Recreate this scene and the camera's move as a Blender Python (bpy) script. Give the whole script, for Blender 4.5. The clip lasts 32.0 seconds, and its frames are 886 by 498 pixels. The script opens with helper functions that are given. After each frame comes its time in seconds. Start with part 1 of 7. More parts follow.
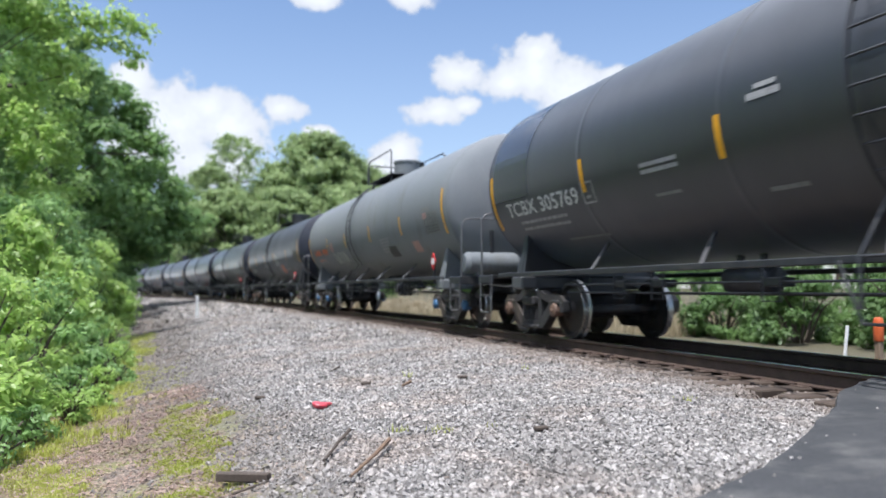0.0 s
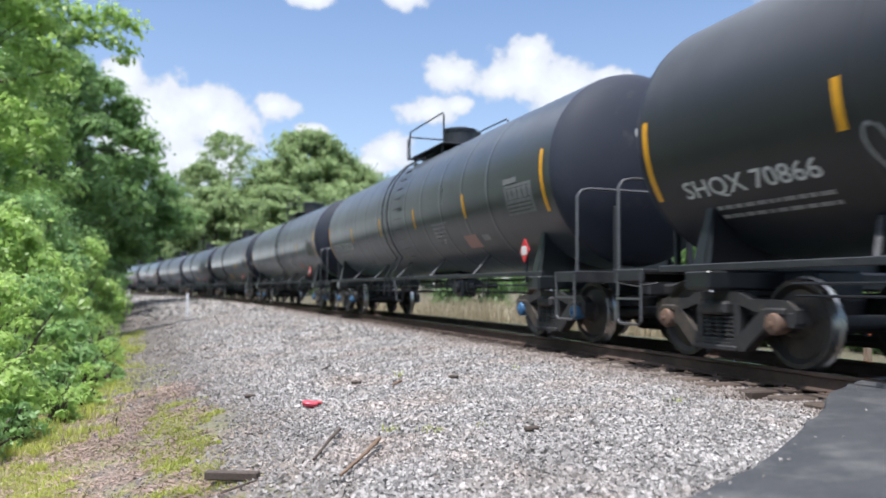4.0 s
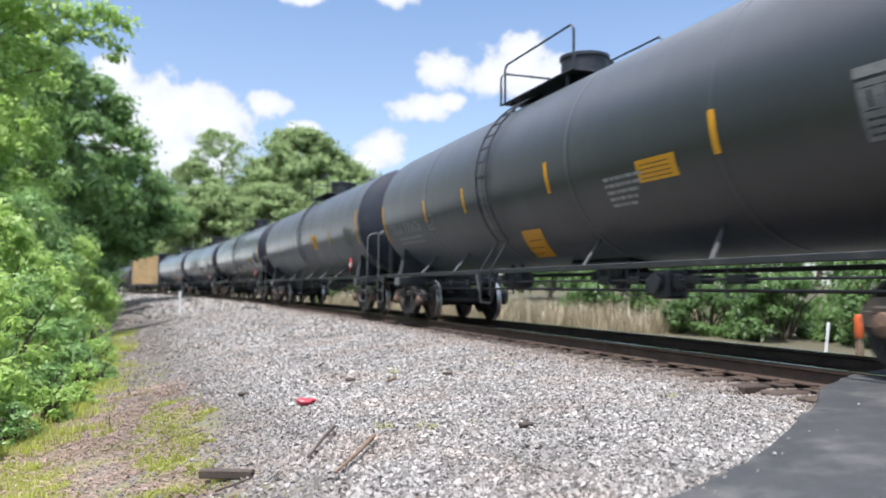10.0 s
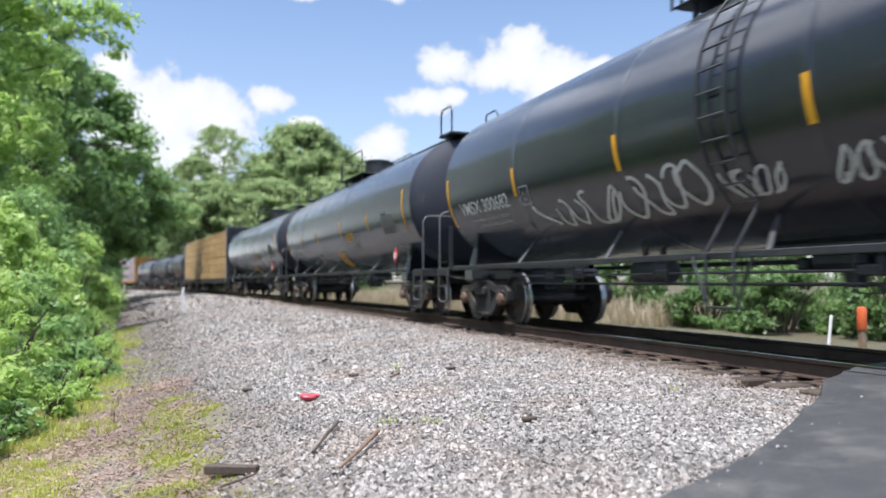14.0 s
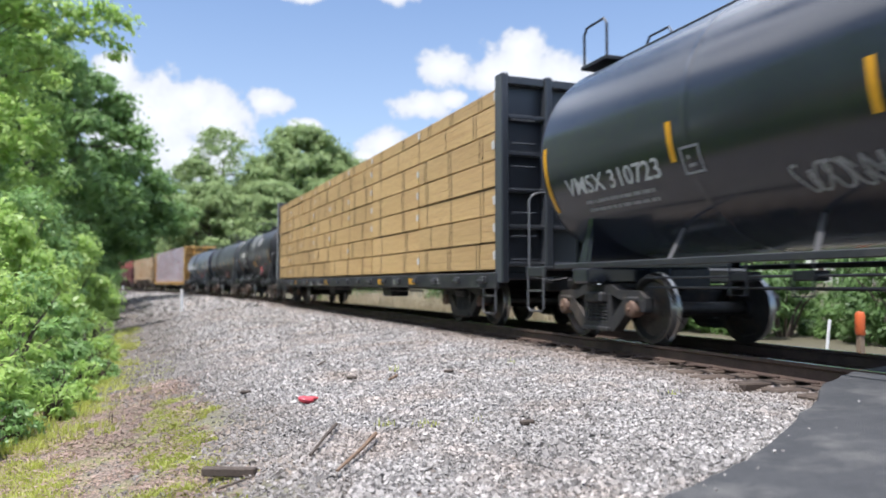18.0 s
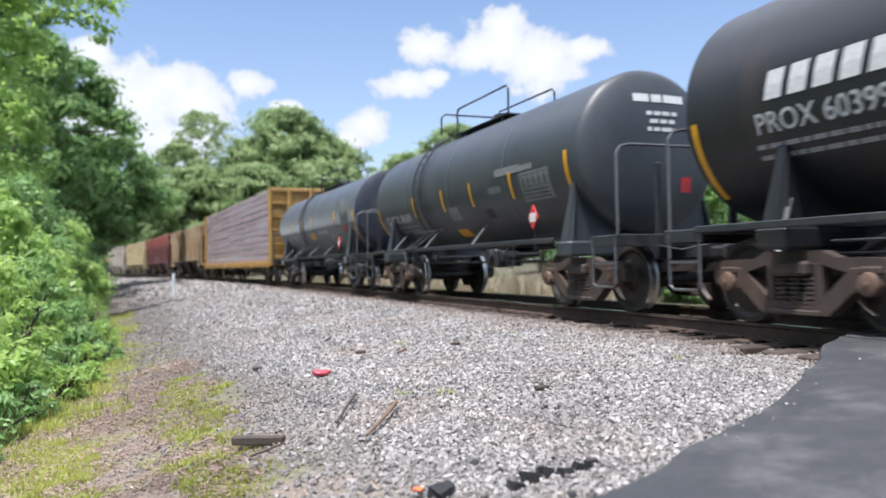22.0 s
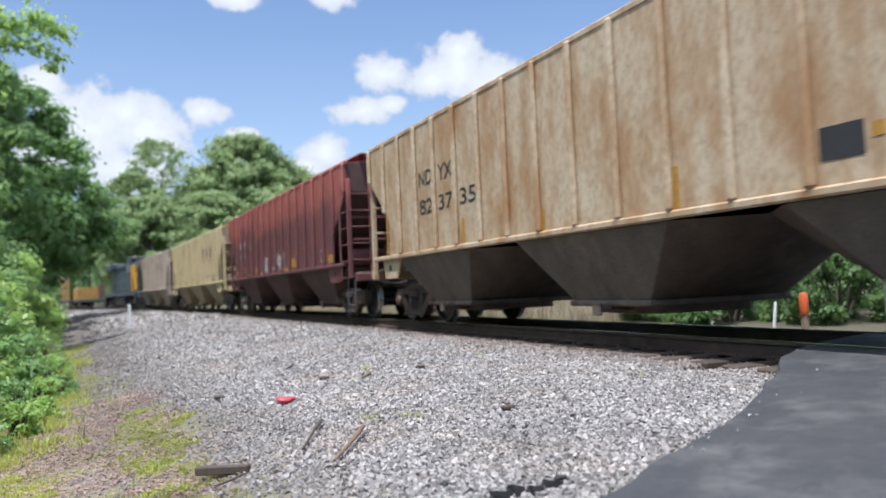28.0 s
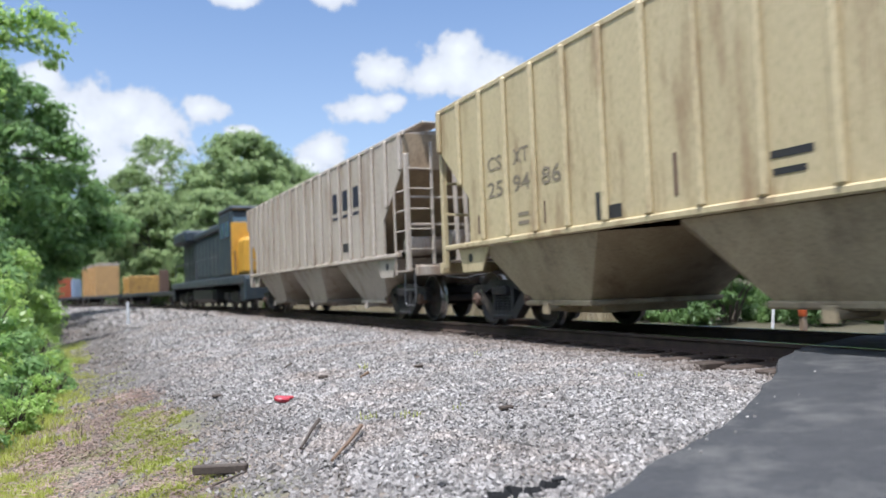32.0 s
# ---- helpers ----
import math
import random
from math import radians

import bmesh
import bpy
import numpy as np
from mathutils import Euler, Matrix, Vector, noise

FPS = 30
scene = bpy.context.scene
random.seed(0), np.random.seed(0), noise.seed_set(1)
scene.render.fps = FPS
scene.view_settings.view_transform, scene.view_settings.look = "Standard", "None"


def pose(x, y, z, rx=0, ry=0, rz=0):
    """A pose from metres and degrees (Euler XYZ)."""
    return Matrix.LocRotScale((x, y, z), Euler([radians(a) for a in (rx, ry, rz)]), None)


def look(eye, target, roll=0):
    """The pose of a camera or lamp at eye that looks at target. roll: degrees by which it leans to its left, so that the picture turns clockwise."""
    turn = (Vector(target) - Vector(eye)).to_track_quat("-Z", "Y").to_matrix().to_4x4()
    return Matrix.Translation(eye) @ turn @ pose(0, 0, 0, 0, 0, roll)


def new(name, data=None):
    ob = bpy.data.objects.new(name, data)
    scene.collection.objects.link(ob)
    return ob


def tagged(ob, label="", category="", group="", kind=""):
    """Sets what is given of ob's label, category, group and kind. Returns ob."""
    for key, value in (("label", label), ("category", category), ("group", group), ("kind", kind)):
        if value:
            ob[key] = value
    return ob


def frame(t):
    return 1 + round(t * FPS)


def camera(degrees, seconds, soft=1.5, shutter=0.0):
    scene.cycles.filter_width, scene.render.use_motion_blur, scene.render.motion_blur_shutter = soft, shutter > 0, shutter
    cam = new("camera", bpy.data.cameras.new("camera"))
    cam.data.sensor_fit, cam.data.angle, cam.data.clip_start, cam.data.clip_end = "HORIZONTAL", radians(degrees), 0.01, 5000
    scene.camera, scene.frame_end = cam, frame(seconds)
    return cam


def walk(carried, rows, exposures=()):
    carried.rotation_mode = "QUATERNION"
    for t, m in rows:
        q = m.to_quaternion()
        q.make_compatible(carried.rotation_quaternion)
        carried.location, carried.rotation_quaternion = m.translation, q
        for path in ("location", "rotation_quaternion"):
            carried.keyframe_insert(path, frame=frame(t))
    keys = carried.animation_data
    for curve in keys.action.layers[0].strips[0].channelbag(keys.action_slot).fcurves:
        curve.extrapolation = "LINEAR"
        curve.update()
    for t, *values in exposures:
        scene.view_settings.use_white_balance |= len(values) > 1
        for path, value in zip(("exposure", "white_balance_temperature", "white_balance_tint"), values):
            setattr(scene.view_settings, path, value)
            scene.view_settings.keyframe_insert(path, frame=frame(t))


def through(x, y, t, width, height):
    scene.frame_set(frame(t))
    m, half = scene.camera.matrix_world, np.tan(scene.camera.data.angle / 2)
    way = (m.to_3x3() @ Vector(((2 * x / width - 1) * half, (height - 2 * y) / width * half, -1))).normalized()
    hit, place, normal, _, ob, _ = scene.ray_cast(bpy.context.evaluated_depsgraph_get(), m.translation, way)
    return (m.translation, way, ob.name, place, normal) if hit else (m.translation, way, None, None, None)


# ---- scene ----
FOV = 59.8            # degrees across
RADIUS = 625.0        # the track's curve, to the left as one looks along it
SPEED = 10.08         # metres a second, towards the crossing, at first
SLOWER = 0.58         # by so much the train slows from 20.5 to 23.5 s


def travelled(t):
    """How far the train has rolled at t seconds."""
    a, b = min(max(t - 20.5, 0.0), 3.0), max(t - 23.5, 0.0)
    return SPEED * t - SLOWER * (a * a / 6 + b)


def view(x, y, z, yaw, pitch, roll):
    """A camera pose: yaw to the right of the track's line, pitch up, roll as look() takes it."""
    a, b = radians(yaw), radians(pitch)
    eye = Vector((x, y, z))
    return look(eye, eye + Vector((math.sin(a) * math.cos(b), math.cos(a) * math.cos(b), math.sin(b))), roll)


cam = camera(FOV, 32.0, soft=1.6, shutter=0.2)
cam.data.dof.use_dof, cam.data.dof.focus_distance, cam.data.dof.aperture_fstop = True, 6.7, 1.05
walk(cam, [
    (0.0, view(-6.687, -0.029, 0.770, 18.22, 3.07, 0.06)),
    (0.5, view(-6.685, -0.028, 0.772, 18.43, 2.85, 0.12)),
    (1.0, view(-6.685, -0.025, 0.771, 18.60, 2.77, 0.19)),
    (1.5, view(-6.686, -0.024, 0.770, 18.71, 2.81, 0.34)),
    (2.0, view(-6.687, -0.022, 0.770, 18.79, 2.82, 0.41)),
    (2.5, view(-6.687, -0.021, 0.770, 18.84, 2.87, 0.49)),
    (3.0, view(-6.687, -0.021, 0.771, 18.86, 2.88, 0.44)),
    (3.5, view(-6.686, -0.022, 0.769, 18.84, 2.99, 0.50)),
    (5.5, view(-6.682, -0.006, 0.768, 18.83, 3.07, 0.45)),
    (6.0, view(-6.677, -0.006, 0.770, 18.87, 2.85, 0.22)),
    (6.5, view(-6.675, -0.006, 0.770, 18.86, 2.70, 0.11)),
    (7.0, view(-6.673, -0.002, 0.770, 18.87, 2.65, 0.17)),
    (7.5, view(-6.672, 0.000, 0.771, 18.88, 2.66, 0.29)),
    (8.0, view(-6.673, -0.002, 0.770, 18.97, 2.70, 0.46)),
    (8.5, view(-6.676, -0.005, 0.769, 19.12, 2.73, 0.60)),
    (9.0, view(-6.679, -0.010, 0.770, 19.24, 2.77, 0.59)),
    (9.5, view(-6.683, -0.012, 0.769, 19.32, 2.77, 0.43)),
    (10.0, view(-6.689, -0.011, 0.766, 19.37, 2.82, 0.19)),
    (10.5, view(-6.695, -0.011, 0.766, 19.45, 2.83, -0.03)),
    (11.0, view(-6.698, -0.011, 0.767, 19.56, 2.88, -0.17)),
    (11.5, view(-6.698, -0.013, 0.767, 19.67, 2.94, -0.20)),
    (12.0, view(-6.698, -0.015, 0.769, 19.69, 2.90, -0.28)),
    (12.5, view(-6.696, -0.015, 0.772, 19.57, 2.77, -0.29)),
    (13.0, view(-6.695, -0.016, 0.772, 19.43, 2.66, -0.25)),
    (13.5, view(-6.694, -0.017, 0.770, 19.30, 2.53, -0.17)),
    (14.0, view(-6.695, -0.019, 0.771, 19.21, 2.42, -0.15)),
    (14.5, view(-6.696, -0.024, 0.770, 19.12, 2.42, -0.08)),
    (16.5, view(-6.693, -0.023, 0.773, 18.96, 2.56, 0.14)),
    (17.0, view(-6.693, -0.027, 0.774, 19.07, 2.64, 0.13)),
    (17.5, view(-6.692, -0.028, 0.774, 19.17, 2.68, 0.11)),
    (18.0, view(-6.693, -0.028, 0.773, 19.27, 2.63, 0.08)),
    (18.5, view(-6.695, -0.030, 0.772, 19.32, 2.47, 0.10)),
    (19.0, view(-6.694, -0.031, 0.770, 19.31, 2.24, -0.00)),
    (19.5, view(-6.698, -0.029, 0.767, 19.29, 1.99, -0.17)),
    (20.0, view(-6.720, -0.041, 0.762, 19.28, 1.73, -0.35)),
    (20.5, view(-6.767, -0.084, 0.757, 19.31, 1.47, -0.59)),
    (21.0, view(-6.834, -0.130, 0.747, 19.49, 1.20, -0.72)),
    (21.5, view(-6.907, -0.134, 0.730, 19.86, 1.05, -0.89)),
    (22.0, view(-6.968, -0.105, 0.711, 20.36, 1.12, -1.12)),
    (22.5, view(-6.993, -0.083, 0.697, 20.85, 1.62, -1.47)),
    (23.0, view(-6.990, -0.078, 0.691, 21.22, 2.39, -2.01)),
    (23.5, view(-6.988, -0.078, 0.689, 21.38, 3.27, -2.34)),
    (24.0, view(-6.992, -0.082, 0.690, 21.46, 3.96, -2.58)),
    (24.5, view(-6.996, -0.088, 0.691, 21.64, 4.32, -2.58)),
    (25.0, view(-6.996, -0.091, 0.692, 21.91, 4.27, -2.56)),
    (25.5, view(-6.998, -0.095, 0.692, 22.30, 3.99, -2.44)),
    (27.5, view(-6.997, -0.107, 0.687, 23.28, 3.02, -2.34)),
    (28.0, view(-6.996, -0.103, 0.688, 23.35, 2.86, -2.40)),
    (28.5, view(-6.997, -0.102, 0.688, 23.38, 2.74, -2.36)),
    (29.0, view(-7.000, -0.103, 0.686, 23.38, 2.68, -2.24)),
    (29.5, view(-7.001, -0.105, 0.685, 23.33, 2.67, -2.21)),
    (30.0, view(-7.001, -0.106, 0.687, 23.27, 2.62, -2.24)),
    (30.5, view(-6.999, -0.104, 0.690, 23.24, 2.57, -2.19)),
    (31.0, view(-6.997, -0.103, 0.693, 23.23, 2.54, -2.19)),
    (31.5, view(-6.996, -0.104, 0.695, 23.27, 2.60, -2.13)),
    (32.0, view(-6.994, -0.101, 0.697, 23.43, 2.77, -2.12)),
], exposures=[(0.0, 0.60, 5980, 12), (3.0, 0.60, 5980, 12), (6.0, 0.74, 6080, 12), (9.0, 0.74, 6080, 12), (17.0, 0.71, 6080, 13), (20.0, 0.63, 6000, 13), (23.0, 0.71, 6000, 13), (25.0, 0.60, 5900, 12), (28.0, 0.54, 5830, 12), (29.0, 0.52, 5800, 12), (30.0, 0.68, 5850, 12), (32.0, 0.54, 5860, 12)])

# ---- light ----
SUN_EL, SUN_AZ = 70.0, -131.0      # degrees; azimuth from the track's line, to the right
world = bpy.data.worlds.new("world")
scene.world = world
world.use_nodes = True
wn = world.node_tree.nodes
sky = wn.new("ShaderNodeTexSky")
sky.sky_type, sky.sun_disc = "NISHITA", False
sky.sun_elevation, sky.sun_rotation = radians(SUN_EL), radians(SUN_AZ)
sky.air_density, sky.dust_density, sky.ozone_density = 1.0, 0.7, 2.0
wn["Background"].inputs["Strength"].default_value = 0.115
wl = world.node_tree.links


def world_node(kind, source=None, **values):
    n = wn.new(kind)
    for k, val in values.items():
        n.inputs[k].default_value = val
    if source is not None:
        wl.new(source, n.inputs[0])
    return n


# unseen broken cumulus added over the upper sky: fill light and tank-top reflections
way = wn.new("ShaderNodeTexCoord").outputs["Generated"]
fill_puffs = world_node("ShaderNodeTexNoise", way, Scale=3.4, Detail=8.0, Roughness=0.58)
cover = world_node("ShaderNodeMapRange", fill_puffs.outputs["Fac"])
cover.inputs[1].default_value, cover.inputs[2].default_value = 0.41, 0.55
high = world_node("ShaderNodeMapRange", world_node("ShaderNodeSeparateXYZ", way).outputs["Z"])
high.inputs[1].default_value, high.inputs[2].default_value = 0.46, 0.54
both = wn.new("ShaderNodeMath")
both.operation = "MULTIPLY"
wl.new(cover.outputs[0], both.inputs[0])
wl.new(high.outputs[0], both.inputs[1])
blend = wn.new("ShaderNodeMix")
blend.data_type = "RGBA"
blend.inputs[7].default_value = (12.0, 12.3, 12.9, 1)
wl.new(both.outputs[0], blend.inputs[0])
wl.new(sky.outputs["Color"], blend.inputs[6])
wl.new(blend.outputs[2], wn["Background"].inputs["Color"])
sun = new("sun", bpy.data.lights.new("sun", "SUN"))
sun.data.energy, sun.data.angle, sun.data.color = 4.4, radians(0.6), (1.0, 0.95, 0.87)
sa, se = radians(SUN_AZ), radians(SUN_EL)
sun.matrix_world = look((0, 0, 60), Vector((0, 0, 60)) - Vector((math.sin(sa) * math.cos(se), math.cos(sa) * math.cos(se), math.sin(se))))


# ---- materials ----
def mat(name, c1, c2=None, rough=0.6, metal=0.0, scale=6.0, fine=60.0, bump=0.15, dirt=None, dirt_amount=0.45,
        dirt_scale=1.5, dirt_edge=None, stretch=(1, 1, 1), random_tint=0.0, island=False, spec=0.5, coat=0.0, dust=0.0, faded=None):
    """A painted, worn or mineral surface: two colours mixed by noise, fine grain, stains of a third colour, bump."""
    m = bpy.data.materials.new(name)
    m.use_nodes = True
    nt = m.node_tree
    N, L = nt.nodes, nt.links
    b = N["Principled BSDF"]
    tc = N.new("ShaderNodeTexCoord")
    mp = N.new("ShaderNodeMapping")
    mp.inputs["Scale"].default_value = stretch
    L.new(tc.outputs["Object"], mp.inputs["Vector"])

    def noise_node(sc, detail=6, rgh=0.6):
        n = N.new("ShaderNodeTexNoise")
        n.inputs["Scale"].default_value, n.inputs["Detail"].default_value, n.inputs["Roughness"].default_value = sc, detail, rgh
        L.new(mp.outputs["Vector"], n.inputs["Vector"])
        return n

    def mix(f, a, c):
        x = N.new("ShaderNodeMix")
        x.data_type = "RGBA"
        for sock, val in ((x.inputs[0], f), (x.inputs[6], a), (x.inputs[7], c)):
            if isinstance(val, tuple):
                sock.default_value = (*val, 1)
            elif isinstance(val, float):
                sock.default_value = val
            else:
                L.new(val, sock)
        return x.outputs[2]

    def ramp(src, lo, hi):
        r = N.new("ShaderNodeMapRange")
        r.inputs[1].default_value, r.inputs[2].default_value = lo, hi
        L.new(src, r.inputs[0])
        return r.outputs[0]

    c2 = c2 or tuple(v * 0.7 for v in c1)
    big, small = noise_node(scale), noise_node(fine, 3)
    col = mix(ramp(big.outputs["Fac"], 0.32, 0.68), c1, c2)
    col = mix(ramp(small.outputs["Fac"], 0.45, 0.85), col, tuple(v * 0.55 for v in c2))
    if dirt:
        d = noise_node(dirt_scale, 8, 0.7)
        col = mix(ramp(d.outputs["Fac"], 0.72 - dirt_amount * 0.5, 0.72 - dirt_amount * 0.5 + dirt_edge if dirt_edge else 0.8), col, dirt)
    if faded:                                # (height, colour): sun-bleached paint above a ragged edge
        edge, height = noise_node(1.1, 8, 0.65), N.new("ShaderNodeSeparateXYZ")
        L.new(tc.outputs["Object"], height.inputs[0])
        up = N.new("ShaderNodeMath")
        up.operation = "MULTIPLY_ADD"
        up.inputs[1].default_value = 2.6
        L.new(edge.outputs["Fac"], up.inputs[0])
        L.new(height.outputs["Z"], up.inputs[2])
        col = mix(ramp(up.outputs[0], faded[0] + 1.1, faded[0] + 1.9), col, faded[1])
    if random_tint or island:
        if island:
            rnd = N.new("ShaderNodeNewGeometry").outputs["Random Per Island"]
        else:
            rnd = N.new("ShaderNodeObjectInfo").outputs["Random"]
        hsv = N.new("ShaderNodeHueSaturation")
        r = N.new("ShaderNodeMapRange")
        r.inputs[3].default_value, r.inputs[4].default_value = 1 - random_tint, 1 + random_tint
        L.new(rnd, r.inputs[0])
        L.new(r.outputs[0], hsv.inputs["Value"])
        L.new(col, hsv.inputs["Color"])
        col = hsv.outputs["Color"]
    L.new(col, b.inputs["Base Color"])
    rr = N.new("ShaderNodeMapRange")
    rr.inputs[3].default_value, rr.inputs[4].default_value = max(0.05, rough - 0.12), min(1.0, rough + 0.15)
    L.new(big.outputs["Fac"], rr.inputs[0])
    L.new(rr.outputs[0], b.inputs["Roughness"])
    b.inputs["Metallic"].default_value = metal
    b.inputs["Specular IOR Level"].default_value = spec
    if dust:
        b.inputs["Sheen Weight"].default_value, b.inputs["Sheen Roughness"].default_value = dust, 0.32
        b.inputs["Sheen Tint"].default_value = (0.86, 0.93, 1.0, 1)
    if coat:
        b.inputs["Coat Weight"].default_value, b.inputs["Coat Roughness"].default_value = coat, max(0.08, rough - 0.12)
    if bump:
        bp = N.new("ShaderNodeBump")
        bp.inputs["Strength"].default_value, bp.inputs["Distance"].default_value = bump, 0.01
        L.new(small.outputs["Fac"], bp.inputs["Height"])
        L.new(bp.outputs["Normal"], b.inputs["Normal"])
    return m


def rail_dust(m):
    """Brown iron dust, thickest beside the rails, over a material's own colour."""
    N, L = m.node_tree.nodes, m.node_tree.links
    b = N["Principled BSDF"]
    old = b.inputs["Base Color"].links[0].from_socket
    tc = N.new("ShaderNodeTexCoord")
    at = N.new("ShaderNodeVectorMath")
    at.inputs[1].default_value = (RADIUS, 0, 0)
    L.new(tc.outputs["Object"], at.inputs[0])
    flat = N.new("ShaderNodeVectorMath")
    flat.operation = "MULTIPLY"
    flat.inputs[1].default_value = (1, 1, 0)
    L.new(at.outputs[0], flat.inputs[0])
    ln = N.new("ShaderNodeVectorMath")
    ln.operation = "LENGTH"
    L.new(flat.outputs[0], ln.inputs[0])
    nz = N.new("ShaderNodeTexNoise")
    nz.inputs["Scale"].default_value, nz.inputs["Detail"].default_value = 2.2, 6.0
    L.new(tc.outputs["Object"], nz.inputs["Vector"])
    wob = N.new("ShaderNodeMath")
    wob.operation = "MULTIPLY_ADD"
    wob.inputs[1].default_value = 1.4
    L.new(nz.outputs["Fac"], wob.inputs[0])
    L.new(ln.outputs["Value"], wob.inputs[2])
    away = N.new("ShaderNodeMath")          # how far to either side of the track's middle
    off = N.new("ShaderNodeMath")
    off.operation = "SUBTRACT"
    off.inputs[1].default_value = RADIUS + 0.7
    L.new(wob.outputs[0], off.inputs[0])
    away.operation = "ABSOLUTE"
    r = N.new("ShaderNodeMapRange")
    r.inputs[1].default_value, r.inputs[2].default_value, r.inputs[4].default_value = 2.15, 1.2, 0.7
    L.new(off.outputs[0], away.inputs[0])
    L.new(away.outputs[0], r.inputs[0])
    x = N.new("ShaderNodeMix")
    x.data_type = "RGBA"
    x.inputs[7].default_value = (0.175, 0.135, 0.108, 1)
    L.new(r.outputs[0], x.inputs[0])
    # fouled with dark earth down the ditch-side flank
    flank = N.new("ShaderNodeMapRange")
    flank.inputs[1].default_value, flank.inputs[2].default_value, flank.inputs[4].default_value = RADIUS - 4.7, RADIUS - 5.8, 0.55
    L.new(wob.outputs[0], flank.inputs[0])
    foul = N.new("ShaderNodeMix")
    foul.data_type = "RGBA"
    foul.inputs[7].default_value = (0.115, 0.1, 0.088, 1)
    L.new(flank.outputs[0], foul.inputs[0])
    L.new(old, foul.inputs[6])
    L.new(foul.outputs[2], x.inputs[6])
    L.new(x.outputs[2], b.inputs["Base Color"])


def leaf_mat(name, dark, light, through=0.35, gloss=0.6):
    """Leaves: each one its own green, with light coming through."""
    m = bpy.data.materials.new(name)
    m.use_nodes = True
    N, L = m.node_tree.nodes, m.node_tree.links
    b = N["Principled BSDF"]
    geo = N.new("ShaderNodeNewGeometry")
    tc = N.new("ShaderNodeTexCoord")
    nz = N.new("ShaderNodeTexNoise")
    nz.inputs["Scale"].default_value = 0.55
    L.new(tc.outputs["Object"], nz.inputs["Vector"])
    add = N.new("ShaderNodeMath")
    add.operation = "MULTIPLY_ADD"
    add.inputs[1].default_value = 0.34
    L.new(geo.outputs["Random Per Island"], add.inputs[0])
    sub = N.new("ShaderNodeMath")
    sub.operation = "MULTIPLY_ADD"
    sub.inputs[1].default_value, sub.inputs[2].default_value = 1.4, -0.36
    L.new(nz.outputs["Fac"], sub.inputs[0])
    L.new(sub.outputs[0], add.inputs[2])
    x = N.new("ShaderNodeMix")
    x.data_type = "RGBA"
    x.inputs[6].default_value, x.inputs[7].default_value = (*dark, 1), (*light, 1)
    L.new(add.outputs[0], x.inputs[0])
    L.new(x.outputs[2], b.inputs["Base Color"])
    b.inputs["Roughness"].default_value, b.inputs["Specular IOR Level"].default_value = 0.42, gloss
    tr = N.new("ShaderNodeBsdfTranslucent")
    L.new(x.outputs[2], tr.inputs["Color"])
    ms = N.new("ShaderNodeMixShader")
    ms.inputs[0].default_value = through
    L.new(b.outputs[0], ms.inputs[1])
    L.new(tr.outputs[0], ms.inputs[2])
    L.new(ms.outputs[0], N["Material Output"].inputs["Surface"])
    return m


BLACK = mat("black_tank_paint", (0.013, 0.0158, 0.022), (0.010, 0.012, 0.0175), 0.42, scale=1.2, fine=90, bump=0.03, dirt=(0.022, 0.022, 0.025), dirt_amount=0.3, stretch=(1, 1, 0.35), spec=0.9, dust=0.35)
SATIN = mat("satin_black_tank_paint", (0.015, 0.019, 0.022), (0.021, 0.023, 0.025), 0.3, scale=1.2, fine=90, bump=0.03, dirt=(0.055, 0.048, 0.042), dirt_amount=0.3, stretch=(1, 1, 0.35), spec=0.75, dust=0.3)
DULL = mat("dull_black_tank_paint", (0.008, 0.0092, 0.0125), (0.006, 0.007, 0.0095), 0.45, scale=1.2, fine=90, bump=0.03, dirt=(0.018, 0.018, 0.02), dirt_amount=0.3, stretch=(1, 1, 0.35), spec=0.6, dust=0.22)
HEADBLACK = mat("matte_black_tank_end_paint", (0.02, 0.024, 0.038), (0.029, 0.033, 0.048), 0.7, scale=1.2, fine=70, bump=0.05, dirt=(0.08, 0.075, 0.07), dirt_amount=0.35, spec=0.3)
HEADGREY = mat("matte_grey_tank_end_paint", (0.15, 0.165, 0.18), (0.19, 0.2, 0.21), 0.75, scale=1.2, fine=70, bump=0.05, dirt=(0.10, 0.095, 0.09), dirt_amount=0.35, spec=0.3)
GLOSS = mat("glossy_black_tank_paint", (0.009, 0.0115, 0.018), (0.012, 0.015, 0.0225), 0.16, scale=1.0, fine=90, bump=0.02, dirt=(0.03, 0.03, 0.028), dirt_amount=0.18, stretch=(1, 1, 0.35), spec=0.7, dust=0.35)
GREYTANK = mat("grey_tank_paint", (0.155, 0.17, 0.182), (0.19, 0.203, 0.212), 0.5, scale=1.1, fine=80, bump=0.04, dirt=(0.11, 0.105, 0.095), dirt_amount=0.35, stretch=(1, 1, 0.35), spec=0.2)
DARKGREY = mat("dark_grey_tank_paint", (0.034, 0.04, 0.046), (0.048, 0.054, 0.06), 0.42, scale=1.1, fine=80, bump=0.05, dirt=(0.024, 0.024, 0.025), dirt_amount=0.5, stretch=(1, 1, 0.35), dust=0.08)
WORN = mat("worn_black_tank_paint", (0.010, 0.011, 0.014), (0.016, 0.016, 0.018), 0.42, scale=1.3, fine=80, bump=0.06, dirt=(0.05, 0.032, 0.025), dirt_amount=0.33, stretch=(1, 1, 0.3), dust=0.07)
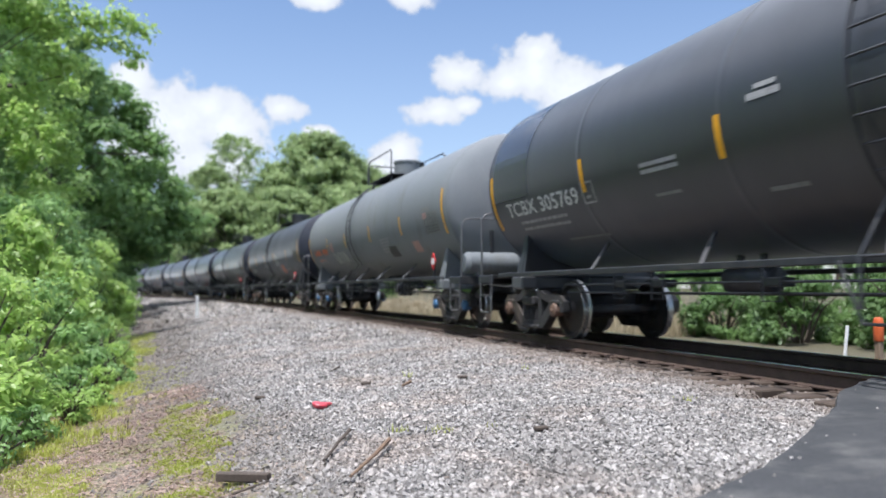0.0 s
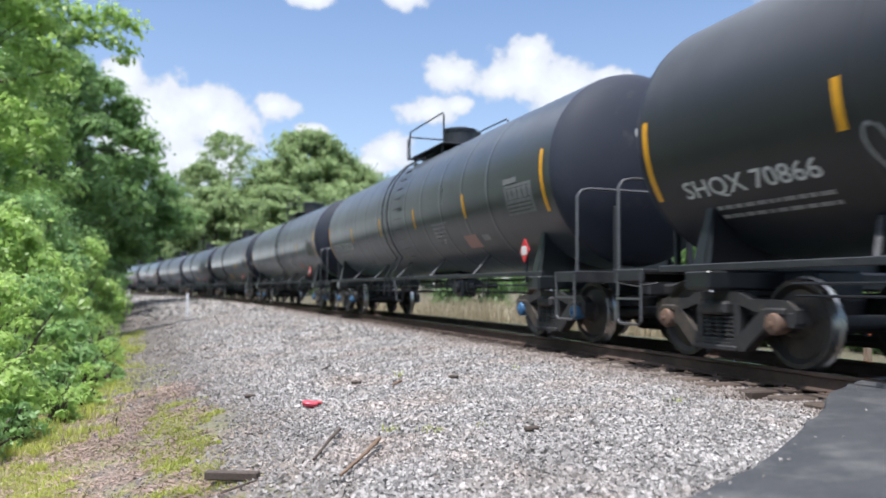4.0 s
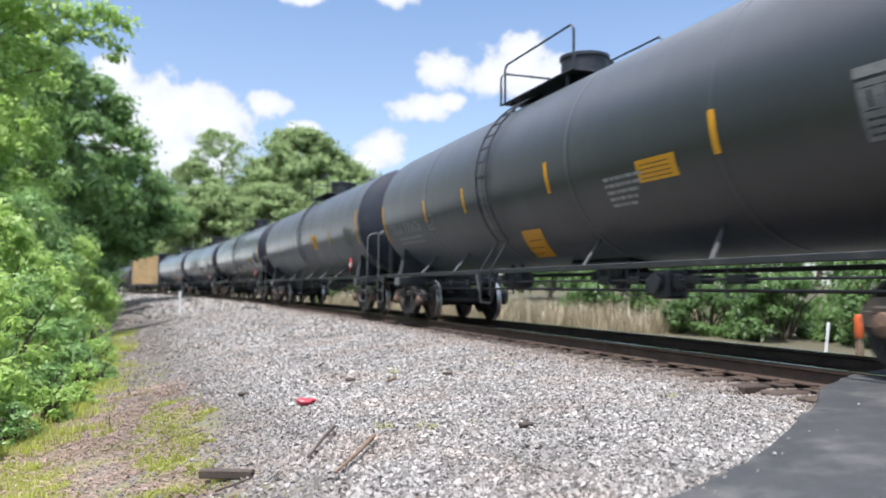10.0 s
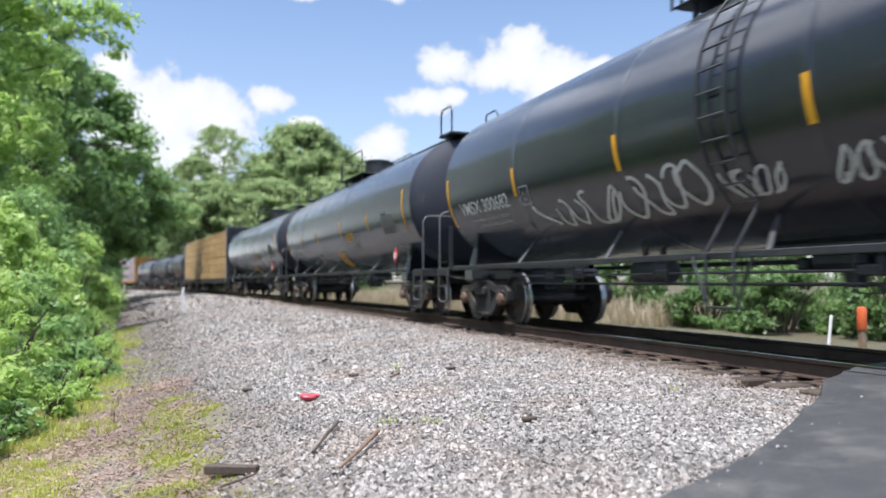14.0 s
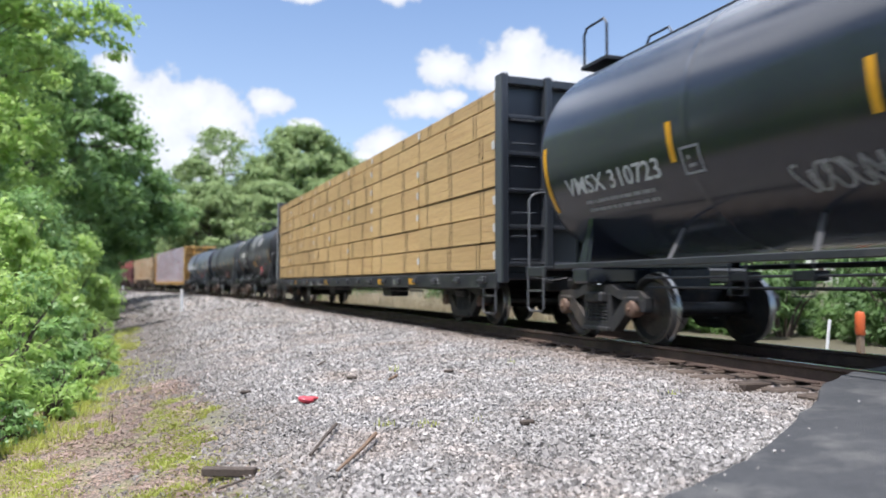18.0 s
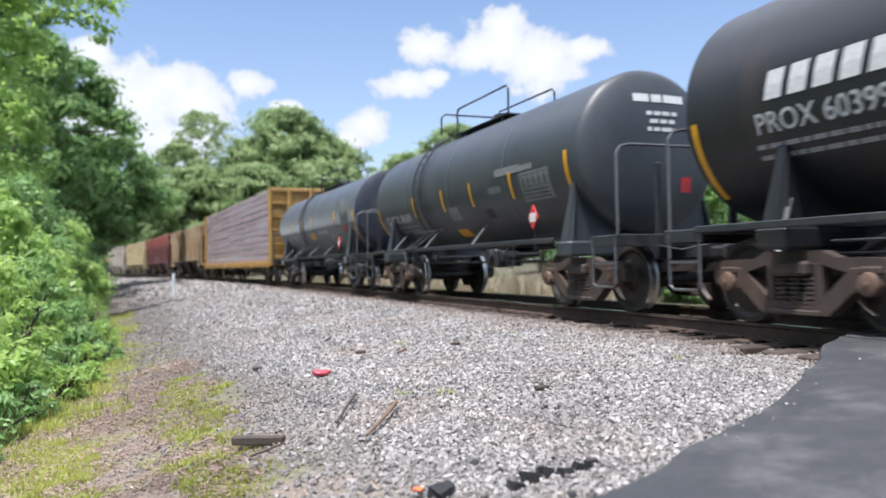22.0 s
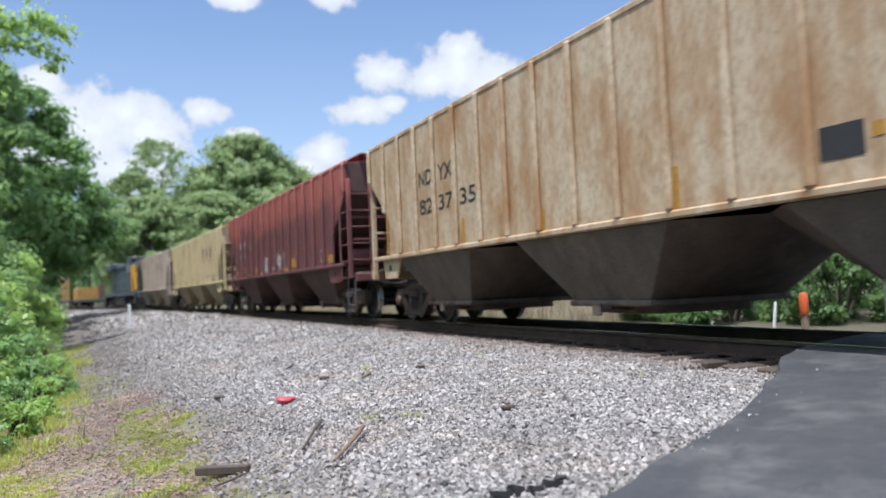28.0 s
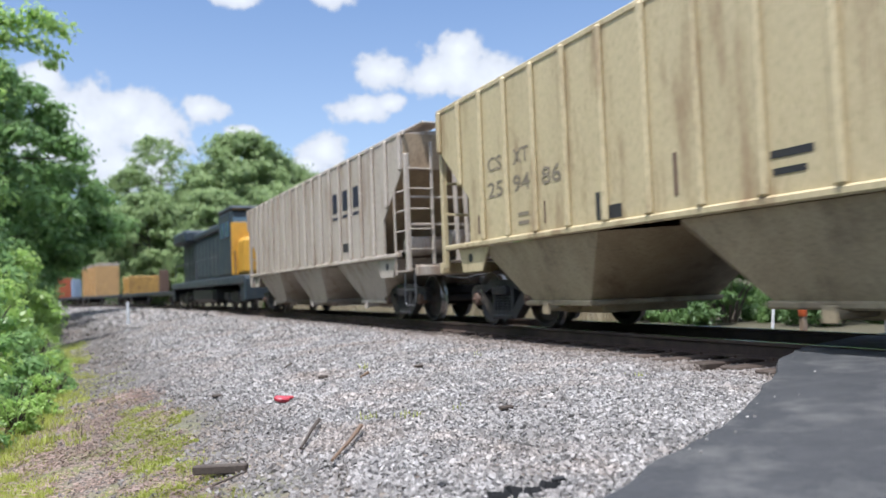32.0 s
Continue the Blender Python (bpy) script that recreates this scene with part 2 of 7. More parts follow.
CAST = mat("cast_steel", (0.042, 0.041, 0.042), (0.028, 0.027, 0.028), 0.62, 0.25, scale=5, fine=70, bump=0.3, dirt=(0.12, 0.09, 0.065), dirt_amount=0.45)
RUSTCAST = mat("rusty_cast_steel", (0.075, 0.052, 0.041), (0.045, 0.035, 0.031), 0.7, 0.15, scale=5, fine=70, bump=0.35, dirt=(0.11, 0.065, 0.042), dirt_amount=0.5)
WHEEL = mat("wheel_steel", (0.06, 0.055, 0.05), (0.04, 0.036, 0.034), 0.5, 0.5, scale=7, fine=90, bump=0.15, dirt=(0.13, 0.075, 0.045), dirt_amount=0.4)
TREAD = mat("polished_wheel_tread", (0.5, 0.49, 0.47), (0.38, 0.37, 0.35), 0.28, 0.95, scale=20, fine=120, bump=0.03)
STEELBAR = mat("dark_painted_steel", (0.022, 0.024, 0.029), (0.036, 0.038, 0.042), 0.45, 0.2, scale=8, fine=90, bump=0.1, dirt=(0.085, 0.078, 0.07), dirt_amount=0.35)
HANDRAIL = mat("worn_handrail_steel", (0.14, 0.14, 0.145), (0.09, 0.09, 0.095), 0.4, 0.4, scale=8, fine=90, bump=0.08)
YELLOW = mat("reflective_yellow", (0.72, 0.36, 0.012), (0.62, 0.30, 0.012), 0.4, scale=20, fine=150, bump=0.02)
WHITE = mat("stencil_white", (0.62, 0.62, 0.60), (0.5, 0.5, 0.48), 0.6, scale=20, fine=90, bump=0)
FADED = mat("faded_stencil_white", (0.34, 0.34, 0.34), (0.23, 0.23, 0.23), 0.6, scale=9, fine=60, bump=0)
DECALGREY = mat("grey_data_panel", (0.20, 0.205, 0.20), (0.15, 0.155, 0.15), 0.55, scale=9, fine=60, bump=0)
OCHRE = mat("weathered_yellow_patch", (0.46, 0.245, 0.03), (0.36, 0.18, 0.025), 0.55, scale=14, fine=70, bump=0.02, dirt=(0.16, 0.09, 0.04), dirt_amount=0.4, dirt_scale=9)
BROWNINK = mat("faded_brown_lettering", (0.27, 0.22, 0.15), (0.20, 0.165, 0.115), 0.6, scale=12, fine=60, bump=0)
REDPAINT = mat("placard_red", (0.55, 0.035, 0.04), (0.45, 0.03, 0.035), 0.5, scale=15, fine=100, bump=0)
PINKTAG = mat("pale_tag", (0.46, 0.27, 0.24), (0.38, 0.23, 0.2), 0.6, scale=15, fine=100, bump=0)
BLACKINK = mat("black_stencil", (0.018, 0.018, 0.02), (0.03, 0.03, 0.03), 0.6, scale=15, fine=100, bump=0)
NAVYINK = mat("navy_lettering", (0.012, 0.016, 0.035), (0.02, 0.025, 0.045), 0.5, scale=15, fine=100, bump=0)
BLUECAP = mat("blue_bearing_cap", (0.04, 0.13, 0.28), (0.03, 0.10, 0.2), 0.5, scale=15, fine=100, bump=0.05)
RUSTCAP = mat("rusty_bearing_cap", (0.16, 0.09, 0.06), (0.11, 0.07, 0.05), 0.65, scale=15, fine=100, bump=0.1)
TANHOPPER = mat("weathered_tan_hopper_paint", (0.50, 0.41, 0.29), (0.37, 0.235, 0.115), 0.6, scale=1.9, fine=30, bump=0.12, dirt=(0.27, 0.13, 0.05), dirt_amount=0.5, dirt_scale=1.9, dirt_edge=0.3, stretch=(1, 1, 0.4))
REDHOPPER = mat("oxide_red_hopper_paint", (0.145, 0.05, 0.049), (0.11, 0.04, 0.041), 0.55, scale=1.3, fine=40, bump=0.1, dirt=(0.19, 0.06, 0.048), dirt_amount=0.4, dirt_scale=0.9, dirt_edge=0.3, stretch=(1, 0.7, 1), faded=(2.85, (0.29, 0.085, 0.068)))
CREAMHOPPER = mat("cream_hopper_paint", (0.56, 0.465, 0.275), (0.49, 0.40, 0.23), 0.55, scale=1.3, fine=50, bump=0.06, dirt=(0.22, 0.125, 0.06), dirt_amount=0.42, dirt_scale=2.6, dirt_edge=0.26, stretch=(1, 1, 0.2))
PALEHOPPER = mat("pale_grey_hopper_paint", (0.50, 0.44, 0.37), (0.42, 0.355, 0.29), 0.55, scale=1.3, fine=50, bump=0.06, dirt=(0.22, 0.135, 0.075), dirt_amount=0.42, dirt_scale=2.6, dirt_edge=0.26, stretch=(1, 1, 0.2))
# brown grime, with the underside shade of the bays worked into the colour
GRIMY_SHADED = mat("grimy_shaded_brown_lower_paint", (0.14, 0.106, 0.08), (0.09, 0.068, 0.054), 0.75, scale=2.2, fine=40, bump=0.12, dirt=(0.24, 0.18, 0.12), dirt_amount=0.4, dirt_scale=1.8, stretch=(1, 1, 0.5))
# stained end paint, its base also darkened for the shade on the end slopes
STAINED_SHADED = mat("rust_stained_shaded_end_paint", (0.37, 0.28, 0.175), (0.27, 0.19, 0.115), 0.7, scale=1.8, fine=40, bump=0.1, dirt=(0.12, 0.075, 0.045), dirt_amount=0.45, dirt_scale=2.2, stretch=(1, 1, 0.3))
# grime over a red darkened for shade on the bays and end slopes
GRIMYRED_SHADED = mat("grimy_shaded_red_lower_paint", (0.085, 0.04, 0.034), (0.06, 0.032, 0.028), 0.75, scale=2.2, fine=40, bump=0.12, dirt=(0.12, 0.08, 0.06), dirt_amount=0.35, dirt_scale=1.8)
GRIMYCREAM = mat("stained_cream_lower_paint", (0.40, 0.33, 0.21), (0.30, 0.235, 0.145), 0.65, scale=2.2, fine=40, bump=0.1, dirt=(0.10, 0.07, 0.045), dirt_amount=0.4, dirt_scale=1.6, dirt_edge=0.22, stretch=(1, 1, 0.6))
CENTERYELLOW = mat("faded_yellow_paint", (0.52, 0.31, 0.08), (0.40, 0.23, 0.06), 0.55, scale=2.5, fine=40, bump=0.1, dirt=(0.20, 0.11, 0.05), dirt_amount=0.55, dirt_scale=2.2)
WRAP = mat("white_plastic_wrap", (0.56, 0.58, 0.61), (0.42, 0.44, 0.48), 0.28, scale=5, fine=14, bump=0.9, dirt=(0.30, 0.30, 0.35), dirt_amount=0.5, dirt_scale=5, stretch=(1, 0.45, 2.2), random_tint=0.12)
WRAPRED = mat("red_printing_on_wrap", (0.50, 0.17, 0.19), (0.50, 0.33, 0.34), 0.45, scale=10, fine=60, bump=0.1)
LUMBER = mat("fresh_sawn_lumber", (0.56, 0.38, 0.17), (0.48, 0.315, 0.135), 0.65, scale=2.5, fine=30, bump=0.2, dirt=(0.33, 0.19, 0.075), dirt_amount=0.42, dirt_scale=3, stretch=(1, 0.12, 4), random_tint=0.09)
STRAP = mat("dark_banding_strap", (0.045, 0.035, 0.025), (0.03, 0.024, 0.018), 0.5, scale=10, fine=50, bump=0)
RAILSTEEL = mat("rusty_rail_side", (0.085, 0.055, 0.042), (0.06, 0.04, 0.032), 0.7, 0.2, scale=4, fine=60, bump=0.25, dirt=(0.12, 0.085, 0.065), dirt_amount=0.4)
RAILTOP = mat("polished_rail_head", (0.42, 0.42, 0.42), (0.34, 0.34, 0.34), 0.22, 1.0, scale=3, fine=80, bump=0.02)
SLEEPER = mat("creosoted_timber", (0.075, 0.052, 0.038), (0.05, 0.036, 0.028), 0.8, scale=3, fine=25, bump=0.5, dirt=(0.17, 0.13, 0.10), dirt_amount=0.4, dirt_scale=3, stretch=(0.25, 1, 1), random_tint=0.25)
TAR = mat("fresh_broken_tar", (0.022, 0.022, 0.024), (0.014, 0.014, 0.016), 0.8, scale=12, fine=80, bump=0.8)
ASPHALT = mat("worn_asphalt", (0.048, 0.049, 0.053), (0.032, 0.034, 0.038), 0.82, scale=2.6, fine=70, bump=1.0, dirt=(0.14, 0.136, 0.13), dirt_amount=0.44, dirt_scale=1.5)
STONE = mat("ballast_stone", (0.33, 0.312, 0.298), (0.215, 0.2, 0.188), 0.8, scale=1.1, fine=45, bump=0.3, dirt=(0.27, 0.21, 0.17), dirt_amount=0.5, dirt_scale=0.9, random_tint=0.55, island=True)
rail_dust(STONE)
BARK = mat("bark", (0.11, 0.085, 0.065), (0.07, 0.055, 0.042), 0.85, scale=5, fine=30, bump=0.8, stretch=(1, 1, 0.25))
TWIG = mat("dry_stick", (0.085, 0.065, 0.05), (0.06, 0.045, 0.036), 0.8, scale=9, fine=60, bump=0.5)
BROWNSTICK = mat("brown_dry_stick", (0.19, 0.12, 0.075), (0.14, 0.09, 0.06), 0.8, scale=9, fine=60, bump=0.5)
REDPLASTIC = mat("faded_red_plastic", (0.50, 0.05, 0.075), (0.42, 0.05, 0.06), 0.4, scale=12, fine=80, bump=0.1)
WHITEPOST = mat("white_marker_paint", (0.78, 0.79, 0.80), (0.68, 0.69, 0.70), 0.5, scale=5, fine=50, bump=0.05)
ORANGE = mat("orange_marker_plastic", (0.72, 0.15, 0.045), (0.62, 0.13, 0.04), 0.45, scale=8, fine=60, bump=0.03)
WEATHERWOOD = mat("weathered_post_wood", (0.27, 0.20, 0.14), (0.20, 0.15, 0.11), 0.8, scale=6, fine=40, bump=0.4, stretch=(1, 1, 0.2))
ALU = mat("galvanised_metal", (0.46, 0.47, 0.48), (0.38, 0.39, 0.40), 0.4, 0.7, scale=6, fine=60, bump=0.05)
LEAF_BRIGHT = leaf_mat("bright_spring_leaves", (0.25, 0.40, 0.095), (0.50, 0.66, 0.20), 0.6)
LEAF_MID = leaf_mat("green_leaves", (0.165, 0.30, 0.095), (0.33, 0.50, 0.175), 0.52)
LEAF_DARK = leaf_mat("dark_green_leaves", (0.135, 0.248, 0.085), (0.27, 0.41, 0.135), 0.52, 0.35)
# greens darkened to carry the train's shade on the shrubs past the track
LEAF_SHADE = leaf_mat("shade_darkened_shrub_leaves", (0.07, 0.135, 0.042), (0.17, 0.275, 0.085), 0.45, 0.35)
# distance haze is mixed into these greens: paler and less saturated
LEAF_HAZED = leaf_mat("haze_paled_distant_leaves", (0.22, 0.305, 0.125), (0.345, 0.43, 0.20), 0.5, 0.15)
GRASS = leaf_mat("fresh_grass", (0.27, 0.31, 0.05), (0.54, 0.56, 0.13), 0.5)
LITTER = leaf_mat("fallen_brown_leaves", (0.10, 0.06, 0.045), (0.46, 0.33, 0.26), 0.1)
DRYGRASS = leaf_mat("dry_tall_grass", (0.26, 0.21, 0.13), (0.42, 0.36, 0.24), 0.3)


# ---- mesh helpers ----
class Geo:
    """Collects the pieces of one mesh."""

    def __init__(self):
        self.v, self.f = [], []

    def add(self, verts, faces):
        o = len(self.v)
        self.v += [tuple(p) for p in verts]
        self.f += [tuple(o + i for i in q) for q in faces]
        return self

    def box(self, c, s, b=0.0, m=None):
        """A box of centre c and size s, its edges chamfered by b."""
        h = [x / 2 for x in s]
        if b <= 0:
            vs = [Vector((c[0] + i * h[0], c[1] + j * h[1], c[2] + k * h[2])) for i in (-1, 1) for j in (-1, 1) for k in (-1, 1)]
            fs = [(0, 1, 3, 2), (4, 6, 7, 5), (0, 4, 5, 1), (2, 3, 7, 6), (0, 2, 6, 4), (1, 5, 7, 3)]
        else:
            b = min(b, min(h) * 0.9)
            vs, idx = [], {}
            for i in (-1, 1):
                for j in (-1, 1):
                    for k in (-1, 1):
                        g = (i, j, k)
                        for a in range(3):
                            idx[g, a] = len(vs)
                            vs.append(Vector([c[n] + g[n] * (h[n] - (0 if n == a else b)) for n in range(3)]))
            fs = []
            for a in range(3):
                p, q = (a + 1) % 3, (a + 2) % 3
                for sgn in (-1, 1):
                    ring = []
                    for u, w in ((-1, -1), (1, -1), (1, 1), (-1, 1)):
                        g = [0, 0, 0]
                        g[a], g[p], g[q] = sgn, u, w
                        ring.append(idx[tuple(g), a])
                    fs.append(ring if sgn > 0 else ring[::-1])
                for u in (-1, 1):
                    for w in (-1, 1):
                        g1, g2 = [0, 0, 0], [0, 0, 0]
                        g1[a], g1[p], g1[q] = -1, u, w
                        g2[a], g2[p], g2[q] = 1, u, w
                        ring = [idx[tuple(g1), p], idx[tuple(g2), p], idx[tuple(g2), q], idx[tuple(g1), q]]
                        fs.append(ring if u * w < 0 else ring[::-1])
            for i in (-1, 1):
                for j in (-1, 1):
                    for k in (-1, 1):
                        ring = [idx[(i, j, k), a] for a in range(3)]
                        fs.append(ring if i * j * k > 0 else ring[::-1])
        if m is not None:
            vs = [m @ p for p in vs]
        return self.add(vs, fs)

    def bar(self, p, q, w, d, b=0.0):
        """A rectangular bar from p to q, w wide and d deep."""
        p, q = Vector(p), Vector(q)
        m = Matrix.Translation((p + q) / 2) @ (q - p).to_track_quat("Z", "Y").to_matrix().to_4x4()
        return self.box((0, 0, 0), (w, d, (q - p).length), b, m)

    def tube(self, pts, r, n=6, r2=None):
        """A round pipe along a line of points."""
        pts = [Vector(p) for p in pts]
        rings, last = [], None
        for i, p in enumerate(pts):
            a = pts[max(i - 1, 0)]
            c = pts[min(i + 1, len(pts) - 1)]
            d = (c - a).normalized()
            if last is None:
                up = Vector((0, 0, 1)) if abs(d.z) < 0.9 else Vector((1, 0, 0))
                last = d.cross(up).normalized()
            last = (last - d * last.dot(d)).normalized()
            o = d.cross(last)
            rad = r if r2 is None else r + (r2 - r) * i / max(1, len(pts) - 1)
            rings.append([p + (last * math.cos(t) + o * math.sin(t)) * rad for t in (2 * math.pi * k / n for k in range(n))])
        vs = [v for ring in rings for v in ring]
        fs = [(i * n + k, i * n + (k + 1) % n, (i + 1) * n + (k + 1) % n, (i + 1) * n + k) for i in range(len(pts) - 1) for k in range(n)]
        fs += [tuple(range(n - 1, -1, -1)), tuple((len(pts) - 1) * n + k for k in range(n))]
        return self.add(vs, fs)

    def cyl(self, p, q, r, n=16):
        return self.tube([p, q], r, n)

    def lathe(self, prof, n=24, axis="y", c=(0, 0, 0)):
        """A turned body: prof is a list of (place along the axis, radius)."""
        vs, fs = [], []
        for y, r in prof:
            for k in range(n):
                t = 2 * math.pi * k / n
                u, w = r * math.cos(t), r * math.sin(t)
                vs.append({"y": (c[0] + u, c[1] + y, c[2] + w), "x": (c[0] + y, c[1] + u, c[2] + w), "z": (c[0] + u, c[1] + w, c[2] + y)}[axis])
        for i in range(len(prof) - 1):
            for k in range(n):
                fs.append((i * n + k, i * n + (k + 1) % n, (i + 1) * n + (k + 1) % n, (i + 1) * n + k))
        fs += [tuple(range(n - 1, -1, -1)), tuple((len(prof) - 1) * n + k for k in range(n))]
        return self.add(vs, fs)

    def slab(self, poly, x0, x1):
        """A plate: the outline poly of (y, z), from x0 to x1."""
        n = len(poly)
        vs = [(x0, y, z) for y, z in poly] + [(x1, y, z) for y, z in poly]
        fs = [(i, (i + 1) % n, n + (i + 1) % n, n + i) for i in range(n)] + [tuple(range(n - 1, -1, -1)), tuple(range(n, 2 * n))]
        return self.add(vs, fs)

    def sheet(self, quad, t):
        """A plate from four corners, of thickness t."""
        a, b, c, d = (Vector(p) for p in quad)
        nrm = (b - a).cross(d - a).normalized() * t / 2
        vs = [p + nrm for p in (a, b, c, d)] + [p - nrm for p in (a, b, c, d)]
        return self.add(vs, [(0, 1, 2, 3), (7, 6, 5, 4), (0, 4, 5, 1), (1, 5, 6, 2), (2, 6, 7, 3), (3, 7, 4, 0)])

    def mesh(self, name, smooth=True, angle=35):
        me = bpy.data.meshes.new(name)
        me.from_pydata(self.v, [], self.f)
        bm = bmesh.new()
        bm.from_mesh(me)
        bmesh.ops.recalc_face_normals(bm, faces=bm.faces)
        bm.to_mesh(me)
        bm.free()
        if smooth:
            me.shade_smooth()
            me.set_sharp_from_angle(angle=radians(angle))
        return me


def big_mesh(name, verts, faces):
    """A mesh from number arrays; all faces have the same count of corners."""
    me = bpy.data.meshes.new(name)
    k = faces.shape[1]
    me.vertices.add(len(verts))
    me.vertices.foreach_set("co", np.ascontiguousarray(verts, dtype=np.float32).ravel())
    me.loops.add(faces.size)
    me.loops.foreach_set("vertex_index", np.ascontiguousarray(faces, dtype=np.int32).ravel())
    me.polygons.add(len(faces))
    me.polygons.foreach_set("loop_start", np.arange(0, faces.size, k, dtype=np.int32))
    me.update(calc_edges=True)
    return me


def part(name, geo, material, parent=None, label="", m=None, smooth=True):
    """ONE mesh object under a thing or a part; geo is a Geo or a mesh that is already made."""
    me = geo.mesh(name, smooth) if isinstance(geo, Geo) else geo
    if not me.materials:
        me.materials.append(material)
    ob = new(name, me)
    if me.materials[0] != material:
        ob.material_slots[0].link = "OBJECT"
        ob.material_slots[0].material = material
    if parent is not None:
        ob.parent = parent
    if m is not None:
        ob.matrix_basis = m
    if label:
        ob["label"] = label
    return ob


MESHES = {}


def once(key, build, *args):
    """The mesh of that key, built at the first call."""
    if key not in MESHES:
        MESHES[key] = build(*args).mesh(key.split("|")[0])
    return MESHES[key]


def on_track(s, off=0.0, z=0.0):
    a = s / RADIUS
    return Vector((-RADIUS + (RADIUS + off) * math.cos(a), (RADIUS + off) * math.sin(a), z))


def track_pose(s, off=0.0, z=0.0):
    return Matrix.Translation(on_track(s, off, z)) @ Matrix.Rotation(s / RADIUS, 4, "Z")


# ---- ground ----
PROFILE_OFF = [-640, -200, -60, -30, -18, -12, -9.6, -8.4, -7.3, -6.5, -5.7, -5.0, -4.0, -2.6, -1.75, 0, 1.7, 2.6, 4, 7, 12, 25, 60, 300, 4000]
PROFILE_Z = [-2, -1.5, -1.2, -1.15, -1.15, -1.15, -1.08, -0.98, -0.82, -0.64, -0.45, -0.37, -0.32, -0.235, -0.214, -0.225, -0.22, -0.3, -0.42, -0.45, -0.2, 0.3, 1.0, 2.0, 3.0]
ROAD_X = [-60, -9, -7.2, -6.2, -5.7, -5.4, -5.1, -4.9, -4.72, -4.4, -4.05, -3.6, -3.1, -2.5, -2.1, -1.7, -1.4, -0.6, 0.3, 1.4, 3, 8, 60]
ROAD_Y = [0.6, 2.2, 2.4, 2.42, 2.48, 2.56, 2.66, 2.78, 2.9, 3.07, 3.22, 3.49, 3.83, 4.28, 4.56, 4.94, 5.1, 5.5, 5.8, 6.1, 6.4, 6.8, 13]


def road_edge(x):
    return float(np.interp(x, ROAD_X, ROAD_Y))


def road_z(x):
    return float(np.interp(x, [-60, -20, -9, -5, -2.4, -1.2, 1.2, 4, 12, 60], [-0.9, -0.6, -0.32, -0.20, -0.09, -0.012, -0.012, -0.1, -0.2, 0.4]))


def ground_z(x, y, rough=True):
    off = math.hypot(x + RADIUS, y) - RADIUS
    z = float(np.interp(off, PROFILE_OFF, PROFILE_Z))
    if rough and abs(off) < 80:
        z += 0.05 * noise.noise((x * 0.5, y * 0.5, 0)) * min(1, max(0, (abs(off) - 2.2) / 2)) + 0.012 * noise.noise((x * 3, y * 3, 4)) * min(1, max(0, (abs(off) - 1.3)))
        if off < -9:
            z += 0.15 * noise.noise((x * 0.2, y * 0.2, 2))
    # a hollow between two sleeper ends beside the road
    z -= 0.16 * math.exp(-((x + 1.52) / 0.26) ** 2 - ((y - 5.93) / 0.15) ** 2)
    inside = road_edge(x) - y
    if inside > 0 and y > -9 and abs(x) < 60:
        z = min(z, road_z(x)) - 0.22 * min(1, inside / 0.25)
    return z


def build_ground():
    offs = np.unique(np.concatenate([[-620, -500, -350, -200, -120, -80, -55, -40, -30, -24], np.arange(-20, -8, 0.8), np.arange(-8, -1, 0.2), np.arange(-1, 6, 0.5), np.arange(6, 26, 2), [32, 45, 70, 120, 250, 600, 1500, 4000]]))
    ss = np.concatenate([np.arange(-1950, -120, 60), np.arange(-120, -12, 6), np.arange(-12, 32, 0.22), np.arange(32, 160, 1.2), np.arange(160, 460, 6), np.arange(460, 1950, 60)])
    verts, ns, no = [], len(ss), len(offs)
    for s in ss:
        for o in offs:
            p = on_track(s, o)
            verts.append((p.x, p.y, ground_z(p.x, p.y)))
    i, j = np.meshgrid(np.arange(ns), np.arange(no - 1), indexing="ij")
    a, b = i * no + j, ((i + 1) % ns) * no + j
    faces = np.stack([a, a + 1, b + 1, b], -1).reshape(-1, 4)
    me = big_mesh("ground", np.array(verts), faces)
    me.shade_smooth()
    return me


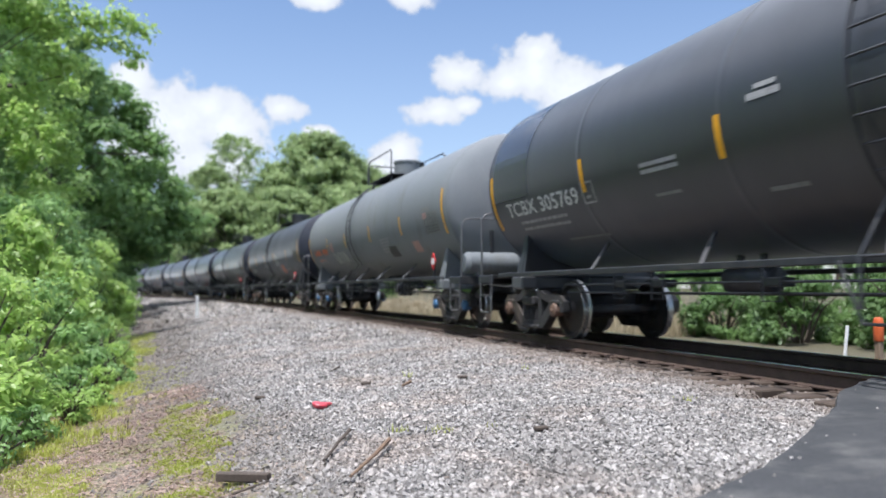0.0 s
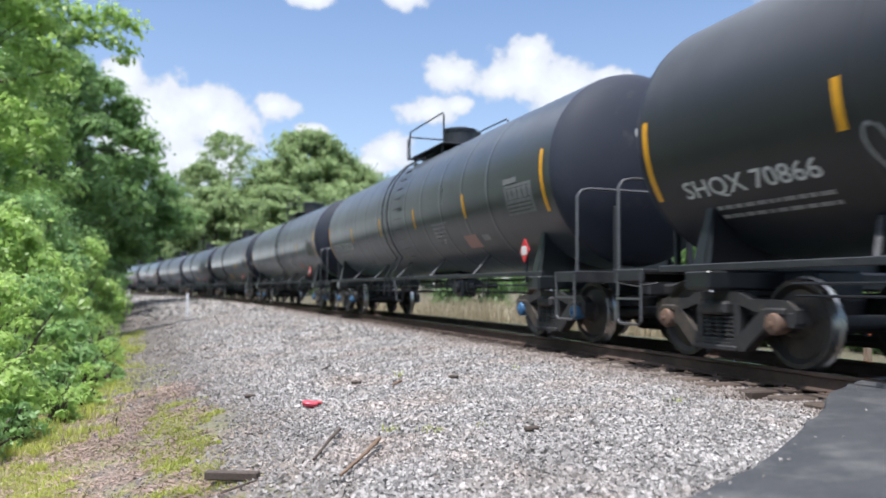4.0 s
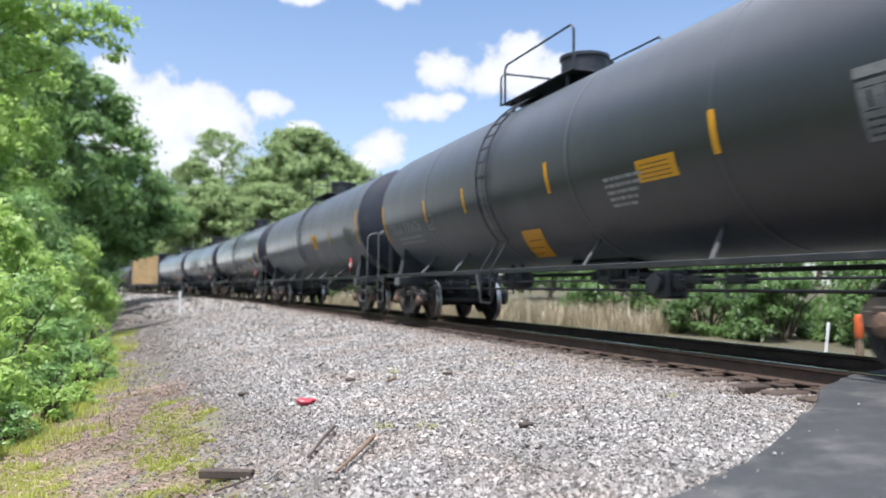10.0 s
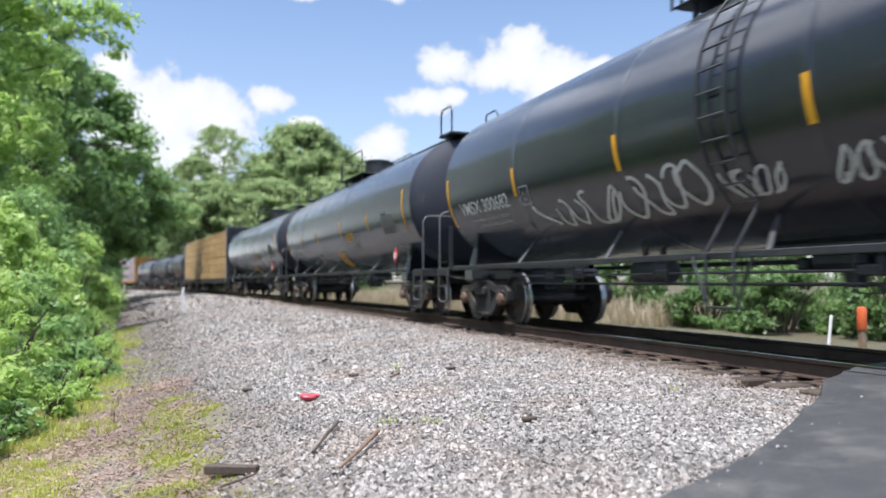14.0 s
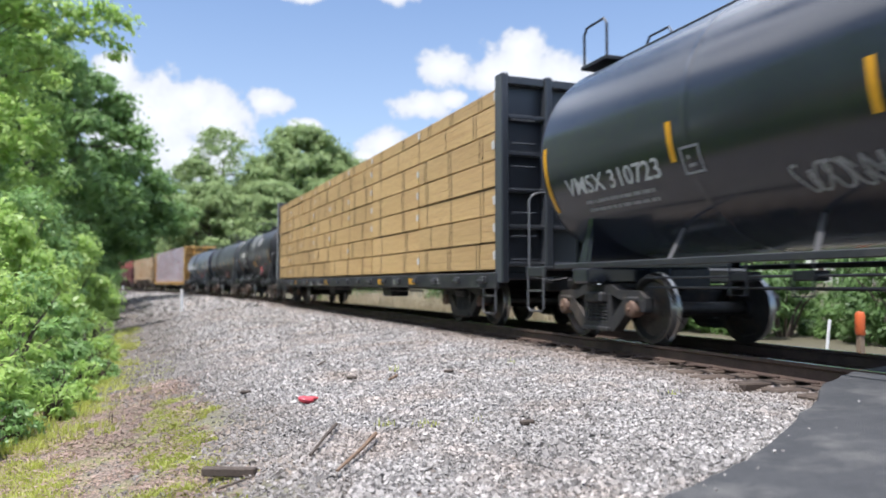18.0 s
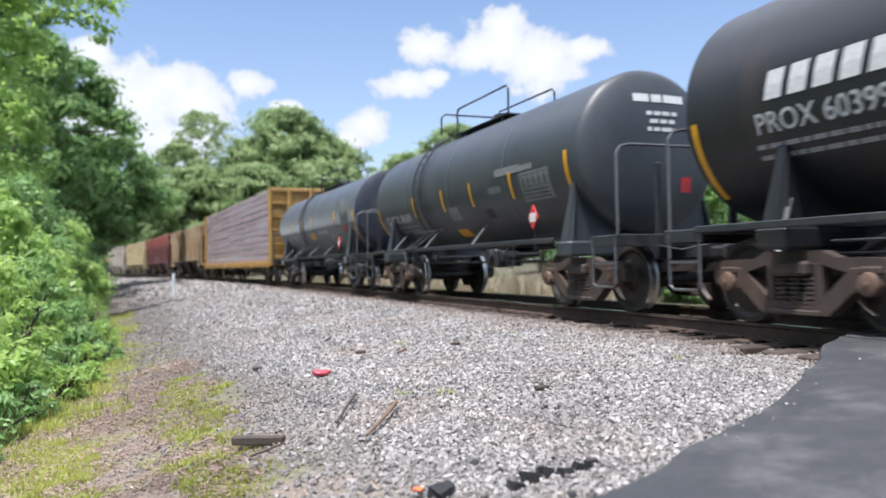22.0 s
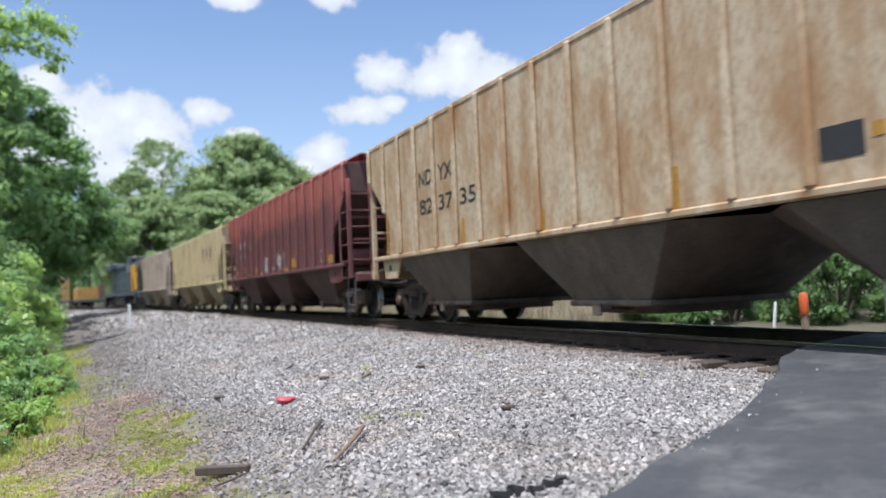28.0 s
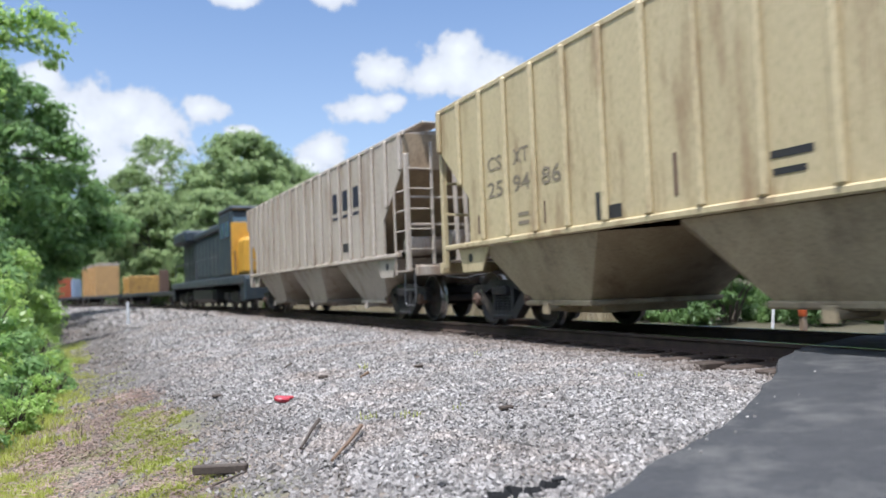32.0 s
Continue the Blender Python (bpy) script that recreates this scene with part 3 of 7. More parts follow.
def ground_material():
    """Ballast near the track, earth with leaf litter past it, green further off: by the distance from the track."""
    m = bpy.data.materials.new("ballast_earth_and_litter")
    m.use_nodes = True
    N, L = m.node_tree.nodes, m.node_tree.links
    b = N["Principled BSDF"]
    tc = N.new("ShaderNodeTexCoord")

    def node(kind, **kw):
        n = N.new(kind)
        for k, val in kw.items():
            n.inputs[k].default_value = val
        return n

    def mix(f, a, c):
        x = N.new("ShaderNodeMix")
        x.data_type = "RGBA"
        for sock, val in ((x.inputs[0], f), (x.inputs[6], a), (x.inputs[7], c)):
            if isinstance(val, tuple):
                sock.default_value = (*val, 1)
            else:
                L.new(val, sock)
        return x.outputs[2]

    def rng(src, lo, hi):
        r = N.new("ShaderNodeMapRange")
        r.inputs[1].default_value, r.inputs[2].default_value = lo, hi
        L.new(src, r.inputs[0])
        return r.outputs[0]

    vor = node("ShaderNodeTexVoronoi", Scale=27.0)
    vor.inputs["Randomness"].default_value = 1.0
    L.new(tc.outputs["Object"], vor.inputs["Vector"])
    sep = N.new("ShaderNodeSeparateColor")
    L.new(vor.outputs["Color"], sep.inputs[0])
    stone = mix(sep.outputs[0], (0.11, 0.104, 0.098), (0.24, 0.228, 0.22))
    stone = mix(rng(sep.outputs[1], 0.75, 0.95), stone, (0.16, 0.12, 0.095))
    crack = rng(vor.outputs["Distance"], 0.75, 0.35)
    stone = mix(crack, (0.045, 0.041, 0.037), stone)
    nz = node("ShaderNodeTexNoise", Scale=1.3, Detail=8.0, Roughness=0.65)
    L.new(tc.outputs["Object"], nz.inputs["Vector"])
    fine = node("ShaderNodeTexNoise", Scale=38.0, Detail=5.0, Roughness=0.7)
    L.new(tc.outputs["Object"], fine.inputs["Vector"])
    litter = mix(rng(fine.outputs["Fac"], 0.35, 0.65), (0.14, 0.11, 0.088), (0.42, 0.345, 0.27))
    soil = mix(rng(nz.outputs["Fac"], 0.49, 0.58), litter, mix(rng(fine.outputs["Fac"], 0.35, 0.65), (0.16, 0.18, 0.035), (0.34, 0.36, 0.08)))
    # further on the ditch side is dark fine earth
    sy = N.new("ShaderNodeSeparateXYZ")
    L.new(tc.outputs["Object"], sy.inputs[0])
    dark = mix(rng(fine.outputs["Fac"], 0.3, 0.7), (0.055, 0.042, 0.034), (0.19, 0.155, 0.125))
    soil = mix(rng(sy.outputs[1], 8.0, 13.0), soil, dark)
    # distance from the curve's centre
    sx = N.new("ShaderNodeSeparateXYZ")
    L.new(tc.outputs["Object"], sx.inputs[0])
    px = N.new("ShaderNodeMath")
    px.inputs[1].default_value = RADIUS
    L.new(sx.outputs[0], px.inputs[0])
    cmb = N.new("ShaderNodeCombineXYZ")
    L.new(px.outputs[0], cmb.inputs[0])
    L.new(sx.outputs[1], cmb.inputs[1])
    ln = N.new("ShaderNodeVectorMath")
    ln.operation = "LENGTH"
    L.new(cmb.outputs[0], ln.inputs[0])
    wob = N.new("ShaderNodeMath")
    wob.operation = "MULTIPLY_ADD"
    wob.inputs[1].default_value = 3.2
    L.new(nz.outputs["Fac"], wob.inputs[0])
    L.new(ln.outputs["Value"], wob.inputs[2])
    far = N.new("ShaderNodeMath")
    far.operation = "MULTIPLY_ADD"
    far.inputs[1].default_value = 0.8
    L.new(rng(sx.outputs[1], 8.0, 13.0), far.inputs[0])
    L.new(wob.outputs[0], far.inputs[2])
    left = rng(far.outputs[0], RADIUS - 6.5 + 1.6, RADIUS - 5.6 + 1.6)
    right = rng(wob.outputs[0], RADIUS + 4.2 + 1.6, RADIUS + 3.4 + 1.6)
    both = N.new("ShaderNodeMath")
    both.operation = "MULTIPLY"
    L.new(left, both.inputs[0])
    L.new(right, both.inputs[1])
    col = mix(both.outputs[0], soil, stone)
    # dark earth on the far side, the train's shadow put into its colour
    col = mix(rng(wob.outputs[0], RADIUS + 2.3 + 1.6, RADIUS + 3.2 + 1.6), col, mix(rng(fine.outputs["Fac"], 0.3, 0.7), (0.05, 0.043, 0.032), (0.13, 0.12, 0.075)))
    L.new(col, b.inputs["Base Color"])
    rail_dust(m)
    b.inputs["Roughness"].default_value = 0.9
    b.inputs["Specular IOR Level"].default_value = 0.2
    bp = node("ShaderNodeBump", Strength=0.7, Distance=0.025)
    bp.invert = True
    L.new(vor.outputs["Distance"], bp.inputs["Height"])
    L.new(bp.outputs["Normal"], b.inputs["Normal"])
    return m


ground = part("ground", build_ground(), ground_material())
tagged(ground, "pale crushed-stone ballast falling to leaf-littered earth", "ground", kind="structure")


# ---- road over the track ----
def build_road(x0, x1, step):
    g, cols = Geo(), []
    xs = np.arange(x0, x1 + 1e-6, (x1 - x0) / max(1, round((x1 - x0) / step)))
    for x in xs:
        edge = road_edge(x) + (0.05 * noise.noise((x * 4, 0, 7)) + 0.03 * noise.noise((x * 14, 3, 7)) if abs(x) > 0.9 else 0)
        col = []
        for k in range(25):
            y = -8.5 + (edge + 8.5) * (1 - (1 - k / 24) ** 2)
            z = road_z(x) + (0.008 * noise.noise((x * 1.5, y * 1.5, 9)) if 1.2 < abs(x) < 30 else 0)
            col.append((x, y, z - (0.035 if k == 24 and abs(x) > 1 else 0)))
        col += [(x, edge + 0.02, road_z(x) - 0.3), (x, -8.5, road_z(x) - 0.3)]
        cols.append(col)
    n = len(cols[0])
    vs = [p for c in cols for p in c]
    fs = [(i * n + k, i * n + (k + 1) % n, (i + 1) * n + (k + 1) % n, (i + 1) * n + k) for i in range(len(cols) - 1) for k in range(n)]
    fs += [tuple(range(n)), tuple((len(cols) - 1) * n + k for k in range(n - 1, -1, -1))]
    return g.add(vs, fs)


road = tagged(new("road"), "worn grey asphalt road over a level crossing, ragged edge", "road", kind="structure")
part("carriageway", build_road(-60, -0.83, 0.12), ASPHALT, road)
part("crossing_panel", build_road(-0.66, 0.66, 0.2), ASPHALT, road)
part("carriageway", build_road(0.83, 60, 0.3), ASPHALT, road)


# ---- track ----
track = tagged(new("railway_track"), "single railway track on timber sleepers, curving away", "railway track", kind="structure")
RAIL_PROFILE = [(-0.036, 0.0), (0.036, 0.0), (0.037, -0.035), (0.01, -0.05), (0.009, -0.15), (0.075, -0.168), (0.075, -0.18), (-0.075, -0.18), (-0.075, -0.168), (-0.009, -0.15), (-0.01, -0.05), (-0.037, -0.035)]


def build_rail(side):
    g, n = Geo(), len(RAIL_PROFILE)
    ss = np.concatenate([np.arange(-90, 60, 1.5), np.arange(60, 420, 4)])
    vs = [tuple(on_track(s, side * 0.753 + o, z)) for s in ss for o, z in RAIL_PROFILE]
    fs = [(i * n + k, i * n + (k + 1) % n, (i + 1) * n + (k + 1) % n, (i + 1) * n + k) for i in range(len(ss) - 1) for k in range(n)]
    return g.add(vs, fs)


for side in (-1, 1):
    rail = part("rail", build_rail(side), RAILSTEEL, track, "rusty steel rail with a polished head")
    rail.data.materials.append(RAILTOP)
    n = len(RAIL_PROFILE)
    for p in rail.data.polygons:
        zs = [rail.data.vertices[v].co.z for v in p.vertices]
        if min(zs) > -0.003:
            p.material_index = 1

# ---- sky backdrop with the clouds ----
# each lump: azimuth and elevation in degrees, half width, half height
CLOUDS = [(-0.9, 11.9, 3.4, 2.5), (2.6, 11.6, 3.0, 2.2), (1.0, 12.9, 2.1, 1.5), (-3.9, 14.2, 1.6, 1.6), (-3.6, 10.2, 2.6, 2.4), (1.2, 8.9, 3.8, 1.6), 
          (6.3, 13.2, 1.7, 0.95), (9.2, 11.6, 1.3, 0.5), (14.9, 10.2, 1.9, 1.3), (13.5, 9.2, 1.6, 0.8),
          (19.3, 15.8, 2.1, 1.3), (25.2, 15.9, 2.9, 2.2), (27.8, 14.4, 3.2, 2.2), (23.0, 15.2, 2.0, 1.1), (25.2, 17.3, 1.7, 1.2), (31.2, 15.2, 1.8, 0.9),
          (17.7, 13.2, 2.2, 1.0), (19.9, 13.6, 1.1, 0.7),
          (8.8, 20.9, 1.9, 0.9), (6.2, 22.8, 2.2, 1.2), (15.9, 21.1, 1.7, 0.9), (15.0, 23.2, 2.0, 1.6), (44.5, 19.6, 3.0, 0.9), (49.5, 13, 4.0, 2.6), (54, 9, 5, 3)]


def sky_backdrop():
    az, el = np.radians(np.arange(-75, 111, 3.0)), np.radians(np.arange(-1, 36, 1.5))
    r, cx, cy = 2600.0, -6.7, 0.0
    vs = [(cx + r * math.sin(a), cy + r * math.cos(a), r * math.tan(e)) for a in az for e in el]
    n = len(el)
    fs = np.array([(i * n + j, (i + 1) * n + j, (i + 1) * n + j + 1, i * n + j + 1) for i in range(len(az) - 1) for j in range(n - 1)])
    me = big_mesh("backdrop", np.array(vs), fs)
    me.shade_smooth()
    m = bpy.data.materials.new("clouds_in_the_sky")
    m.use_nodes = True
    N, L = m.node_tree.nodes, m.node_tree.links
    N.remove(N["Principled BSDF"])

    def math_node(op, a, b=None, c=None):
        x = N.new("ShaderNodeMath")
        x.operation = op
        for k, val in enumerate((a, b, c)):
            if val is None:
                continue
            if isinstance(val, (int, float)):
                x.inputs[k].default_value = val
            else:
                L.new(val, x.inputs[k])
        return x.outputs[0]

    tc = N.new("ShaderNodeTexCoord")
    sp = N.new("ShaderNodeSeparateXYZ")
    L.new(tc.outputs["Object"], sp.inputs[0])
    xx, yy, zz = math_node("SUBTRACT", sp.outputs[0], cx), sp.outputs[1], sp.outputs[2]
    azd = math_node("MULTIPLY", math_node("ARCTAN2", xx, yy), 180 / math.pi)
    eld = math_node("MULTIPLY", math_node("ARCTANGENT", math_node("DIVIDE", zz, r)), 180 / math.pi)
    cb = N.new("ShaderNodeCombineXYZ")
    L.new(azd, cb.inputs[0])
    L.new(eld, cb.inputs[1])
    warp = N.new("ShaderNodeTexNoise")
    warp.inputs["Scale"].default_value, warp.inputs["Detail"].default_value, warp.inputs["Roughness"].default_value = 0.55, 7.0, 0.62
    L.new(cb.outputs[0], warp.inputs["Vector"])
    total = None
    for a, e, ra, re in CLOUDS:
        da = math_node("DIVIDE", math_node("SUBTRACT", azd, a), ra)
        de = math_node("DIVIDE", math_node("SUBTRACT", eld, e), re)
        d = math_node("SQRT", math_node("ADD", math_node("MULTIPLY", da, da), math_node("MULTIPLY", de, de)))
        total = d if total is None else math_node("SMOOTH_MIN", total, d, 0.35)
    edge = math_node("MULTIPLY_ADD", warp.outputs["Fac"], 1.7, total)
    rg = N.new("ShaderNodeMapRange")
    rg.interpolation_type = "SMOOTHSTEP"
    rg.inputs[1].default_value, rg.inputs[2].default_value = 2.12, 1.6
    L.new(edge, rg.inputs[0])
    # a thin veil of haze towards the horizon
    hz = N.new("ShaderNodeMapRange")
    hz.inputs[1].default_value, hz.inputs[2].default_value, hz.inputs[3].default_value, hz.inputs[4].default_value = 0.0, 22.0, 0.35, 0.04
    L.new(eld, hz.inputs[0])
    alpha = math_node("MAXIMUM", rg.outputs[0], hz.outputs[0])
    shade = N.new("ShaderNodeMapRange")
    shade.inputs[1].default_value, shade.inputs[2].default_value, shade.inputs[3].default_value, shade.inputs[4].default_value = 2.0, 0.9, 0.52, 0.70
    L.new(edge, shade.inputs[0])
    em = N.new("ShaderNodeEmission")
    em.inputs["Color"].default_value = (0.96, 0.98, 1.0, 1)
    L.new(shade.outputs[0], em.inputs["Strength"])
    tp = N.new("ShaderNodeBsdfTransparent")
    ms = N.new("ShaderNodeMixShader")
    L.new(alpha, ms.inputs[0])
    L.new(tp.outputs[0], ms.inputs[1])
    L.new(em.outputs[0], ms.inputs[2])
    L.new(ms.outputs[0], N["Material Output"].inputs["Surface"])
    return part("backdrop", me, m)


tagged(sky_backdrop(), "blue sky with white cumulus clouds", "sky", kind="structure")


# ---- plants ----
def leaf_mesh(name, clumps, size, seed, droop=0.3):
    """Many small folded leaves round clump centres: clumps are rows of x, y, z, radius, count."""
    rng = np.random.default_rng(seed)
    cs = []
    for x, y, z, r, n in clumps:
        d = rng.normal(size=(int(n), 3))
        d /= np.linalg.norm(d, axis=1)[:, None]
        rad = r * np.abs(rng.normal(0.62, 0.36, (int(n), 1)))
        cs.append(np.concatenate([np.array([[x, y, z]]) + d * rad * np.array([1, 1, 0.62]), d], 1))
    a = np.concatenate(cs)
    c, d = a[:, :3], a[:, 3:]
    k = len(c)
    nrm = d * 1.0 + np.array([0, 0, 0.5]) + rng.normal(size=(k, 3)) * 0.4
    nrm /= np.linalg.norm(nrm, axis=1)[:, None]
    ax = np.cross(nrm, rng.normal(size=(k, 3)))
    ax /= np.linalg.norm(ax, axis=1)[:, None] + 1e-9
    bx = np.cross(nrm, ax)
    s = size * rng.uniform(0.6, 1.35, (k, 1))
    v = np.stack([c - ax * s, c + bx * s * 0.45 - nrm * s * 0.12, c + ax * s - np.array([0, 0, 1]) * s * droop, c - bx * s * 0.45 - nrm * s * 0.12], 1).reshape(-1, 3)
    o = np.arange(k)[:, None] * 4
    f = np.concatenate([o + np.array([[0, 1, 2]]), o + np.array([[0, 2, 3]])], 1).reshape(-1, 3)
    return big_mesh(name, v, f)


def tree(kind, label, x, y, height, spread, leafmat, count, size, seed, low=0.3, trunk=0.2, base_z=None, sub=None, cat="tree", extra=()):
    """A tapered trunk with limbs and a crown of many leaves in uneven clumps."""
    rng = random.Random(seed)
    z0 = ground_z(x, y, False) if base_z is None else base_z
    ob = tagged(new(kind), label, cat)
    ob.location = (x, y, z0 - 0.05)
    g = Geo()
    top = height * 0.8
    lean = (rng.uniform(-0.06, 0.06), rng.uniform(-0.06, 0.06))
    pts = [(lean[0] * h + 0.15 * math.sin(h), lean[1] * h + 0.12 * math.cos(1.3 * h), h) for h in np.linspace(0, top, 9)]
    g.tube(pts, trunk, 9, trunk * 0.25)
    clumps, limbs = [], 10 if height > 6 else 7
    total = 0
    for i in range(limbs):
        h = height * (low + (0.74 - low) * (i + rng.random()) / limbs)
        ang = i * 2.4 + rng.uniform(-0.4, 0.4)
        prof = math.sin(math.pi * min(1, max(0.12, (h / height - low * 0.75) / (1.1 - low * 0.75)))) ** 0.7
        reach = spread * prof * rng.uniform(0.6, 0.95)
        p0 = Vector((lean[0] * h, lean[1] * h, h))
        p2 = p0 + Vector((math.cos(ang) * reach, math.sin(ang) * reach, reach * rng.uniform(0.15, 0.55)))
        g.tube([p0, p0.lerp(p2, 0.5) + Vector((0, 0, -0.06 * reach)), p2], trunk * 0.38, 6, trunk * 0.08)
    lumps = sub or max(60, int(150 * (height / 12) ** 0.5))
    for i in range(lumps):
        a, u = rng.uniform(0, 6.283), (i + rng.random()) / lumps
        h = height * (low + (1.0 - low) * u)
        prof = math.sin(math.pi * (0.16 + 0.80 * u)) ** 0.75
        rr = spread * prof * math.sqrt(rng.uniform(0.25, 1.0)) * rng.uniform(0.85, 1.1)
        r = spread * rng.uniform(0.11, 0.25)
        clumps.append((math.cos(a) * rr + lean[0] * h, math.sin(a) * rr + lean[1] * h, min(h, height - r * 0.6), r, r * r))
    clumps += [(cx, cy, cz, cr, cr * cr) for cx, cy, cz, cr in extra]
    for cx, cy, cz, cr in extra[:2]:
        g.tube([(lean[0] * cz * 0.8, lean[1] * cz * 0.8, cz * 0.8), (cx * 0.5, cy * 0.5, cz * 0.95), (cx, cy, cz)], 0.022, 5, 0.008)
    w = sum(c[4] for c in clumps)
    clumps = [(*c[:4], max(30, count * c[4] / w)) for c in clumps]
    part("trunk", g, BARK, ob)
    part("crown", leaf_mesh("crown", clumps, size, seed), leafmat, ob)
    return ob


def bush(kind, label, x, y, height, spread, leafmat, count, size, seed, cat="bush"):
    """A shrub: several thin stems and leaves down to the ground."""
    rng = random.Random(seed)
    ob = tagged(new(kind), label, cat)
    ob.location = (x, y, ground_z(x, y, False) - 0.05)
    g, clumps = Geo(), []
    for i in range(9):
        a = i * 0.7 + rng.uniform(-0.3, 0.3)
        r, h = spread * rng.uniform(0.3, 0.85), height * rng.uniform(0.55, 0.95)
        tip = Vector((math.cos(a) * r, math.sin(a) * r, h))
        g.tube([(0.1 * math.cos(a), 0.1 * math.sin(a), 0), tip * 0.5 + Vector((0, 0, 0.15 * h)), tip], 0.035, 5, 0.008)
    for i in range(46):
        u = (i + rng.random()) / 46
        a = rng.uniform(0, 6.283)
        prof = math.sin(math.pi * (0.3 + 0.62 * u))
        rr, r = spread * prof * math.sqrt(rng.uniform(0.3, 1)), spread * rng.uniform(0.14, 0.32)
        clumps.append((math.cos(a) * rr, math.sin(a) * rr, max(r * 0.7, height * u - r * 0.3), r, r * r))
    w = sum(c[4] for c in clumps)
    part("stem", g, BARK, ob)["kind"] = "stuff"
    part("foliage", leaf_mesh("foliage", [(*c[:4], count * c[4] / w) for c in clumps], size, seed, 0.5), leafmat, ob)
    return ob


def plants():
    B = "leafy bright green shrub in the lineside ditch"
    for i, (x, y, h, r, n) in enumerate([(-9.0, 9.6, 1.35, 0.9, 6500), (-9.5, 11.9, 2.2, 1.3, 9500), (-9.3, 14.6, 2.1, 1.2, 8500), (-10.9, 13.4, 3.3, 1.7, 10000),
                                         (-10.3, 18.2, 3.7, 1.7, 9000), (-10.7, 22.5, 4.5, 1.9, 9000), (-11.4, 27.5, 5.0, 2.1, 9000), (-10.3, 7.6, 1.5, 1.0, 6000),
                                         (-12.2, 33, 5.4, 2.3, 8000), (-13.0, 40, 5.4, 2.5, 7000), (-14.2, 48, 5.2, 2.6, 6000), (-15.0, 57, 5.0, 2.6, 5000), (-14.6, 66, 4.6, 2.6, 5000), (-16.4, 76, 5.0, 2.8, 5000), (-12.6, 30, 2.6, 1.6, 6000), (-9.6, 16.6, 1.5, 1.0, 6000), (-11.1, 38, 4.2, 2.1, 8000), (-11.7, 46, 4.4, 2.3, 8000), (-13.0, 56, 4.8, 2.6, 7000)]):
        bush("shrub", B, x, y, h, r, LEAF_BRIGHT if i % 3 != 2 else LEAF_MID, int(n * 0.75), 0.058 if y < 16 else (0.085 if y < 30 else 0.13), 40 + i)
    T = "tall broadleaf tree in full leaf beside the railway"
    for i, (x, y, h, r, m, n, sz, low) in enumerate([
            (-14.6, 20, 12.5, 3.6, LEAF_MID, 15000, 0.12, 0.08), (-13.3, 27, 13.5, 3.3, LEAF_BRIGHT, 24000, 0.12, 0.08),
            (-16.5, 36, 17.0, 4.4, LEAF_DARK, 22000, 0.2, 0.1), (-14.6, 46, 16.5, 4.1, LEAF_DARK, 24000, 0.21, 0.06),
            (-13.8, 58, 17.0, 5.5, LEAF_DARK, 24000, 0.24, 0.12), (-11.7, 64, 12.0, 5.4, LEAF_DARK, 22000, 0.24, 0.37),
            (-14.6, 31, 15.5, 3.2, LEAF_MID, 17000, 0.14, 0.1), (-20, 52, 20.0, 6.0, LEAF_DARK, 16000, 0.28, 0.2), (-22, 95, 17.0, 6.0, LEAF_MID, 9000, 0.34, 0.08), (-15.5, 84, 9.0, 4.2, LEAF_MID, 6000, 0.28, 0.05),
            (-21, 24, 17.0, 5.0, LEAF_MID, 9000, 0.2, 0.15)]):
        tree("lineside_tree", T, x, y, h, r, m, n, sz, 100 + i, low, 0.26, extra=[(3.15, 0.2, 10.89, 0.70), (3.65, 0.2, 10.76, 0.65), (4.15, 0.2, 11.06, 0.70), (4.67, 0.2, 10.88, 0.65), (5.02, 0.2, 10.64, 0.50), (3.91, 0.2, 10.23, 0.55), (4.43, 0.2, 10.10, 0.50), (4.86, 0.2, 9.77, 0.40), (4.69, 0.2, 9.47, 0.35), (3.33, 0.2, 10.26, 0.55), (1.4, 0.2, 12.8, 1.0), (0.6, 0.6, 13.3, 1.1), (1.0, -0.5, 12.4, 1.1), (2.0, 0.0, 10.6, 0.9), (2.3, 0.5, 9.4, 0.9), (2.6, 0.2, 11.2, 0.6), (2.3, 0.3, 12.3, 0.85)] if i == 1 else ())
    # an unseen wood added at the camera's back, for the glossy tanks to mirror
    for i, (x, y, h) in enumerate([(-23, 11, 9.5), (-25, 3, 10.5), (-23.5, -5, 9), (-26, -13, 10.5), (-24, -22, 9.5), (-27, -31, 11)]):
        tree("lineside_tree", T, x, y, h, 4.8, LEAF_MID, 6000, 0.27, 130 + i, 0.06, 0.26)
    W = "low leafy weeds at the foot of the shrubs"
    for i, (x, y, h, r) in enumerate([(-8.5, 9.2, 0.5, 0.35), (-8.25, 10.6, 0.45, 0.3), (-8.45, 12.2, 0.6, 0.4), (-8.2, 13.6, 0.45, 0.35), (-8.5, 15.2, 0.7, 0.5), (-8.35, 17.2, 0.6, 0.45), (-8.7, 19.5, 0.8, 0.55), (-8.9, 22.5, 0.8, 0.6), (-8.75, 7.6, 0.4, 0.3), (-9.2, 26, 0.9, 0.7), (-8.7, 8.5, 0.55, 0.4), (-8.9, 6.7, 0.5, 0.4), (-8.55, 6.0, 0.35, 0.3), (-8.1, 11.6, 0.35, 0.3), (-8.05, 14.4, 0.4, 0.35), (-8.3, 18.4, 0.5, 0.4)]):
        bush("weed", W, x + 0.18, y, h * 1.1, r, LEAF_BRIGHT if i % 2 else LEAF_MID, 1400, 0.035, 400 + i, "weed")
    F = "rounded green tree of the wood behind the railway curve"
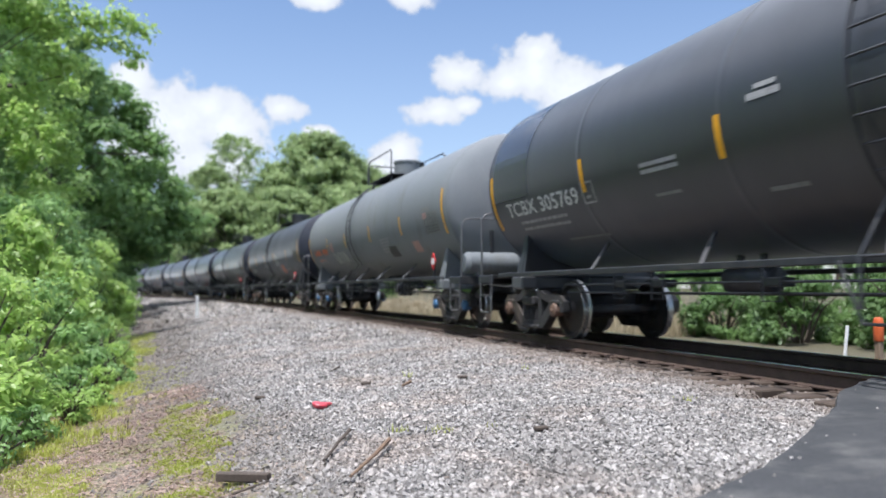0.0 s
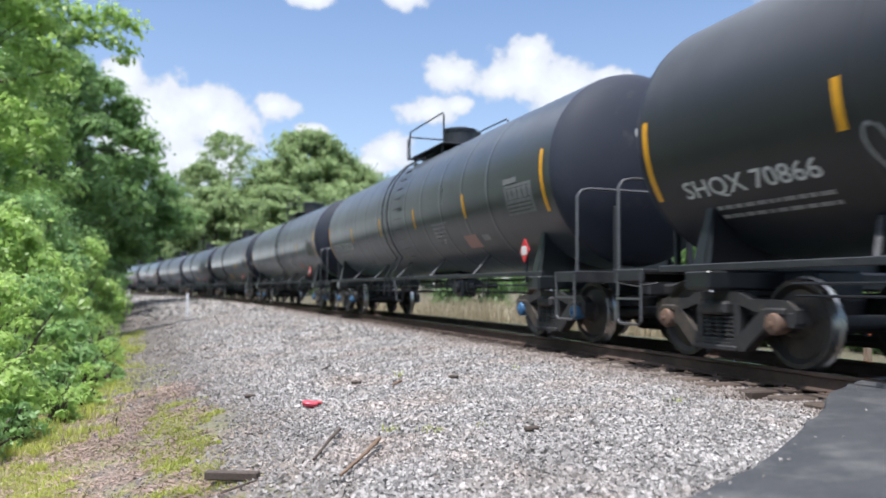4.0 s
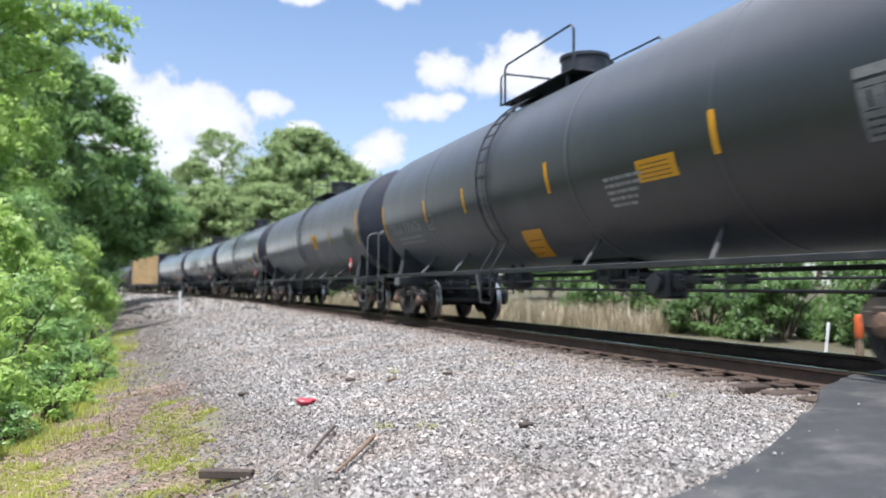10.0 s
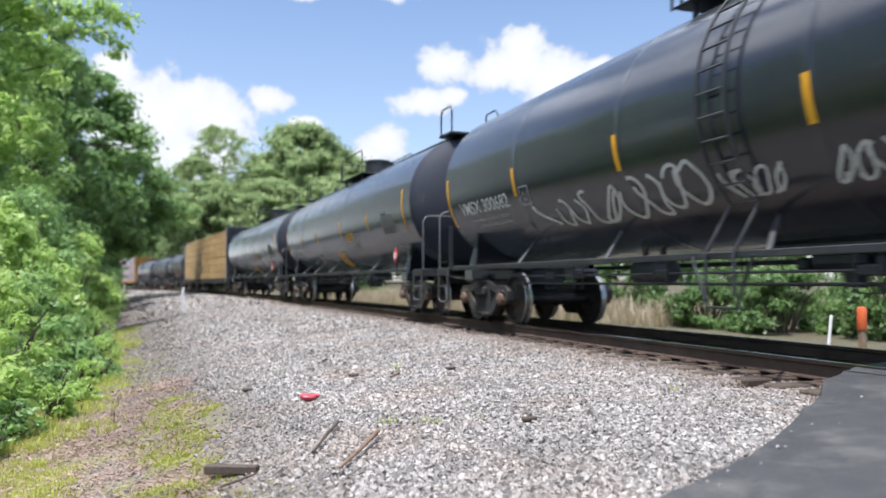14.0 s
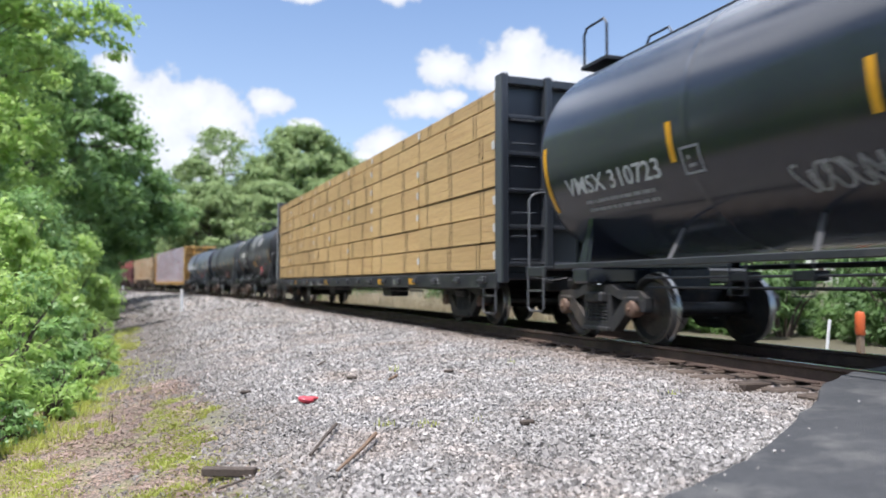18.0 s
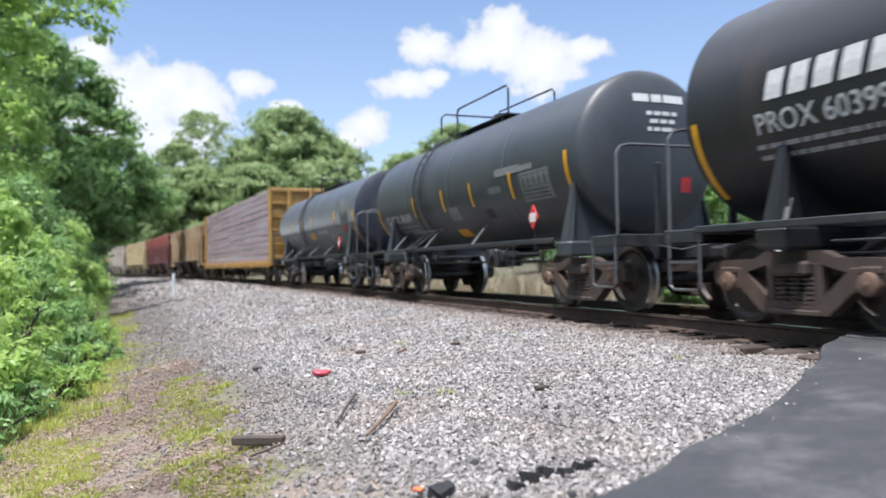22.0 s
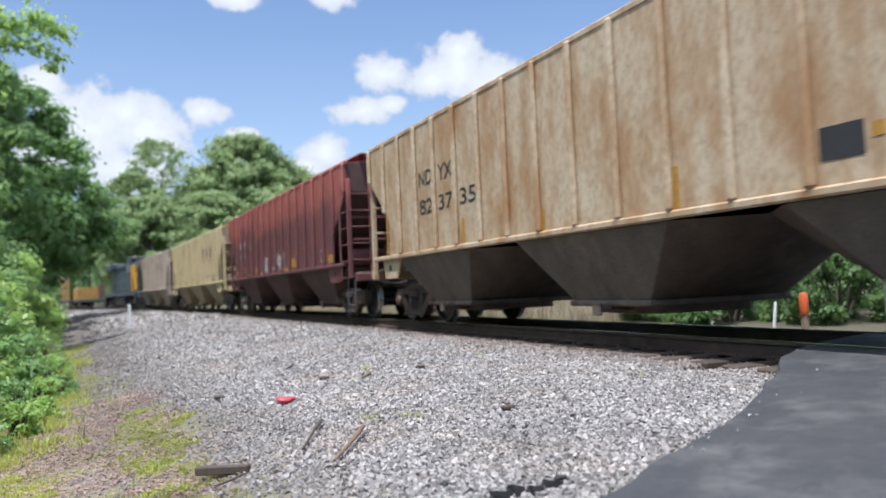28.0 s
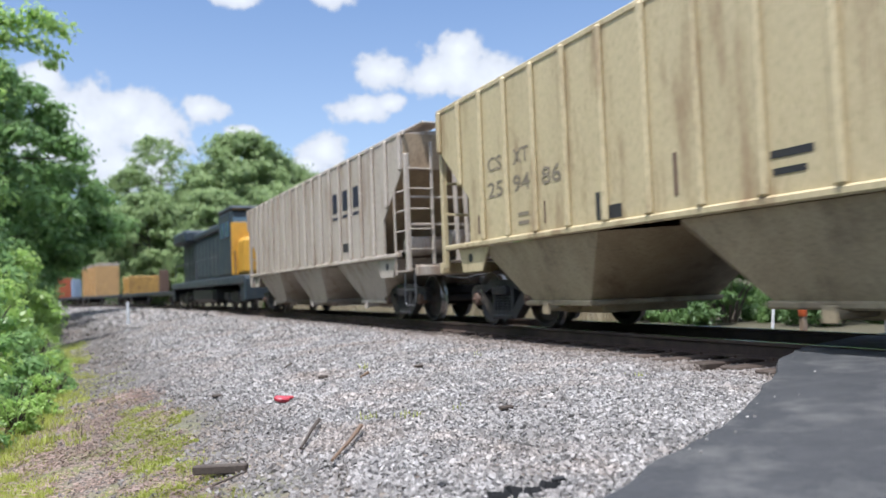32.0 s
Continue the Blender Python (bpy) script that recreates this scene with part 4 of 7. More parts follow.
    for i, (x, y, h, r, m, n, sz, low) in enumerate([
            (12.6, 118, 24.6, 9.2, LEAF_HAZED, 42000, 0.55, 0.1), (20.5, 124, 21.0, 8.5, LEAF_HAZED, 32000, 0.55, 0.1), (7.0, 127, 21.5, 7.0, LEAF_HAZED, 26000, 0.5, 0.1), (1.6, 128, 26.5, 6.5, LEAF_HAZED, 7000, 0.38, 0.36), (-3.5, 122, 20.0, 6.0, LEAF_HAZED, 14000, 0.42, 0.1),
            (-2.0, 112, 15.5, 6.5, LEAF_HAZED, 24000, 0.48, 0.06), (6.0, 100, 14.0, 6.0, LEAF_HAZED, 24000, 0.45, 0.06), (14, 96, 14.0, 6.0, LEAF_HAZED, 24000, 0.45, 0.06),
            (0.5, 136, 17, 7, LEAF_HAZED, 24000, 0.5, 0.06), (-5, 154, 18, 7.5, LEAF_MID, 10000, 0.55, 0.06), (-11, 176, 22, 8, LEAF_DARK, 10000, 0.6, 0.06), (-46, 196, 24, 9, LEAF_DARK, 9000, 0.7, 0.06), (-18, 200, 24, 9, LEAF_MID, 9000, 0.7, 0.06), (-40, 160, 20, 7, LEAF_DARK, 9000, 0.6, 0.06), (-33, 132, 18, 7, LEAF_MID, 10000, 0.5, 0.06),
            (24, 92, 14.5, 6.5, LEAF_HAZED, 24000, 0.45, 0.06), (33, 104, 20.5, 7.5, LEAF_HAZED, 24000, 0.45, 0.1), (34, 84, 13, 6, LEAF_MID, 10000, 0.42, 0.06),
            (44, 92, 17.0, 7, LEAF_HAZED, 10000, 0.45, 0.1), (46, 72, 13, 6, LEAF_MID, 9000, 0.42, 0.08), (56, 62, 12, 6, LEAF_MID, 9000, 0.4, 0.08), (58, 82, 14, 6.5, LEAF_HAZED, 9000, 0.45, 0.1)]):
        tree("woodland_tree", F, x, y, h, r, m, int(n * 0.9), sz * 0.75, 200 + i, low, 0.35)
    R = "green roadside shrub beyond the track"
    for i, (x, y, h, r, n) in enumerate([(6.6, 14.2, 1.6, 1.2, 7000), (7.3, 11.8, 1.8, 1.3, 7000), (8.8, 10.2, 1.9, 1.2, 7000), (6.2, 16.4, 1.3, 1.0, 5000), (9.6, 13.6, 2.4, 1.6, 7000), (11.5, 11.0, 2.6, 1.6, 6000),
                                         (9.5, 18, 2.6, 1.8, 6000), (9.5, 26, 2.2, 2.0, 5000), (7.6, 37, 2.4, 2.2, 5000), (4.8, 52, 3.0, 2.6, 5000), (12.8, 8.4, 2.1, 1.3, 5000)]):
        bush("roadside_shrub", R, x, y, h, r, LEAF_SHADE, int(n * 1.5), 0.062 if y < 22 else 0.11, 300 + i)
    for i, (x, y, h, r, n) in enumerate([(19, 19, 7.5, 3.2, 9000), (22, 13, 7.0, 3.0, 9000), (25, 27, 9.0, 3.6, 9000), (18, 31, 7.5, 3.2, 8000), (16, 44, 8.5, 3.6, 8000)]):
        tree("roadside_tree", "young green tree beyond the railway", x, y, h, r, LEAF_MID, n, 0.2, 340 + i, 0.1, 0.15)


def blades(name, spots, label, material, seed, cat="grass"):
    """Grass: thin bent blades. spots are rows of x, y, radius, count, height."""
    rng = np.random.default_rng(seed)
    P = []
    for x, y, r, n, h in spots:
        a, d = rng.uniform(0, 6.283, int(n)), r * np.sqrt(rng.uniform(0, 1, int(n)))
        for i in range(int(n)):
            px, py = x + d[i] * math.cos(a[i]), y + d[i] * math.sin(a[i])
            P.append((px, py, ground_z(px, py) - 0.01, h * rng.uniform(0.45, 1.2)))
    P = np.array(P)
    k = len(P)
    ang, bend = rng.uniform(0, 6.283, k), rng.uniform(0.1, 0.7, k)
    w = 0.0034 + 0.008 * P[:, 3] * rng.uniform(0.6, 1.3, k)
    ex, ey = np.cos(ang), np.sin(ang)
    base, H = P[:, :3], P[:, 3]
    side = np.stack([-ey * w, ex * w, 0 * w], 1)
    mid = base + np.stack([ex * H * bend * 0.3, ey * H * bend * 0.3, H * 0.6], 1)
    tip = base + np.stack([ex * H * bend, ey * H * bend, H * (1 - 0.25 * bend)], 1)
    v = np.stack([base - side, base + side, mid + side * 0.8, mid - side * 0.8, tip], 1).reshape(-1, 3)
    o = np.arange(k)[:, None] * 5
    f = np.concatenate([o + [[0, 1, 2]], o + [[0, 2, 3]], o + [[3, 2, 4]]], 1).reshape(-1, 3)
    return tagged(part(name, big_mesh(name, v, f), material), label, cat, kind="stuff")


def grasses():
    rng = random.Random(5)
    spots = []
    for _ in range(150):
        y = rng.uniform(4.6, 10.5)
        p = on_track(y, rng.gauss(-6.62, 0.14))
        spots.append((p.x, p.y, rng.uniform(0.06, 0.22), rng.randint(110, 250), rng.uniform(0.025, 0.06)))
    for _ in range(240):
        y = rng.uniform(4.4, 9.6)
        p = on_track(y, rng.uniform(-8.6, -7.35 - 0.06 * (y - 4.6)))
        spots.append((p.x, p.y, rng.uniform(0.08, 0.28), rng.randint(100, 240), rng.uniform(0.03, 0.08)))
    for _ in range(260):
        y = rng.uniform(8.6, 30)
        p = on_track(y, rng.uniform(-8.7, -7.25))
        spots.append((p.x, p.y, rng.uniform(0.1, 0.35), rng.randint(40, 110), rng.uniform(0.03, 0.14)))
    for _ in range(60):
        y = rng.uniform(9, 17)
        p = on_track(y, rng.uniform(-7.4, -6.5))
        spots.append((p.x, p.y, rng.uniform(0.08, 0.3), rng.randint(20, 60), rng.uniform(0.02, 0.06)))
    for _ in range(170):                       # taller tufts at the foot of the shrubs
        p = on_track(rng.uniform(8.5, 22), rng.uniform(-8.7, -7.6))
        spots.append((p.x, p.y, rng.uniform(0.1, 0.3), rng.randint(25, 60), rng.uniform(0.08, 0.22)))
    blades("verge_grass", spots, "tufts of yellow-green grass on the gravelly verge", GRASS, 11)
    spots = []
    for _ in range(30):
        p = on_track(rng.uniform(8.5, 15), rng.uniform(-8.0, -6.9))
        spots.append((p.x, p.y, rng.uniform(0.04, 0.12), rng.randint(2, 5), rng.uniform(0.08, 0.2)))
    blades("dead_stalks", spots, "thin dead brown weed stalks on the verge", TWIG, 14, "weed")
    rl = np.random.default_rng(31)
    heaps = []
    for _ in range(420):
        p = on_track(rl.uniform(4.4, 12), rl.uniform(-8.7, -6.35))
        heaps.append((p.x, p.y, ground_z(p.x, p.y) + 0.008, rl.uniform(0.1, 0.4), rl.integers(40, 150)))
    me = leaf_mesh("leaf_litter", heaps, 0.021, 33, 0.1)
    co = np.empty(len(me.vertices) * 3)
    me.vertices.foreach_get("co", co)
    co = co.reshape(-1, 3)
    mid = co.reshape(-1, 4, 3).mean(1)
    lie = np.array([ground_z(x, y) for x, y, z in mid]) + rl.uniform(0.012, 0.034, len(mid))
    co[:, 2] = np.repeat(lie, 4) + (co[:, 2] - np.repeat(mid[:, 2], 4)) * 0.3
    me.vertices.foreach_set("co", co.ravel())
    tagged(part("leaf_litter", me, LITTER), "dry brown fallen leaves scattered over the verge", "leaf litter", kind="stuff")
    spots = [(-4.75, 5.95, 0.12, 40, 0.07), (-5.05, 6.15, 0.1, 26, 0.08), (-4.1, 9.2, 0.05, 10, 0.12), (-2.6, 9.0, 0.05, 8, 0.1), (-2.4, 6.0, 0.12, 24, 0.06), (-4.3, 5.9, 0.06, 12, 0.06)]
    blades("weed_tufts", spots, "small green weeds growing through the ballast", GRASS, 12)
    spots = []
    for _ in range(420):
        s = rng.uniform(16.5, 55)
        p = on_track(s, rng.uniform(4.6, 8.0))
        spots.append((p.x, p.y, rng.uniform(0.2, 0.6), rng.randint(22, 50), rng.uniform(0.4, 1.0)))
    blades("dry_grass_bank", spots, "tall dry straw-coloured grass on the bank", DRYGRASS, 13)


# ---- ballast stones ----
def ballast():
    """Crushed stones, each with its own shape, over the shoulder next to the crossing."""
    rng = np.random.default_rng(21)
    cube = np.array([(x, y, z) for x in (-1, 1) for y in (-1, 1) for z in (-1, 1)], float)
    tri = np.array([(0, 1, 3), (0, 3, 2), (4, 6, 7), (4, 7, 5), (0, 4, 5), (0, 5, 1), (2, 3, 7), (2, 7, 6), (0, 2, 6), (0, 6, 4), (1, 5, 7), (1, 7, 3)])
    P = []
    for s0, s1, o0, o1, n, size in [(2.6, 9, -7.4, -1.0, 76000, 0.0124), (9, 16, -7.6, -1.0, 46000, 0.0152), (16, 34, -8.0, -1.0, 34000, 0.024), (34, 90, -8.4, -1.0, 9000, 0.07), (4.9, 16, -0.7, 0.7, 3000, 0.024), (5.2, 20, 0.9, 3.8, 3000, 0.028)]:
        s, o = rng.uniform(s0, s1, n), rng.uniform(o0, o1, n)
        edge = -5.6 - 0.35 * np.clip((s - 8) / 5, 0, 1) + 0.35 * np.sin(1.3 * s) * np.sin(0.47 * s + 1)
        keep = (o > edge) | (rng.uniform(0, 1, n) < np.clip(1 - (edge - o) / np.where(s > 9, 1.25, 0.9), np.where(s > 9, 0.12, 0.08), 1))
        for a, b in zip(s[keep], o[keep]):
            p = on_track(a, b)
            over = road_edge(p.x) + 0.03 - p.y
            if over > 0:                         # a few stones lie on the edge of the asphalt
                if o1 == -1.0 and over < 0.45 and rng.uniform() < 0.006 * (1 - over / 0.45) and p.x < -1.3:
                    P.append((p.x, p.y, road_z(p.x), size * 0.6))
                continue
            P.append((p.x, p.y, ground_z(p.x, p.y), size))
    P = np.array(P)
    k = len(P)
    sc = P[:, 3:4] * rng.lognormal(-0.1, 0.3, (k, 1)) * rng.uniform(0.5, 1.2, (k, 3))
    q = rng.normal(size=(k, 4))
    q /= np.linalg.norm(q, axis=1)[:, None]
    w, x, y, z = q.T
    rot = np.stack([1 - 2 * (y * y + z * z), 2 * (x * y - z * w), 2 * (x * z + y * w), 2 * (x * y + z * w), 1 - 2 * (x * x + z * z), 2 * (y * z - x * w), 2 * (x * z - y * w), 2 * (y * z + x * w), 1 - 2 * (x * x + y * y)], 1).reshape(k, 3, 3)
    local = cube[None] * rng.uniform(0.45, 1.25, (k, 8, 3)) * sc[:, None]
    v = np.einsum("kij,knj->kni", rot, local) + P[:, None, :3] + np.array([0, 0, 1]) * (P[:, None, 3:4] * rng.uniform(-0.15, 0.6, (k, 1, 1)))
    f = (np.arange(k)[:, None, None] * 8 + tri[None]).reshape(-1, 3)
    me = big_mesh("ballast_stones", v.reshape(-1, 3), f)
    me.shade_flat()
    tagged(part("ballast_stones", me, STONE), "angular grey-white crushed ballast stones", "ballast", kind="stuff")


# ---- the train: parts that all cars share ----
MOVERS, SPINNERS = [], []       # (thing, place along the train), (wheelset, place along the train)
AXLE = 0.457


def build_wheelset():
    g = Geo()
    g.lathe([(-1.0, 0.075), (-0.7, 0.09), (0.7, 0.09), (1.0, 0.075)], 12, "x")
    prof = [(0.86, 0.06), (0.86, 0.13), (0.80, 0.165), (0.765, 0.35), (0.80, 0.385), (0.815, 0.40), (0.815, 0.449), (0.80, AXLE), (0.725, 0.462), (0.705, 0.485), (0.685, 0.487), (0.675, 0.39), (0.735, 0.36), (0.72, 0.17), (0.665, 0.14), (0.665, 0.06)]
    for sgn in (-1, 1):
        g.lathe([(sgn * x, r) for x, r in prof], 32, "x")
        for k in range(2):
            a = 0.4 + 3.14 * k
            g.box((sgn * 0.775, 0.26 * math.cos(a), 0.26 * math.sin(a)), (0.02, 0.05, 0.03))
    return g


def build_sideframe():
    g = Geo()
    x0, x1 = -0.07, 0.07
    top = [(-1.14, 0.60), (-1.02, 0.69), (-0.74, 0.70), (-0.52, 0.70), (-0.36, 0.77), (0.36, 0.77), (0.52, 0.70), (0.74, 0.70), (1.02, 0.69), (1.14, 0.60), (1.14, 0.47), (1.04, 0.47), (0.98, 0.55), (0.78, 0.56), (0.6, 0.57), (0.34, 0.64), (-0.34, 0.64), (-0.6, 0.57), (-0.78, 0.56), (-0.98, 0.55), (-1.04, 0.47), (-1.14, 0.47)]
    g.slab(top, x0, x1)
    g.slab([(-0.76, 0.58), (-0.66, 0.58), (-0.30, 0.27), (0.30, 0.27), (0.66, 0.58), (0.76, 0.58), (0.80, 0.40), (0.70, 0.38), (0.42, 0.15), (-0.42, 0.15), (-0.70, 0.38), (-0.80, 0.40)], x0 - 0.005, x1 + 0.005)
    for sgn in (-1, 1):
        g.box((0, sgn * 0.30, 0.46), (0.15, 0.10, 0.40), 0.015)
        g.box((0, sgn * 0.72, 0.50), (0.16, 0.09, 0.22), 0.015)
        g.box((0, sgn * 1.08, 0.50), (0.16, 0.09, 0.16), 0.015)
        g.box((0, sgn * 0.889, 0.58), (0.2, 0.26, 0.08), 0.02)
    g.box((0, 0, 0.17), (0.24, 0.66, 0.06), 0.015)
    g.box((-0.03, 0, 0.60), (0.26, 0.46, 0.15), 0.03)
    return g


def build_spring():
    prof = []
    for k in range(7):
        z = 0.20 + k * 0.047
        prof += [(z, 0.050), (z + 0.008, 0.072), (z + 0.026, 0.072), (z + 0.036, 0.050)]
    return Geo().lathe(prof, 10, "z")


def build_bolster():
    g = Geo()
    g.box((0, 0, 0.60), (1.9, 0.36, 0.24), 0.04)
    g.lathe([(0.70, 0.2), (0.78, 0.2), (0.80, 0.17)], 16, "z")
    for y in (-0.42, 0.42):
        g.box((0, y, 0.38), (1.5, 0.07, 0.1), 0.01)
        for sgn in (-1, 1):
            g.box((sgn * 0.74, y + (0.03 if y > 0 else -0.03), 0.40), (0.12, 0.09, 0.26), 0.02)
    return g


def truck(car, y, u, cast=None, cap=None):
    """A freight truck: bolster, side frames, springs, bearing caps and two turning wheelsets."""
    cast, cap = cast or CAST, cap or RUSTCAP
    t = part("truck", once("bolster", build_bolster), cast, car, m=Matrix.Translation((0, y, 0)))
    for sgn in (-1, 1):
        part("side_frame", once("side_frame", build_sideframe), cast, t, m=pose(sgn * 1.0, 0, 0, 0, 0, 0 if sgn < 0 else 180))
        for q in (-0.17, 0.0, 0.17):
            part("spring", once("spring", build_spring), cast, t, m=pose(sgn * 1.02, q, 0))
        for a in (-0.889, 0.889):
            part("bearing_cap", once("bearing_cap", lambda: Geo().lathe([(-0.12, 0.10), (0.0, 0.115), (0.03, 0.10), (0.045, 0.06)], 14, "x").lathe([(0.04, 0.03), (0.07, 0.028)], 6, "x")), cap, t, m=pose(sgn * 1.1, a, AXLE, 0, 0, 0 if sgn > 0 else 180))
    for a in (-0.889, 0.889):
        me = once("wheelset", build_wheelset)
        if len(me.materials) == 0:
            me.materials.append(WHEEL)
            me.materials.append(TREAD)
            for p in me.polygons:
                c = p.center
                if (c.y ** 2 + c.z ** 2) ** 0.5 > 0.42 and 0.69 < abs(c.x) < 0.812:
                    p.material_index = 1
        w = part("wheelset", me, WHEEL, t)
        w.location = (0, a, AXLE)
        SPINNERS.append((w, a, u + y + a))
    return t


def build_coupler():
    g = Geo()
    g.box((0, 0.32, 0.80), (0.14, 0.64, 0.16), 0.03)
    g.box((0.03, 0.0, 0.80), (0.26, 0.22, 0.26), 0.06)
    g.box((-0.1, -0.06, 0.80), (0.1, 0.16, 0.22), 0.03)
    g.tube([(0.25, 0.35, 0.78), (0.3, 0.15, 0.6), (0.28, 0.0, 0.45), (0.22, -0.1, 0.5)], 0.025, 6)
    g.tube([(-0.9, 0.42, 0.9), (-0.5, 0.40, 0.84), (-0.1, 0.16, 0.93)], 0.013, 5)
    return g


def running_gear(car, u, length, inset, cast=None, cap=None, off=0.0):
    for sgn in (-1, 1):
        truck(car, sgn * (length / 2 - inset) + off, u, cast, cap)
        part("coupler", once("coupler", build_coupler), CAST, car, m=pose(0, sgn * (length / 2 - 0.02) + off, 0, 0, 0, 0 if sgn < 0 else 180))


def car_thing(kind, label, u0, u1, cat):
    """An Empty that carries a car between its two coupling places on the train."""
    ob = tagged(new(kind), label, cat, "cars of the freight train")
    ob.matrix_basis = track_pose((u0 + u1) / 2)
    MOVERS.append((ob, (u0 + u1) / 2))
    return ob


# ---- writing and marks ----
def text_verts(body, height, width=None, bold=0.0):
    """The built-in font's letters as flat vertices and faces: from 0 to the width, and from 0 to the height."""
    cu = bpy.data.curves.new("letters", "FONT")
    cu.body, cu.size, cu.offset, cu.resolution_u = body, 1.0, bold, 3
    ob = new("letters", cu)
    me = bpy.data.meshes.new_from_object(ob.evaluated_get(bpy.context.evaluated_depsgraph_get()))
    v = np.array([p.co[:] for p in me.vertices])
    f = [tuple(p.vertices) for p in me.polygons]
    bpy.data.objects.remove(ob)
    bpy.data.curves.remove(cu)
    bpy.data.meshes.remove(me)
    v = v[:, :2] - v[:, :2].min(0)
    v *= height / v[:, 1].max()
    if width:
        v[:, 0] *= width / v[:, 0].max()
    return v, f


def bar_verts(rows):
    """Flat bars: rows of x, y, width, height; longer ones are cut, to bend with the surface."""
    v, f = [], []
    for x, y, w, h in rows:
        n = max(1, round(h / 0.12))
        for k in range(n):
            o = len(v)
            v += [(x, y + h * k / n), (x + w, y + h * k / n), (x + w, y + h * (k + 1) / n), (x, y + h * (k + 1) / n)]
            f.append((o, o + 1, o + 2, o + 3))
    return np.array(v, float), f


def words(rng, x, y, width, h, gap=0.35):
    """A line of unreadable words as plain bars."""
    rows, a = [], 0.0
    while a < width:
        w = min(rng.uniform(1.2, 4.0) * h, width - a)
        rows.append((x + a, y, w, h))
        a += w + gap * h * 1.6
    return rows


def on_tank(vf, y0, z0, r, zc, lift=0.006):
    """Bends flat vertices round the near side of a tank: x runs towards the crossing, y up along the shell."""
    v, f = vf
    phi = math.asin(max(-0.98, min(0.98, (z0 - zc) / r))) + v[:, 1] / r
    out = np.stack([-(r + lift) * np.cos(phi), y0 - v[:, 0], zc + (r + lift) * np.sin(phi)], 1)
    return Geo().add(out, f)


def on_side(vf, y0, z0, x):
    """Flat vertices on an upright side at x."""
    v, f = vf
    return Geo().add(np.stack([np.full(len(v), x), y0 - v[:, 0], z0 + v[:, 1]], 1), f)


def on_head(vf, x0, z0, r, zc, hl, deep, lift=0.012):
    """Flat vertices on the domed end that faces the crossing."""
    v, f = vf
    x, z = x0 + v[:, 0], z0 + v[:, 1]
    rho = np.clip((x ** 2 + (z - zc) ** 2) / r ** 2, 0, 0.98)
    return Geo().add(np.stack([x, -(hl + deep * np.sqrt(1 - rho)) - lift, z], 1), f)


def scribble(rng, w, h, n, thick=0.035):
    """Loose sprayed strokes."""
    v, f = [], []
    for k in range(n):
        cx, a0, ph = w * (k + 0.5) / n, rng.uniform(0, 6.28), rng.uniform(0.7, 1.4)
        pts = [(cx + w / n * 0.55 * math.sin(ph * t + a0) * (1 + 0.3 * math.sin(2.3 * t)), h * 0.5 + h * 0.45 * math.cos(1.1 * ph * t + a0 * 1.7)) for t in np.linspace(0, rng.uniform(4, 6.5), 16)]
        for (x0, y0), (x1, y1) in zip(pts, pts[1:]):
            d = math.hypot(x1 - x0, y1 - y0) + 1e-6
            nx, ny = -(y1 - y0) / d * thick / 2, (x1 - x0) / d * thick / 2
            o = len(v)
            v += [(x0 + nx, y0 + ny), (x0 - nx, y0 - ny), (x1 - nx, y1 - ny), (x1 + nx, y1 + ny)]
            f.append((o, o + 1, o + 2, o + 3))
    return np.array(v, float), f


# ---- tank cars ----
def build_tank(r, zc, hl, seams):
    body = [(-hl, r)]
    for y in seams:
        body += [(y - 0.09, r), (y - 0.03, r), (y - 0.015, r + 0.004), (y + 0.015, r + 0.004), (y + 0.03, r), (y + 0.09, r)]
    return Geo().lathe(sorted(body + [(hl, r)]), 72, "y", (0, 0, zc))


def build_head(r, zc, hl, deep):
    prof = [(-hl - deep * math.cos(math.pi / 2 * k / 12), max(0.02, r * math.sin(math.pi / 2 * k / 12))) for k in range(13)]
    return Geo().lathe(prof + [(-hl + 0.02, r - 0.002), (-hl + 0.02, r - 0.05)], 72, "y", (0, 0, zc))


